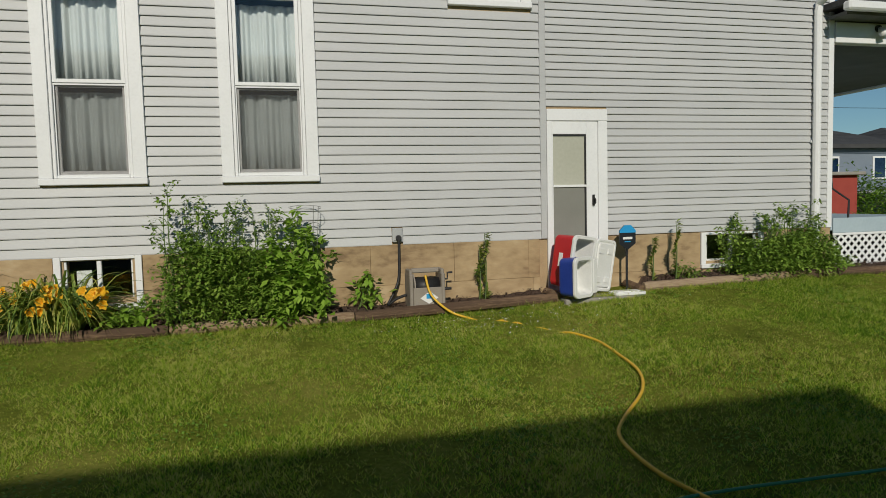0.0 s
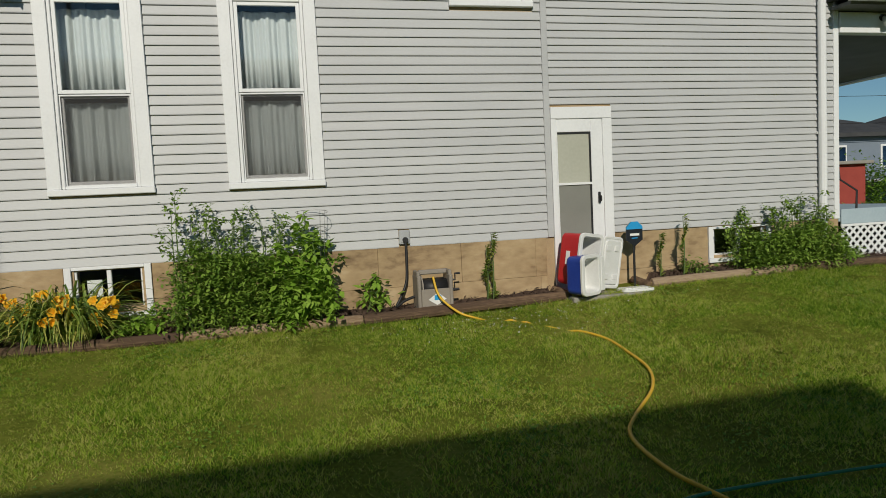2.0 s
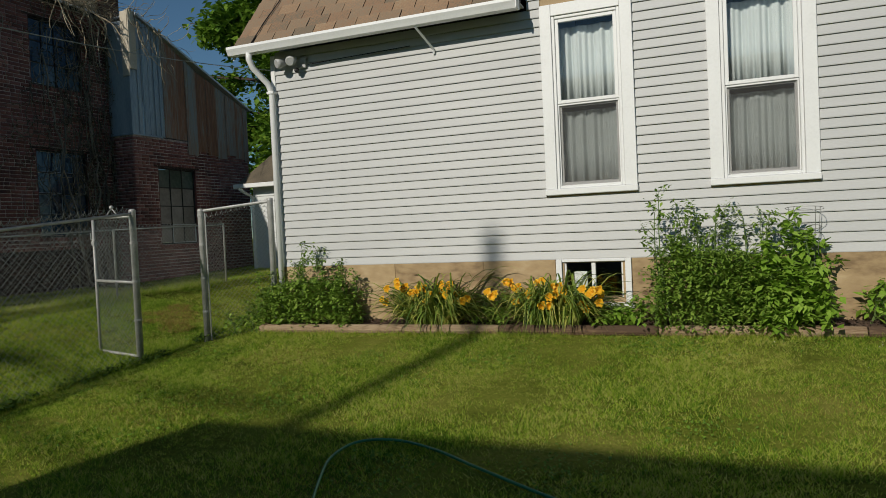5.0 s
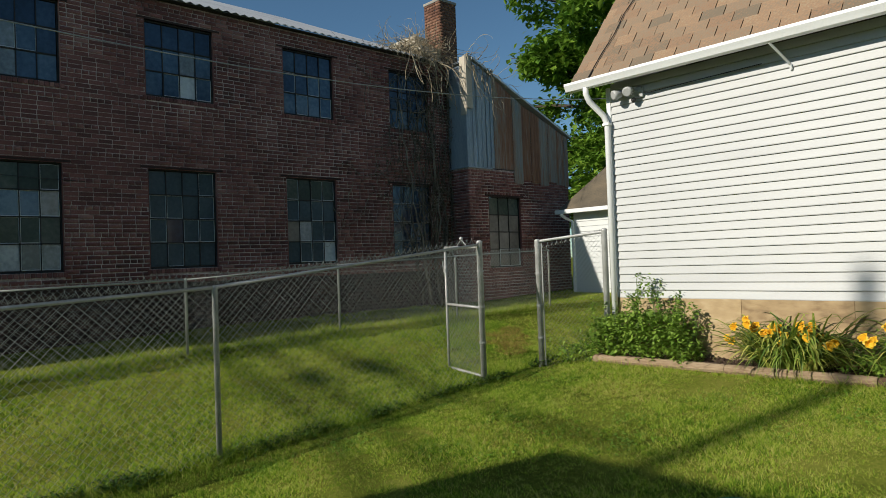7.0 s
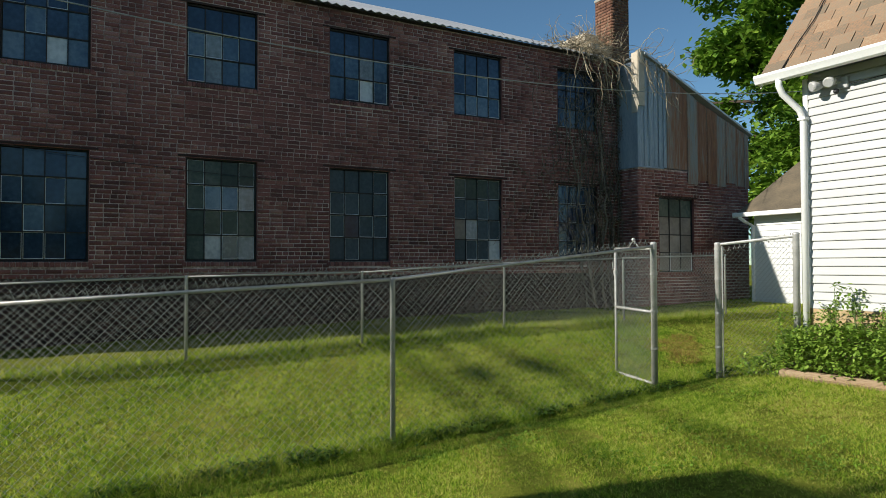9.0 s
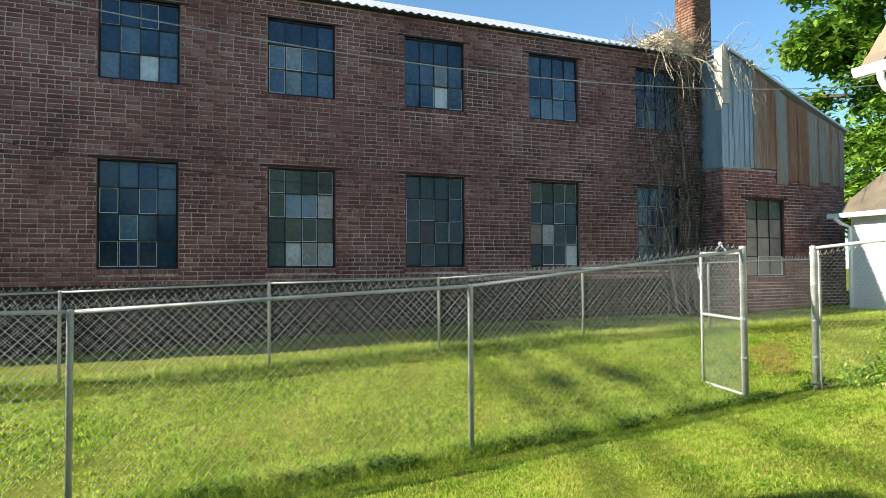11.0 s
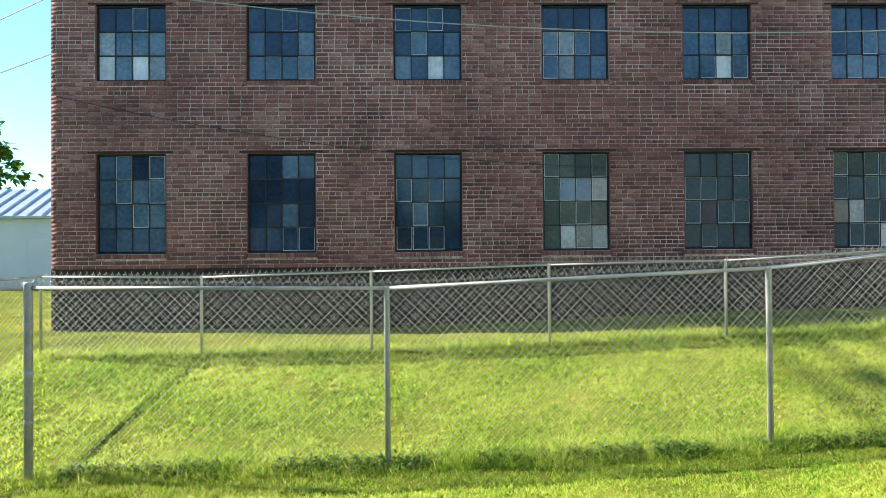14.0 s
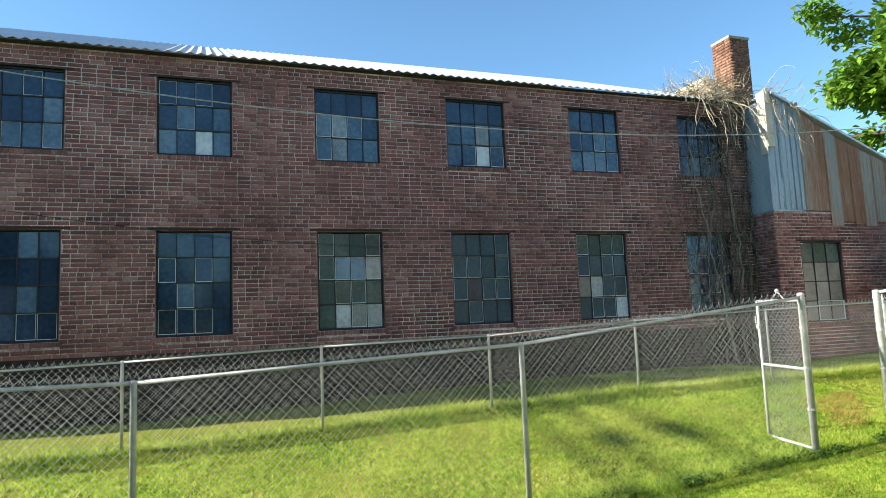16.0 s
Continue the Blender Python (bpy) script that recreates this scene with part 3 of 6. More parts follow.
# side door
door = structure(new("door_1"), "white storm door with two lights and a black handle", "door")
y = HY - 0.01
part("door_casing", Shape().cbox(SPLIT + 0.071, 1.75, y - 0.012, y + 0.02, 0.55, 2.44, 0.004).cbox(2.285, 2.395, y - 0.014, y + 0.02, 0.55, 2.44, 0.004), WHITE, door)
part("door_head", Shape().cbox(SPLIT + 0.071, 2.395, y - 0.018, y + 0.02, 2.441, 2.565, 0.005), WHITE, door)
part("door_leaf", Shape().cbox(1.751, 1.765, y - 0.002, y + 0.03, 0.62, 2.44).cbox(2.15, 2.284, y - 0.002, y + 0.03, 0.62, 2.44, 0.004)
     .cbox(1.765, 2.15, y - 0.002, y + 0.03, 2.30, 2.44, 0.004).cbox(1.765, 2.15, y - 0.002, y + 0.03, 0.62, 1.02, 0.004).cbox(1.765, 2.15, y - 0.006, y + 0.026, 1.735, 1.76, 0.003), WHITE, door)
part("door_light", Shape().box(1.77, 2.13, y + 0.012, y + 0.016, 1.76, 2.28), noise_mat("cream shade behind glass", [(0.42, 0.42, 0.34), (0.50, 0.50, 0.42)], 2, 30, 0.25, bump=0.0), door, "cream shade behind glass")
part("door_screen", Shape().box(1.77, 2.13, y + 0.012, y + 0.016, 1.02, 1.735), noise_mat("grey door screen", [(0.20, 0.20, 0.175), (0.26, 0.26, 0.23)], 3, 200, 0.5, bump=0.1), door, "grey insect screen")
# thin black strips along the right and top edges of the glass
part("door_glass_strip", Shape().box(2.13, 2.149, y + 0.004, y + 0.02, 1.02, 2.299).box(1.766, 2.13, y + 0.004, y + 0.02, 2.28, 2.299), BLACK, door, "thin black strip along the glass")
part("door_handle", Shape().cbox(2.212, 2.236, y - 0.03, y - 0.003, 1.53, 1.65, 0.008).tube([(2.224, y - 0.02, 1.62), (2.224, y - 0.06, 1.60), (2.224, y - 0.06, 1.56), (2.224, y - 0.02, 1.545)], 0.009, 8), BLACK, door, "black lever handle")
part("door_step", Shape().cbox(1.64, 2.40, HY - 0.03, HY + 0.011, 0.45, 0.615, 0.01), WHITE, door)

# roof slates on the visible slope
random.seed(9)
up = Vector((0, math.cos(radians(50)), math.sin(radians(50))))
out = Vector((0, -math.sin(radians(50)), math.cos(radians(50))))
slate_w, slate_h = 0.27, 0.18
proto = []
for k in range(4):
    s = Shape()
    wv = slate_w - 0.010
    m = Matrix(((1, 0, 0), (0, up.y, out.y), (0, up.z, out.z))).to_4x4()
    s.box(0, wv, 0, slate_h + 0.03, 0.001, 0.016 + 0.0015 * k, m @ Matrix.Rotation(0.035, 4, "X"))
    proto.append(s.mesh("slate", SHINGLE))
s = Shape().box(0, slate_w / 2 - 0.006, 0, slate_h + 0.03, 0.001, 0.014, m @ Matrix.Rotation(0.035, 4, "X"))
half_slate = s.mesh("slate", SHINGLE)
for row in range(14):
    off = (row % 2) * slate_w / 2
    x = -6.77 - off
    while x < MAIN - 0.05:
        p = Vector((x, 4.15, 3.765)) + up * (row * slate_h - 0.02) + out * 0.006
        if -6.80 < x < MAIN - slate_w:
            o = new("slate", random.choice(proto))
            o.parent = roof_wing
            o.location = p
        elif x < -6.80:
            o = new("slate", half_slate)
            o.parent = roof_wing
            o.location = p + Vector((slate_w / 2, 0, 0))
        x += slate_w
part("rake_board", Shape().add([Vector((-6.78, 4.14, 3.645)) + q for q in (Vector((0, 0, 0)), Vector((0, 0, 0.09)), Vector((0, 3.37, 0.09 + 3.37 * RT)), Vector((0, 3.37, 3.37 * RT)))] +
     [Vector((-6.762, 4.14, 3.645)) + q for q in (Vector((0, 0, 0)), Vector((0, 0, 0.09)), Vector((0, 3.37, 0.09 + 3.37 * RT)), Vector((0, 3.37, 3.37 * RT)))],
     [(0, 1, 2, 3), (7, 6, 5, 4), (0, 4, 5, 1), (1, 5, 6, 2), (2, 6, 7, 3), (3, 7, 4, 0)]), WHITE, roof_wing)
structure(part("soffit", Shape().box(-6.72, MAIN - 0.02, 4.17, HY - 0.02, 3.76, 3.775), SIDING), "pale soffit under the eave", "trim")
tagged(part("cable", Shape().tube([Vector((-6.5, 4.15, 3.79)) + up * q + out * 0.03 + Vector((0.02 * math.sin(9 * q) + 0.05 * q, 0, 0)) for q in (0, 0.4, 0.8, 1.2, 1.6, 2.0, 2.6)], 0.007, 5), BLACK), "thin dark cable lying over the slate roof", "cable")
lamp_cable = tagged(part("cable", Shape().tube([(-5.9, 4.36, 3.53), (-5.4, 4.37, 3.545), (-4.6, 4.37, 3.56)], 0.006, 5), BLACK), "thin dark cable clipped under the eave", "cable")

# gutter along the eave
gutter = thing("gutter", "white metal eave gutter with a downspout", "gutter")
prof = [(a + 0.12, b + 0.06) for a, b in [(3.93, 3.72), (3.925, 3.69), (3.945, 3.655), (3.96, 3.625), (4.04, 3.62), (4.045, 3.72), (4.04, 3.72), (4.035, 3.63), (3.965, 3.635), (3.94, 3.69), (3.94, 3.72)]]
s = Shape()
n = len(prof)
s.add([(x, *p) for x in (-6.80, MAIN - 0.02) for p in prof], [tuple(range(n))[::-1], tuple(range(n, 2 * n))] + [(i, (i + 1) % n, n + (i + 1) % n, n + i) for i in range(n)])
part("trough", s, WHITE, gutter)
part("end_cap", Shape().cbox(MAIN - 0.02, MAIN - 0.008, 4.045, 4.165, 3.68, 3.78, 0.003), WHITE, gutter)
part("downspout", Shape().tube([(-6.53, 4.11, 3.72), (-6.53, 4.11, 3.62), (-6.515, 4.15, 3.53), (-6.43, 4.31, 3.36), (-6.405, 4.345, 3.25), (-6.405, 4.345, 0.55)], 0.036, 10), WHITE, gutter, smooth=True)
part("downspout_strap", Shape().cbox(-6.45, -6.36, 4.30, 4.383, 3.24, 3.27, 0.003), WHITE, gutter)
part("gutter_brace", Shape().tube([(-4.42, 4.11, 3.675), (-4.33, 4.37, 3.49), (-4.33, 4.39, 3.44)], 0.013, 6), WHITE, gutter)

# twin floodlight
flood = thing("floodlight", "grey twin floodlight under the eave", "floodlight")
part("back_plate", Shape().cbox(-6.05, -5.93, 4.355, 4.385, 3.50, 3.62, 0.01), GREY_PLASTIC, flood)
for c, d in ((Vector((-6.21, 4.27, 3.565)), Vector((-0.45, -0.8, -0.25))), (Vector((-6.05, 4.26, 3.575)), Vector((0.1, -0.85, -0.4)))):
    d = d.normalized()
    part("lamp_head", Shape().tube([c - d * 0.08, c - d * 0.05, c + d * 0.02, c + d * 0.05], [0.02, 0.042, 0.056, 0.058], 14), GREY_PLASTIC, flood, smooth=True)
    part("lens", Shape().tube([c + d * 0.05, c + d * 0.056], [0.052, 0.045], 14), GREY_PLASTIC, flood, "grey glass lens")
    part("swivel_arm", Shape().tube([Vector((-5.99, 4.36, 3.57)), c - d * 0.07], 0.012, 8), GREY_PLASTIC, flood)
part("sensor_eye", Shape().ball((-6.02, 4.31, 3.47), 0.03, 10), BLACK, flood)

# ---- porch at the east end ----
porch = structure(new("porch"), "open side porch with white lattice skirt", "porch")
part("beam", Shape().cbox(EAST + 0.02, 9.0, HY - 0.03, HY + 0.1, 3.37, 3.61, 0.006), WHITE, porch)
part("beam", Shape().cbox(8.9, 9.05, HY + 0.101, 8.4, 3.37, 3.61, 0.006), WHITE, porch)
part("porch_ceiling", Shape().box(EAST + 0.02, 9.0, HY + 0.1, 8.6, 3.40, 3.45), PORCH_CEILING, porch)
part("porch_roof", Shape().cbox(EAST - 0.15, 9.3, HY - 0.38, 8.8, 3.72, 3.80, 0.01), DARK_ROOF, porch)
part("porch_soffit", Shape().box(EAST - 0.1, 9.2, HY - 0.3, HY - 0.031, 3.62, 3.66), PORCH_CEILING, porch)
part("porch_gutter", Shape().cbox(EAST - 0.2, 9.3, HY - 0.44, HY - 0.33, 3.64, 3.74, 0.02), WHITE, porch)
part("deck", Shape().cbox(EAST + 0.01, 9.0, HY + 0.0, 8.6, 1.15, 1.21, 0.006), PALE_BLUE, porch)
part("skirt_board", Shape().cbox(EAST + 0.03, 9.0, HY - 0.02, HY - 0.001, 1.12, 1.30, 0.004), PALE_BLUE, porch)
part("porch_column", Shape().cbox(8.86, 8.98, HY + 0.0, HY + 0.1, 1.211, 3.369, 0.006), PALE_BLUE, porch)
part("lattice_rail", Shape().cbox(EAST + 0.03, 9.0, HY - 0.02, HY + 0.0, 1.09, 1.119, 0.003).cbox(EAST + 0.03, 9.0, HY - 0.02, HY, 0.64, 0.67, 0.003), WHITE, porch)
for k in range(-6, 42):
    for sgn, yy in ((1, HY - 0.012), (-1, HY - 0.004)):
        x0 = EAST + 0.05 + k * 0.105
        a, b = (x0, x0 + 0.42 * sgn) if sgn > 0 else (x0 + 0.42, x0)
        xs_, zs_ = [a, b], [0.67, 1.09]
        t0, t1 = 0.0, 1.0
        lo, hi = EAST + 0.03, 8.98
        d = b - a
        ta, tb = sorted(((lo - a) / d, (hi - a) / d))
        t0, t1 = max(0, ta), min(1, tb)
        if t1 - t0 < 0.05:
            continue
        p, q = Vector((a + d * t0, yy, 0.67 + 0.42 * t0)), Vector((a + d * t1, yy, 0.67 + 0.42 * t1))
        nrm = Vector((-(q - p).z, 0, (q - p).x)).normalized() * 0.0145
        th = Vector((0, 0.004, 0))
        v = [p + nrm, p - nrm, q - nrm, q + nrm]
        part("lattice_slat", Shape().add([c - th for c in v] + [c + th for c in v], [(0, 1, 2, 3), (7, 6, 5, 4), (0, 4, 5, 1), (1, 5, 6, 2), (2, 6, 7, 3), (3, 7, 4, 0)]), WHITE, porch)
# black backing sheet in place of the shade behind the lattice
structure(part("porch_backing", Shape().box(EAST + 0.03, 9.0, HY + 0.5, HY + 0.55, 0.4, 1.14), BLACK), "black sheet standing in for shade under the porch", "wall")
spout = thing("downspout", "white metal downspout on grey siding", "downspout")
part("pipe", Shape().tube([(5.06, HY - 0.30, 3.96), (5.07, HY - 0.28, 3.90), (5.08, HY - 0.07, 3.80), (5.08, HY - 0.055, 3.7), (5.08, HY - 0.055, 0.62)], 0.046, 10), WHITE, spout)
part("strap", Shape().cbox(5.03, 5.13, HY - 0.03, HY - 0.005, 2.2, 2.23, 0.003), WHITE, spout)
pl = thing("porch_light", "white spotlight under the porch eave", "spotlight")
part("base", Shape().tube([(5.95, HY - 0.031, 3.55), (5.95, HY - 0.06, 3.55)], 0.04, 12), BLACK, pl)
part("lamp_head", Shape().tube([(5.95, HY - 0.06, 3.55), (5.95, HY - 0.10, 3.50), (5.96, HY - 0.14, 3.45)], [0.02, 0.045, 0.055], 12), PLASTIC_WHITE, pl, smooth=True)
chair = thing("porch_chair", "dark metal chair frame standing on the porch", "chair")
for dx in (0.0, 0.35):
    part("side_frame", Shape().tube([(5.95 + dx, 5.1, 1.21), (5.98 + dx, 5.12, 1.5), (5.88 + dx, 5.3, 1.66), (5.84 + dx, 5.32, 2.1)], 0.014, 7), BLACK, chair)
for z in (1.6, 1.85, 2.08):
    part("rung", Shape().tube([(5.86, 5.3, z), (6.2, 5.3, z)], 0.012, 6), BLACK, chair)

# ---- things along the bed ----
# landscape timbers edging the bed
TIMBERS = [(-6.42, -4.95), (-4.94, -3.62), (-3.61, -2.1), (-2.09, -0.45), (-0.44, 1.62), (2.62, 4.4), (4.41, 6.6)]
for i, (a, b) in enumerate(TIMBERS):
    za, zb = edge_z(a) + 0.035, edge_z(b) + 0.035
    s = Shape()
    s.tube([(a + (b - a) * u, 4.02 + 0.01 * math.sin(3 * (a + u)), za + (zb - za) * u) for u in (0, 0.02, 0.3, 0.6, 0.98, 1)], [0.045, 0.052, 0.054, 0.052, 0.05, 0.044], 10)
    tagged(part("landscape_timber", s, LOG), "weathered round landscape timber edging the flower bed", "timber", "bed edging timbers")
tagged(part("landscape_timber", Shape().tube([(1.66, 4.02, 0.60), (1.67, 4.2, 0.61), (1.66, 4.37, 0.62)], 0.05, 10), LOG), "short weathered timber closing the bed by the door", "timber", "bed edging timbers")
tagged(part("landscape_timber", Shape().tube([(-6.46, 4.0, 0.50), (-6.50, 4.2, 0.52), (-6.50, 4.30, 0.53)], 0.05, 10), LOG), "short weathered timber at the corner of the bed", "timber", "bed edging timbers")
tagged(part("landscape_timber", Shape().tube([(2.60, 4.02, 0.63), (2.60, 4.36, 0.66)], 0.05, 10), LOG), "short weathered timber closing the bed by the door", "timber", "bed edging timbers")
r = np.random.RandomState(5)
bx = np.linspace(-6.5, 6.6, 160)
by = np.linspace(4.03, 4.395, 9)
mx, my = np.meshgrid(bx, by)
mz = edge_z(mx) + 0.015 + 0.03 * r.rand(*mx.shape) + 0.05 * np.clip((my - 4.05) / 0.3, 0, 1)
mz = np.where((mx > 1.64) & (mx < 2.74), edge_z(mx) - 0.05, mz)
ii = np.arange(mx.size).reshape(mx.shape)
mf = np.stack([ii[:-1, :-1], ii[:-1, 1:], ii[1:, 1:], ii[1:, :-1]], -1).reshape(-1, 4)
structure(new("flower_bed", numpy_mesh("flower_bed", np.stack([mx.ravel(), my.ravel(), mz.ravel()], 1), mf, MULCH)), "dark bark mulch bed along the house", "flower bed")
n = 5000
cx, cy = r.uniform(-6.5, 6.6, n), r.uniform(4.06, 4.38, n)
keep = (cx < 1.62) | (cx > 2.76)
cx, cy = cx[keep], cy[keep]
chips = leaf_mesh("mulch_chips", np.stack([cx, cy, edge_z(cx) + 0.05 + 0.05 * np.clip((cy - 4.05) / 0.3, 0, 1)], 1), 0.04, 0.016, MULCH, 0.0, 6)
tagged(new("mulch_chips", chips), "scattered bark chips on the bed", "mulch", kind="stuff")
structure(part("door_slab", Shape().cbox(1.66, 2.60, 3.87, HY - 0.031, 0.40, 0.600, 0.012), CONCRETE), "worn concrete slab below the side door", "slab")

# hose reel
reel = thing("hose_reel", "taupe resin hose reel box with a yellow hose", "hose reel", at=pose(0.28, 4.17, 0.575) @ Matrix.Diagonal((0.86, 1, 1.03, 1)))
for x in (-0.185, 0.185):
    part("side_panel", Shape().cbox(x - 0.022, x + 0.022, -0.13, 0.13, 0.0, 0.33, 0.015).cbox(x - 0.02, x + 0.02, -0.10, 0.10, 0.31, 0.37, 0.02), TAUPE, reel)
part("front_panel", Shape().cbox(-0.165, 0.165, -0.135, -0.115, 0.0, 0.20, 0.01), TAUPE, reel)
part("crossbar", Shape().cbox(-0.165, 0.165, -0.03, 0.03, 0.33, 0.375, 0.012), TAUPE, reel)
part("drum", Shape().tube([(-0.16, 0, 0.2), (0.16, 0, 0.2)], 0.085, 14), BLACK, reel, smooth=True)
part("drum_flange", Shape().tube([(-0.15, 0, 0.2), (-0.135, 0, 0.2)], 0.125, 16), TAUPE, reel)
part("crank", Shape().tube([(0.2, 0, 0.26), (0.27, 0, 0.26), (0.27, 0.0, 0.32), (0.33, 0, 0.32)], 0.011, 7), BLACK, reel, "black crank handle")
part("crank_knob", Shape().tube([(0.21, -0.05, 0.17), (0.30, -0.05, 0.17)], 0.014, 8), BLACK, reel)
part("label_sticker", Shape().add([(-0.09, -0.138, 0.10), (0.02, -0.138, 0.165), (0.12, -0.138, 0.10), (0.01, -0.138, 0.045), (-0.09, -0.1345, 0.10), (0.02, -0.1345, 0.165), (0.12, -0.1345, 0.10), (0.01, -0.1345, 0.045)],
     [(0, 3, 2, 1), (0, 1, 5, 4), (1, 2, 6, 5), (2, 3, 7, 6), (3, 0, 4, 7)]), PLASTIC_WHITE, reel, "white diamond sticker with a blue panel")
part("sticker_panel", Shape().box(-0.02, 0.06, -0.1405, -0.139, 0.095, 0.14), SIGN_BLUE, reel)


def smooth_path(pts, n=8):
    """Catmull-Rom through the points."""
    pts = [Vector(p) for p in pts]
    out_ = []
    for i in range(len(pts) - 1):
        a, b, c, d = pts[max(i - 1, 0)], pts[i], pts[i + 1], pts[min(i + 2, len(pts) - 1)]
        for k in range(n):
            u = k / n
            out_.append(0.5 * (2 * b + (c - a) * u + (2 * a - 5 * b + 4 * c - d) * u * u + (3 * b - a - 3 * c + d) * u ** 3))
    return out_ + [pts[-1]]


def on_lawn(pts, h):
    return [(x, y, gz(x, y) + h) for x, y in pts]


HOSE = [(0.26, 4.05, 0.90), (0.29, 4.0, 0.74), (0.36, 3.94, 0.64), (0.48, 3.90, 0.545)] + on_lawn([(0.60, 3.84)], 0.01)
HOSE += on_lawn([(0.72, 3.74)], -0.012) + on_lawn([(0.84, 3.665)], -0.006) + on_lawn([(0.90, 3.63)], 0.012) + on_lawn([(0.96, 3.575)], -0.004) + on_lawn([(1.01, 3.52)], 0.012) + on_lawn([(1.07, 3.44)], -0.006) + on_lawn([(1.17, 3.29)], 0.004) + on_lawn([(1.25, 3.17)], -0.008) + on_lawn([(1.33, 3.03), (1.43, 2.75), (1.43, 2.4)], 0.02)
HOSE += on_lawn([(1.38, 2.0), (1.22, 1.68), (0.91, 1.35), (0.75, 1.14), (0.70, 0.92), (0.71, 0.63), (0.77, 0.42), (0.95, -0.1), (1.3, -1.0)], 0.03)
tagged(part("garden_hose", Shape().tube(smooth_path(HOSE), 0.012, 8), YELLOW, smooth=True), "yellow rubber garden hose winding over the lawn", "hose")
GREEN1 = on_lawn([(4.2, 0.55), (3.0, 0.38), (2.03, 0.34), (1.44, 0.37), (0.97, 0.40), (0.61, 0.38), (0.1, 0.25), (-0.6, 0.2), (-1.4, 0.38), (-2.25, 0.75), (-2.83, 1.06), (-3.2, 1.27), (-3.5, 1.36), (-3.73, 1.29), (-3.78, 1.05), (-3.68, 0.75), (-3.5, 0.35)], 0.03)
tagged(part("garden_hose", Shape().tube(smooth_path(GREEN1), 0.009, 8), GREEN_HOSE, smooth=True), "thin green garden hose looped on the lawn", "hose")

# outlet box with tap and black pipe
outlet = thing("outlet_box", "grey wall box with a black pipe hanging from it", "outlet")
part("box", Shape().cbox(0.002, 0.113, HY - 0.03, HY + 0.005, 1.216, 1.358, 0.006), GREY_PLASTIC, outlet)
part("cover", Shape().cbox(0.02, 0.095, HY - 0.036, HY - 0.0305, 1.235, 1.34, 0.004), GREY_PLASTIC, outlet)
part("valve", Shape().tube([(0.06, HY - 0.03, 1.26), (0.06, HY - 0.075, 1.26)], 0.028, 12), BLACK, outlet)
part("pipe", Shape().tube(smooth_path([(0.06, HY - 0.06, 1.26), (0.06, HY - 0.065, 1.10), (0.045, HY - 0.08, 0.85), (-0.02, HY - 0.11, 0.70), (-0.08, HY - 0.14, 0.60), (0.0, HY - 0.17, 0.66), (0.1, HY - 0.2, 0.70)]), 0.014, 8), BLACK, outlet, smooth=True)

# coolers
def loft(loops, cap0=False, cap1=False):
    """A skin through rounded rectangles (width, depth, corner radius, height)."""
    s_, n_ = Shape(), 24
    v = []
    for w_, d_, r_, z_ in loops:
        for k in range(n_):
            q = k // 6
            a = radians(90 * q + 18 * (k % 6))
            v.append(((w_ / 2 - r_) * (1, -1, -1, 1)[q] + r_ * math.cos(a), (d_ / 2 - r_) * (1, 1, -1, -1)[q] + r_ * math.sin(a), z_))
    f = [(i * n_ + k, i * n_ + (k + 1) % n_, (i + 1) * n_ + (k + 1) % n_, (i + 1) * n_ + k) for i in range(len(loops) - 1) for k in range(n_)]
    if cap0:
        f.append(tuple(range(n_))[::-1])
    if cap1:
        f.append(tuple(range((len(loops) - 1) * n_, len(loops) * n_)))
    return s_.add(v, f)


def cooler(label, w, d, h, shell, m):
    """An open ice chest; its mouth faces +z in its own frame."""
    root = thing("cooler", label, "cooler", "coolers by the door", m)
    part("shell", loft([(w - 0.07, d - 0.07, 0.03, -0.012), (w - 0.03, d - 0.03, 0.045, -0.006), (w - 0.012, d - 0.012, 0.05, 0.012), (w, d, 0.05, h - 0.036)], True), shell, root)
    part("liner", loft([(w - 0.052, d - 0.052, 0.04, h - 0.008), (w - 0.075, d - 0.08, 0.04, 0.05), (w - 0.10, d - 0.11, 0.03, 0.032)], False, True), PLASTIC_WHITE, root, "white plastic liner")
    part("rim", loft([(w - 0.01, d - 0.01, 0.05, h - 0.037), (w + 0.018, d + 0.018, 0.058, h - 0.033), (w + 0.024, d + 0.024, 0.06, h - 0.012), (w + 0.014, d + 0.014, 0.055, h), (w - 0.044, d - 0.044, 0.04, h), (w - 0.052, d - 0.052, 0.04, h - 0.008)]), PLASTIC_WHITE, root, "white plastic rim")
    return root


def lid_slab(w, d, t, x, y_, z):
    """A cooler lid with rounded corners and a raised inner panel, its middle at x, y_, z."""
    s_ = loft([(w - 0.03, d - 0.03, 0.035, 0), (w, d, 0.05, 0.008), (w, d, 0.05, t - 0.006), (w - 0.014, d - 0.014, 0.045, t), (w - 0.05, d - 0.05, 0.035, t), (w - 0.06, d - 0.06, 0.03, t - 0.008), (w - 0.09, d - 0.09, 0.03, t - 0.008), (w - 0.10, d - 0.10, 0.03, t + 0.008)], True, True)
    s_.v = [(p[0] + x, p[1] + y_, p[2] + z) for p in s_.v]
    return s_


def on_end(x, y_, z, degrees_, lean):
    """Pose of a chest stood on its end with its mouth turned to that bearing."""
    a = radians(degrees_)
    m = Matrix(((-math.sin(a), 0, math.cos(a)), (math.cos(a), 0, math.sin(a)), (0, 1, 0))).to_4x4()
    return Matrix.Translation((x, y_, z)) @ Matrix.Rotation(radians(lean), 4, "Y") @ m


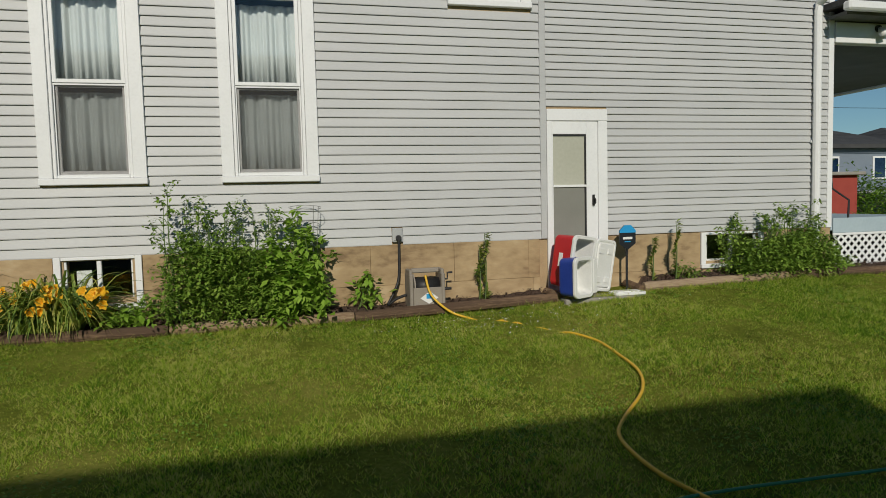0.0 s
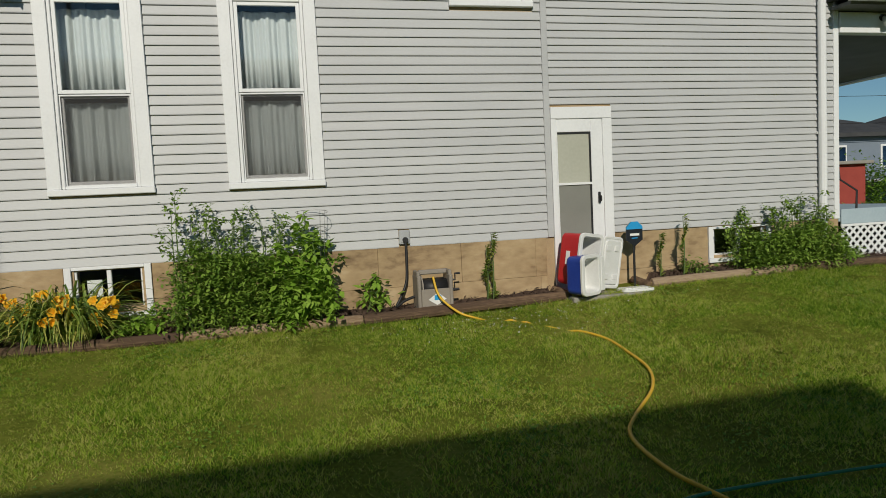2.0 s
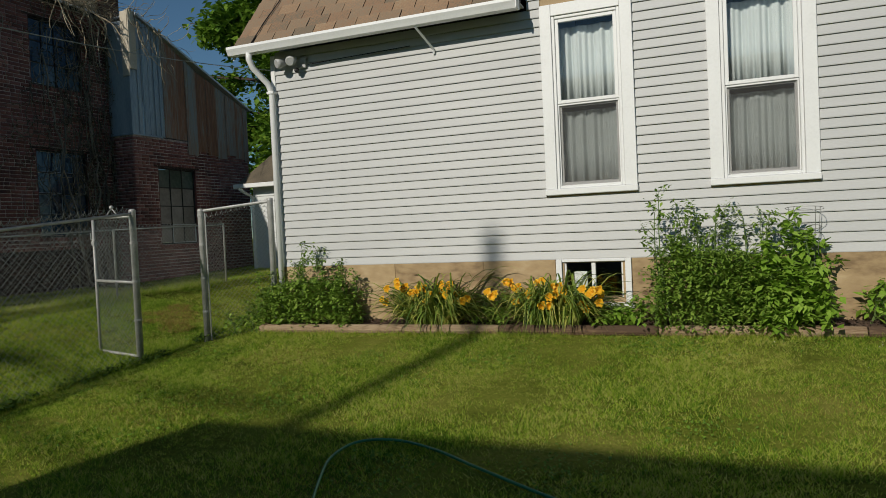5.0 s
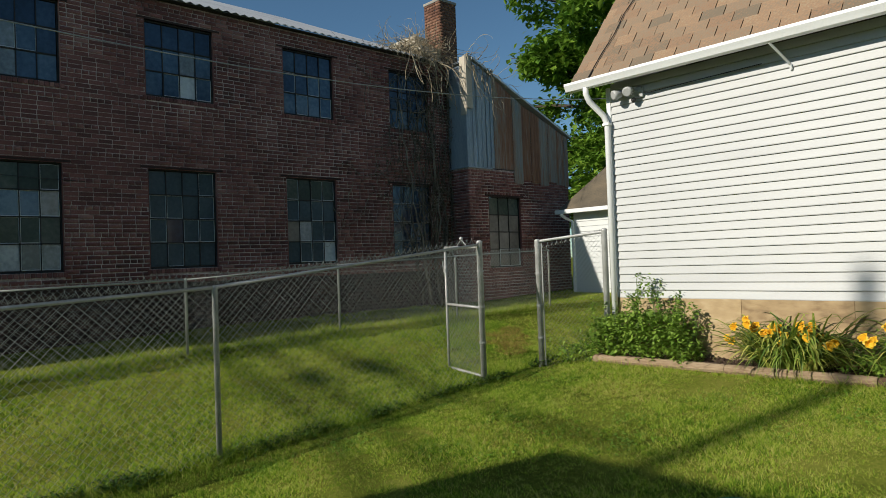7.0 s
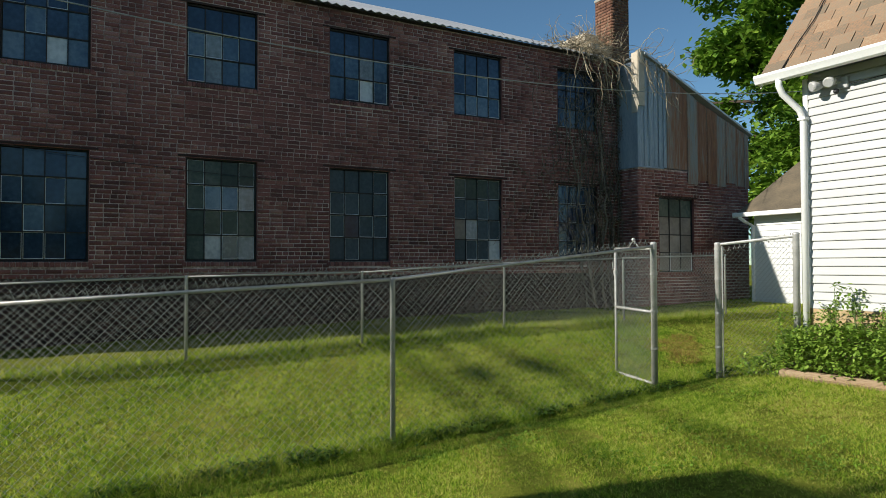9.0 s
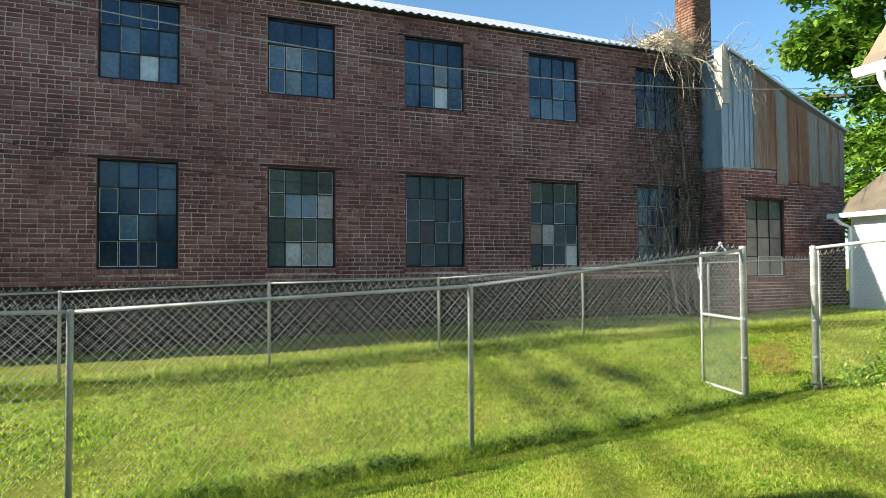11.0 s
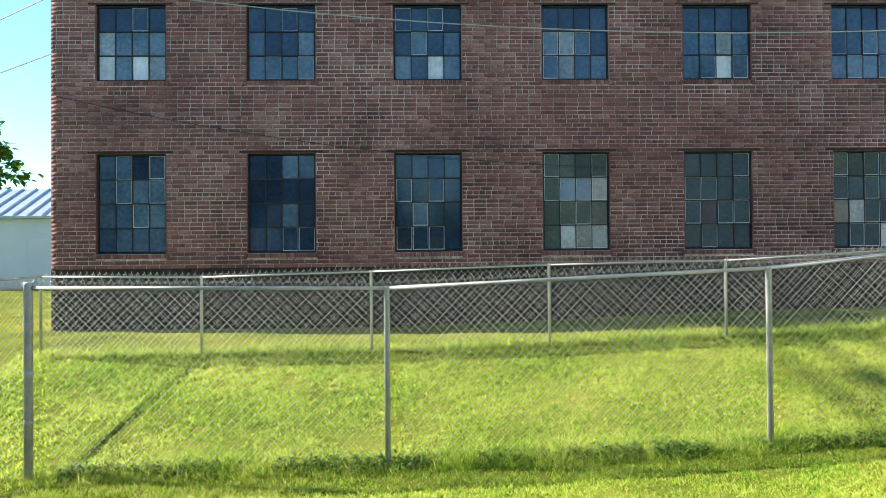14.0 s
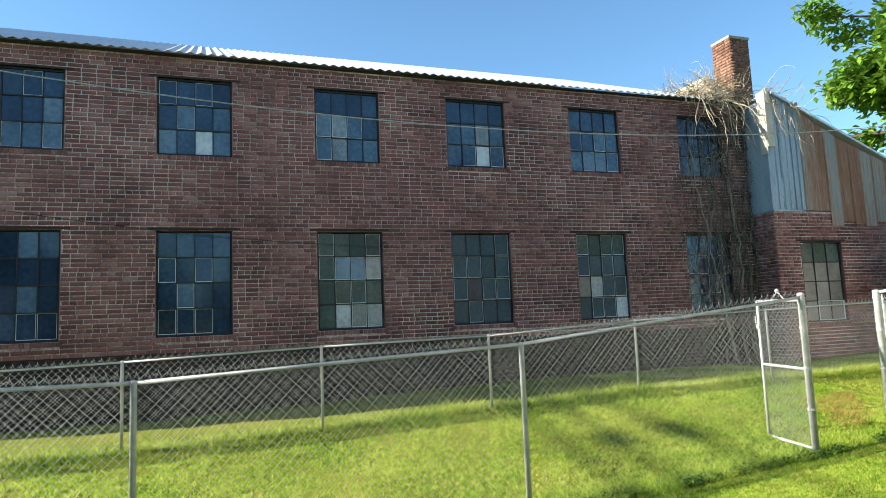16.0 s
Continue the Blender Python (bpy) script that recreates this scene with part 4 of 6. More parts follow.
red = cooler("red ice chest stood on end, white lid open", 0.33, 0.54, 0.28, RED, on_end(1.79, 4.235, 0.965, -66, 9))
part("badge", Shape().cbox(-0.1695, -0.164, -0.06, 0.08, 0.09, 0.14, 0.0008), PLASTIC_WHITE, red, "white badge")
lid = lid_slab(0.33, 0.55, 0.035, 0.345, 0.0, 0.24)
for a, b in ((0.26, 0.15), (0.40, 0.15), (0.26, -0.15), (0.40, -0.15)):
    lid.cbox(a - 0.035, a + 0.035, b - 0.03, b + 0.03, 0.28, 0.292, 0.004)
part("lid", lid, PLASTIC_WHITE, red, "white hinged lid swung open")
blue = cooler("small blue ice chest stood on end, white rim", 0.28, 0.39, 0.21, BLUE, on_end(1.72, 3.96, 0.828, -62, 0))
part("lid_hinge", Shape().cbox(0.15, 0.215, -0.175, 0.175, 0.18, 0.212, 0.014), PLASTIC_WHITE, blue)
loose = part("lid", lid_slab(0.36, 0.21, 0.034, 2.40, 3.98, 0.600), PLASTIC_WHITE, blue, "loose white lid lying on the slab")
loose.matrix_parent_inverse = blue.matrix_basis.inverted()

# yard sign
sign = thing("yard_sign", "blue and black security sign on a stake", "sign", at=pose(2.50, 4.15, 0.59, 0, 0, 0))
hexa = [(-0.095, 0.530), (-0.095, 0.670), (-0.04, 0.725), (0.04, 0.725), (0.095, 0.670), (0.095, 0.530), (0.0, 0.460)]
part("board", Shape().add([(x, -0.006, z) for x, z in hexa] + [(x, 0.006, z) for x, z in hexa], [tuple(range(7)), tuple(range(13, 6, -1))] + [(i, i + 7, (i + 1) % 7 + 7, (i + 1) % 7) for i in range(7)]), SIGN_BLACK, sign)
part("header", Shape().add([(x, -0.0085, z) for x, z in ((-0.095, 0.645), (-0.095, 0.670), (-0.04, 0.725), (0.04, 0.725), (0.095, 0.670), (0.095, 0.645))] + [(x, -0.0062, z) for x, z in ((-0.095, 0.645), (-0.095, 0.670), (-0.04, 0.725), (0.04, 0.725), (0.095, 0.670), (0.095, 0.645))],
     [(5, 4, 3, 2, 1, 0)] + [(i, (i + 1) % 6, (i + 1) % 6 + 6, i + 6) for i in range(6)]), SIGN_BLUE, sign, "bright blue header")
part("mark_bar", Shape().box(-0.055, 0.055, -0.0085, -0.0062, 0.575, 0.600), PLASTIC_WHITE, sign)
part("mark_bar", Shape().box(-0.035, 0.035, -0.0085, -0.0062, 0.545, 0.555), SIGN_BLUE, sign)
part("stake", Shape().cbox(-0.012, 0.012, 0.007, 0.022, 0.0, 0.62, 0.003), BLACK, sign)

# ---- plants ----
def bush(label, category, group, x0, x1, y0, y1, z0, tops, leaves, length, width, mat, seed, stems=10):
    """A leafy plant: stems from the bed and a crown of single leaves; tops: heights along its width."""
    rr = np.random.RandomState(seed)
    root = thing("bush", label, category, group, pose((x0 + x1) / 2, (y0 + y1) / 2, z0))
    off = np.array([(x0 + x1) / 2, (y0 + y1) / 2, z0])
    s = Shape()
    cl = []
    hx = np.linspace(0, 1, len(tops))
    for k in range(stems):
        u = (k + rr.uniform(0.2, 0.8)) / stems
        top = np.interp(u, hx, tops) * rr.uniform(0.9, 1.06) - z0
        bxp = x0 + (x1 - x0) * u
        byp = rr.uniform(y0 + 0.12, y1)
        lean = rr.uniform(-0.1, 0.1)
        pts = [(bxp - off[0] + lean * q + 0.02 * math.sin(5 * q + k), byp - off[1] + 0.03 * math.sin(4 * q + 2 * k), top * q) for q in np.linspace(0, 1, 8)]
        s.tube(pts, [0.008 * (1.1 - q) + 0.002 for q in np.linspace(0, 1, 8)], 5)
        for q in np.linspace(0.15, 1.0, 14):
            i = min(int(q * 7), 6)
            p = Vector(pts[i]).lerp(Vector(pts[i + 1]), q * 7 - i)
            a = rr.uniform(0, 6.28)
            ln = rr.uniform(0.10, 0.24) * (1.15 - 0.75 * q)
            e = p + Vector((math.cos(a) * ln, math.sin(a) * ln * 0.8, 0.06 + 0.02 * rr.rand()))
            s.tube([p, p.lerp(e, 0.5) + Vector((0, 0, 0.025)), e], [0.003, 0.0025, 0.0015], 4, False)
            cl += [p.lerp(e, w_) + Vector(rr.normal(0, 0.012, 3)) for w_ in (0.5, 0.7, 0.85, 1.0)]
    n_ = leaves
    u = rr.uniform(0, 1, n_)
    tp = np.interp(u, hx, tops) - z0
    q = rr.uniform(0, 1, n_) ** 0.85
    body = np.stack([x0 + (x1 - x0) * u - off[0] + rr.normal(0, 0.03, n_), rr.uniform(y0, y1, n_) - off[1] - 0.06 * np.sin(np.pi * q), 0.02 + tp * q * 0.68], 1)
    lump = np.sin(body[:, 0] * 17 + seed) * np.sin(body[:, 2] * 19) * np.cos(body[:, 1] * 23)
    body = body[(lump > -0.16) & (body[:, 2] < 0.66 * tp * (1 - np.abs(2 * u - 1) ** 5) + 0.12)]
    many = 3 if leaves > 1000 else 1
    centres = np.concatenate([body, np.repeat(np.array([tuple(c) for c in cl]), many, 0) + rr.normal(0, 0.018, (len(cl) * many, 3))])
    part("stem", s, STEM, root)
    lf = new("leaves", leaf_mesh("leaves", centres, length, width, mat, 0.15, seed))
    lf.parent = root
    return root


bush("tall leafy tomato plants with sparse upper shoots in the bed", "tomato plant", "tomato plants", -2.16, -1.08, 3.86, 4.34, 0.53, [1.30, 1.84, 1.62, 1.58, 1.58, 1.46, 1.45], 11500, 0.052, 0.030, LEAF, 11, 15)
bush("light green pepper plant with broad leaves", "pepper plant", "pepper plants", -1.22, -0.68, 3.84, 4.30, 0.54, [1.05, 1.42, 1.42, 1.15], 1500, 0.10, 0.056, LEAF_LIGHT, 12, 6)
bush("small pepper plant with broad drooping leaves", "pepper plant", "pepper plants", -0.50, -0.16, 4.0, 4.3, 0.55, [0.80, 0.98, 0.85], 14, 0.10, 0.055, LEAF_LIGHT, 13, 2)
bush("low leafy weeds beneath the basement window", "weeds", "", -2.66, -2.25, 4.02, 4.2, 0.53, [0.68, 0.80, 0.76], 220, 0.085, 0.045, LEAF_LIGHT, 14, 4)
bush("bushy tomato plant at the house corner", "tomato plant", "tomato plants", -6.60, -5.28, 3.98, 4.36, 0.50, [1.15, 1.22, 1.32, 1.30, 1.15], 8500, 0.055, 0.032, LEAF, 15, 11)
bush("bushy tomato plants climbing before the siding near the porch", "tomato plant", "tomato plants", 3.78, 5.12, 3.95, 4.34, 0.66, [1.2, 1.30, 1.28, 1.36, 1.38, 1.2], 9500, 0.055, 0.032, LEAF, 16, 12)
bush("leafy creeper spilling over the white lattice", "creeper", "", 5.0, 5.6, 4.2, 4.36, 0.66, [1.2, 1.05, 0.85, 0.75], 380, 0.06, 0.035, LEAF_LIGHT, 17, 4)
bush("low green weeds at the foot of the lily stalk", "weeds", "", 3.15, 3.40, 4.08, 4.28, 0.66, [0.76, 0.84, 0.76], 30, 0.07, 0.035, LEAF, 18, 2)
bush("low dark weeds between the daylily clumps", "weeds", "", -3.86, -3.58, 4.0, 4.25, 0.53, [0.72, 0.86, 0.75], 260, 0.06, 0.032, LEAF, 20, 4)
bush("small weeds growing beside the corner post", "weeds", "", -7.0, -6.6, 3.95, 4.3, 0.42, [0.62, 0.75, 0.7], 300, 0.06, 0.03, LEAF, 19, 4)


def stalk(x, y_, z0, z1, seed):
    rr = np.random.RandomState(seed)
    root = thing("lily_plant", "upright lily stalk ringed with narrow leaves", "lily", "lily stalks", pose(x, y_, z0))
    h = z1 - z0
    part("stem", Shape().tube([(0.015 * math.sin(3 * q), 0, h * q) for q in np.linspace(0, 1, 7)], [0.007, 0.007, 0.006, 0.006, 0.005, 0.004, 0.003], 6), STEM, root)
    n_ = 190
    q = rr.uniform(0.05, 1, n_)
    c = np.stack([0.015 * np.sin(3 * q), 0 * q, h * q], 1)
    lf = new("leaves", leaf_mesh("leaves", c, 0.082, 0.022, LILY_LEAF, -0.1, seed))
    lf.parent = root
    return root


stalk(0.93, 4.24, 0.58, 1.28, 31)
stalk(0.88, 4.28, 0.58, 1.16, 34)
stalk(3.09, 4.16, 0.68, 1.34, 32)
stalk(2.84, 4.22, 0.67, 1.16, 35)


def daylily(x, y_, z0, spread, flowers, seed):
    """A fountain of strap leaves with flowers held on stalks."""
    rr = random.Random(seed)
    root = thing("daylily", "daylily clump with arching leaves and orange flowers", "daylily", "daylilies in the bed", pose(x, y_, z0))
    s = Shape()
    for _ in range(640):
        a = rr.uniform(0, 6.28)
        ln = rr.uniform(0.48, 0.95)
        rise = rr.uniform(0.7, 1.75)
        reach = ln * rr.uniform(0.25, 1.0)
        b = Vector((rr.uniform(-spread, spread) * 0.55, rr.uniform(-0.08, 0.10), 0))
        d = Vector((math.cos(a), math.sin(a) * 0.70, 0))
        sd = Vector((-d.y, d.x, 0)).normalized()
        wv = rr.uniform(0.009, 0.018)
        droop_ = rr.uniform(0.62, 1.0)
        pts = []
        for k in range(7):
            u = k / 6
            z = ln * rise * (u - droop_ * u * u)
            pts.append(b + d * reach * u ** 0.9 + Vector((0, 0, max(z, -0.02))))
        v, fcs = [], []
        for k, p in enumerate(pts):
            ww = wv * (1 - (k / 6) ** 2.2) + 0.0008
            v += [p - sd * ww + Vector((0, 0, ww * 0.5)), p, p + sd * ww + Vector((0, 0, ww * 0.5))]
        for k in range(6):
            o = k * 3
            fcs += [(o, o + 1, o + 4, o + 3), (o + 1, o + 2, o + 5, o + 4)]
        s.add(v, fcs)
    part("leaves", s, LILY_LEAF, root)
    for k in range(flowers):
        u = (k + rr.uniform(0.1, 0.9)) / flowers
        base = Vector(((u - 0.5) * 1.1 * spread, rr.uniform(-0.08, 0.05), 0.05))
        head = Vector(((u - 0.5) * 2.3 * spread + rr.uniform(-0.12, 0.12), rr.uniform(-0.25, 0.05), rr.uniform(0.22, 0.47)))
        part("flower_stalk", Shape().tube([base, base.lerp(head, 0.5) + Vector((0, 0, 0.05)), head], 0.0045, 5), STEM, root)
        for _ in range(rr.choice((1, 2, 3))):
            c = head + Vector((rr.uniform(-0.05, 0.05), rr.uniform(-0.04, 0.03), rr.uniform(-0.03, 0.03)))
            ax = Vector((rr.uniform(-0.5, 0.5), -1, rr.uniform(0.0, 0.7))).normalized()
            u1 = ax.orthogonal().normalized()
            u2 = ax.cross(u1)
            f = Shape()
            for j in range(6):
                an = j * math.pi / 3 + 0.2
                dr = u1 * math.cos(an) + u2 * math.sin(an)
                si = ax.cross(dr)
                R = 0.050 if j % 2 else 0.043
                ring = [c - ax * 0.03, c + dr * 0.018 + ax * 0.005, c + dr * R * 0.65 + ax * 0.028, c + dr * R + ax * 0.018]
                wd = [0.003, 0.012, 0.019, 0.004]
                v = []
                for p, ww in zip(ring, wd):
                    v += [p - si * ww, p - ax * ww * 0.25, p + si * ww]
                f.add(v, [q_ for o in (0, 3, 6) for q_ in ((o, o + 1, o + 4, o + 3), (o + 1, o + 2, o + 5, o + 4))])
            part("flower", f, LILY_FLOWER, root, "orange trumpet flower")
    return root


daylily(-4.36, 4.12, 0.53, 0.44, 15, 41)
daylily(-3.08, 4.12, 0.53, 0.44, 18, 42)

# tomato cage
cage = thing("tomato_cage", "thin wire tomato cage standing above the plants", "tomato cage", at=pose(-0.86, 4.20, 0.53))
for z, rad in ((0.55, 0.11), (0.90, 0.13), (1.06, 0.15)):
    part("ring", Shape().tube([(rad * math.cos(k * math.pi / 10), rad * math.sin(k * math.pi / 10), z + 0.02 * math.sin(k * 0.3)) for k in range(21)], 0.0025, 5), OLD_WIRE, cage)
for k in range(4):
    a = k * math.pi / 2 + 0.5
    part("leg", Shape().tube([(0.05 * math.cos(a), 0.05 * math.sin(a), 0.0), (0.11 * math.cos(a), 0.11 * math.sin(a), 0.55), (0.15 * math.cos(a), 0.15 * math.sin(a), 1.07)], 0.0025, 5), OLD_WIRE, cage)

# ---- chain-link fences ----
def chain_mesh(a, b, za, zb, height, pitch, wire, height_b=None):
    """Woven zigzag wires between a and b; za(u), zb(u): ground heights along it."""
    a, b = Vector(a), Vector(b)
    ln = (b - a).length
    along = (b - a) / ln
    nrm = Vector((-along.y, along.x, 0))
    s_v, s_f = [], []
    half = pitch / 2
    count = int(ln / half)
    height_b = height_b or height
    rows = round((height + height_b) / 2 / half)
    ring = [nrm * wire, along * wire, -nrm * wire, -along * wire]
    for k in range(count):
        base = len(s_v)
        for j in range(rows + 1):
            odd = (j + k) % 2
            u = (k + odd + 0.1 * (1 if odd else -1)) * half
            p = a + along * min(u, ln)
            q_ = min(u / ln, 1)
            z0 = za + (zb - za) * q_
            rise = (height + (height_b - height) * q_) / rows
            off = nrm * (0.004 if odd else -0.004)
            for q in ring:
                s_v.append((p.x + q.x + off.x, p.y + q.y + off.y, z0 + j * rise))
        for j in range(rows):
            for i in range(4):
                o = base + j * 4
                s_f.append((o + i, o + (i + 1) % 4, o + 4 + (i + 1) % 4, o + 4 + i))
    s = Shape()
    s.v, s.f = s_v, s_f
    # twisted wire ends standing above the rail
    for k in range(int(ln / pitch)):
        u = (k + (0.5 if rows % 2 else 0.0)) * pitch + half * 0.5
        q_ = min(u / ln, 1)
        p = a + along * u
        zt = za + (zb - za) * q_ + height + (height_b - height) * q_
        e, f = along * half * 0.55, nrm * 0.003
        s.tube([p - e + Vector((0, 0, zt - 0.03)), p + f + Vector((0, 0, zt + 0.012)), p + e + Vector((0, 0, zt - 0.03))], wire * 1.5, 4)
        s.tube([p + Vector((0, 0, zt + 0.006)), p - f + Vector((0, 0, zt + 0.026))], [wire * 2.2, wire * 0.8], 4)
    return s


def post(parent, x, y_, z0, z1, r_, name="post"):
    s = Shape().tube([(x, y_, z0 - 0.15), (x, y_, z1 - 0.03), (x, y_, z1 - 0.012), (x, y_, z1)], [r_, r_, r_ * 1.12, r_ * 0.5], 12)
    return part(name, s, STEEL, parent, smooth=True)


FRONT = [(-7.70, -9.3, -0.20, 1.36), (-7.66, -6.26, -0.17, 1.45), (-7.66, -3.28, -0.11, 1.42), (-7.61, -0.05, 0.0, 1.56), (-7.51, 3.21, 0.20, 1.90)]
fence = thing("fence", "galvanised chain-link yard fence with pipe top rail", "fence")
for i, (x, y_, a, b) in enumerate(FRONT):
    post(fence, x, y_, a, b + (0.03 if i in (1, 4) else 0.0), 0.036 if i in (1, 4) else 0.025)
    if i in (1, 4):
        for q in (0.3, 0.55, 0.8):
            z = a + (b - a) * q
            part("tension_band", Shape().tube([(x, y_, z - 0.012), (x, y_, z + 0.012)], 0.043, 12), STEEL, fence)
for (x0, y0, a0, b0), (x1, y1, a1, b1) in zip(FRONT, FRONT[1:]):
    part("top_rail", Shape().tube([(x0, y0, b0 - 0.02), (x1, y1, b1 - 0.02)], 0.0165, 10), STEEL, fence, smooth=True)
    ob = part("mesh", chain_mesh((x0, y0, 0), (x1, y1, 0), a0 + 0.02, a1 + 0.02, b0 - a0 + 0.02, 0.078, 0.0024, b1 - a1 + 0.02), WIRE, fence, "woven galvanised wire mesh", True)
# side run closing the yard
part("top_rail", Shape().tube([(-7.70, -9.0, 1.30), (-10.42, -7.71, 1.46)], 0.021, 8), STEEL, fence)
part("mesh", chain_mesh((-7.70, -9.0, 0), (-10.42, -7.71, 0), -0.12, 0.46, 1.0, 0.066, 0.00125), WIRE, fence)
# short run between gate and house
SHORT = [(-7.28, 4.02, 0.285, 1.93), (-6.47, 4.28, 0.50, 2.02)]
stub = thing("fence", "short chain-link fence panel joining the house corner", "fence")
for x, y_, a, b in SHORT:
    post(stub, x, y_, a, b, 0.036)
part("top_rail", Shape().tube([(-7.28, 4.02, 1.90), (-6.47, 4.28, 1.98)], 0.018, 8), STEEL, stub)
part("mesh", chain_mesh((-7.28, 4.02, 0), (-6.47, 4.28, 0), 0.33, 0.50, 1.50, 0.06, 0.0021), WIRE, stub)
part("tension_bar", Shape().tube([(-7.23, 4.036, 0.35), (-7.23, 4.036, 1.88)], 0.008, 6), STEEL, stub)
for z in (0.7, 1.1, 1.5, 1.85):
    part("tension_band", Shape().tube([(-7.28, 4.02, z - 0.012), (-7.28, 4.02, z + 0.012)], 0.041, 12), STEEL, stub)

gate = thing("gate", "open chain-link garden gate with pipe frame", "gate", at=pose(-7.54, 3.24, 0.0, 0, 0, 169))
W, Z0, Z1 = 0.78, 0.30, 1.85
for name, p, q in (("stile", (0.03, 0, Z0), (0.03, 0, Z1)), ("stile", (W, 0, Z0 + 0.02), (W, 0, Z1 + 0.02)), ("rail", (0.03, 0, Z1), (W, 0, Z1 + 0.02)), ("rail", (0.03, 0, Z0), (W, 0, Z0 + 0.02)), ("rail", (0.03, 0, 1.12), (W, 0, 1.14))):
    part(name, Shape().tube([p, q], 0.017, 8), STEEL, gate, smooth=True)
part("mesh", chain_mesh((0.05, 0, 0), (W - 0.02, 0, 0), Z0 + 0.02, Z0 + 0.02, Z1 - Z0 - 0.04, 0.06, 0.0017), WIRE, gate)
part("latch", Shape().tube([(W, 0, 1.62), (W + 0.06, 0, 1.62), (W + 0.06, 0, 1.70)], 0.008, 6).cbox(W - 0.02, W + 0.03, -0.02, 0.02, 1.55, 1.60, 0.004), STEEL, gate)
part("gate_ornament", Shape().tube([(W * 0.35, 0, Z1 + 0.02), (W * 0.5, 0, Z1 + 0.11), (W * 0.65, 0, Z1 + 0.02)], 0.007, 6).ball((W * 0.5, 0, Z1 + 0.12), 0.025, 8), STEEL, gate)
for z in (0.5, 1.0, 1.5, 1.75):
    part("hinge", Shape().tube([(0.0, 0, z - 0.02), (0.0, 0, z + 0.02)], 0.03, 10), STEEL, gate)

# low fence beside the factory
back = thing("fence", "low chain-link boundary fence before the brick factory", "fence")
BP = [(-7.71, 0.46, 1.47), (-5.74, 0.475, 1.45), (-3.64, 0.485, 1.50), (-1.41, 0.545, 1.565), (0.83, 0.63, 1.60), (3.15, 0.70, 1.72), (5.6, 0.72, 1.80), (8.2, 0.74, 1.86)]
for y_, a, b in BP:
    post(back, -10.42, y_, a, b, 0.018)
for (y0, a0, b0), (y1, a1, b1) in zip(BP, BP[1:]):
    part("top_rail", Shape().tube([(-10.42, y0, b0 - 0.02), (-10.42, y1, b1 - 0.02)], 0.011, 8), STEEL, back, smooth=True)
    part("mesh", chain_mesh((-10.42, y0, 0), (-10.42, y1, 0), a0, a1, b0 - a0 + 0.02, 0.078, 0.0024, b1 - a1 + 0.02), OLD_WIRE if y0 > 6 else WIRE, back, "woven galvanised wire mesh", True)

# ---- factory ----
FX = -13.43
FY0, FY1 = -9.23, 8.42
FZ0, FZ1 = 0.1, 6.30
COLS = [(-8.49, -7.32), (-5.97, -4.81), (-3.49, -2.33), (-0.96, 0.19), (1.47, 2.66), (4.06, 5.21), (6.67, 7.80)]
LOW = [(a, b, 1.74, 3.435) for a, b in COLS]
UPP = [(a, b + 0.01, 4.655, 5.945) for a, b in COLS]
s = wall_panel("wall_factory", FY0, FY1, FZ0, FZ1, LOW + UPP, lambda q, a, b, c, d: q.box(FX - 0.3, FX - 0.007, a, b, c, d))
wall_factory = structure(part("wall_factory", s, BRICK_MORTAR), "long two-storey wall of weathered brown brick", "wall")
s = Shape().box(FX - 14, FX - 13.7, FY0, FY1, FZ0, FZ1).box(FX - 13.7, FX - 0.301, FY0, FY0 + 0.3, FZ0, FZ1).box(FX - 13.7, FX - 0.301, FY1 - 0.3, FY1, FZ0, FZ1)
structure(part("wall_factory_rear", s, BRICK_MORTAR), "brick rear and end walls of the factory", "wall")
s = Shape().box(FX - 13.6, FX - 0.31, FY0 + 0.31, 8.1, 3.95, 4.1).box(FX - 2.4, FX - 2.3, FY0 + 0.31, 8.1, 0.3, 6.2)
structure(part("floor_factory", s, INTERIOR), "added factory floor and partition, painted dark for room shade", "floor")


def brick_rows(u0, u1, z0, z1, holes, seed):
    """Places of bricks in common bond: (u, z, length) with every sixth row of headers."""
    rr = random.Random(seed)
    step, row = 0.0715, 0
    z = z0
    while z + step <= z1:
        header = row % 6 == 5
        ln = 0.106 if header else 0.212
        u = u0 - rr.choice((0, 0.106)) * (0 if header else 1) - rr.uniform(0, 0.03)
        blocks = sorted((h[0], h[1]) for h in holes if h[2] < z + step * 0.6 and h[3] > z + step * 0.4)
        while u < u1:
            a, b = max(u, u0), min(u + ln, u1)
            for p, q in blocks:
                if a < q and b > p:
                    if a < p:
                        b = p
                    elif b > q:
                        a = q
                    else:
                        a = b
            if b - a > 0.03:
                yield a, z, b - a, rr.uniform(0, 0.004)
            u += ln
        z += step
        row += 1


PAD = [(a, b, c - 0.075, d + 0.01) for a, b, c, d in LOW + UPP]
bv, bf = [], []
unit = {}


def brick_mesh(length):
    k = round(length, 3)
    if k not in unit:
        q = Shape().cbox(-0.011, 0.0, 0.0062, k - 0.0062, 0.0062, 0.0653, 0.003)
        unit[k] = q.mesh("brick", BRICK)
    return unit[k]


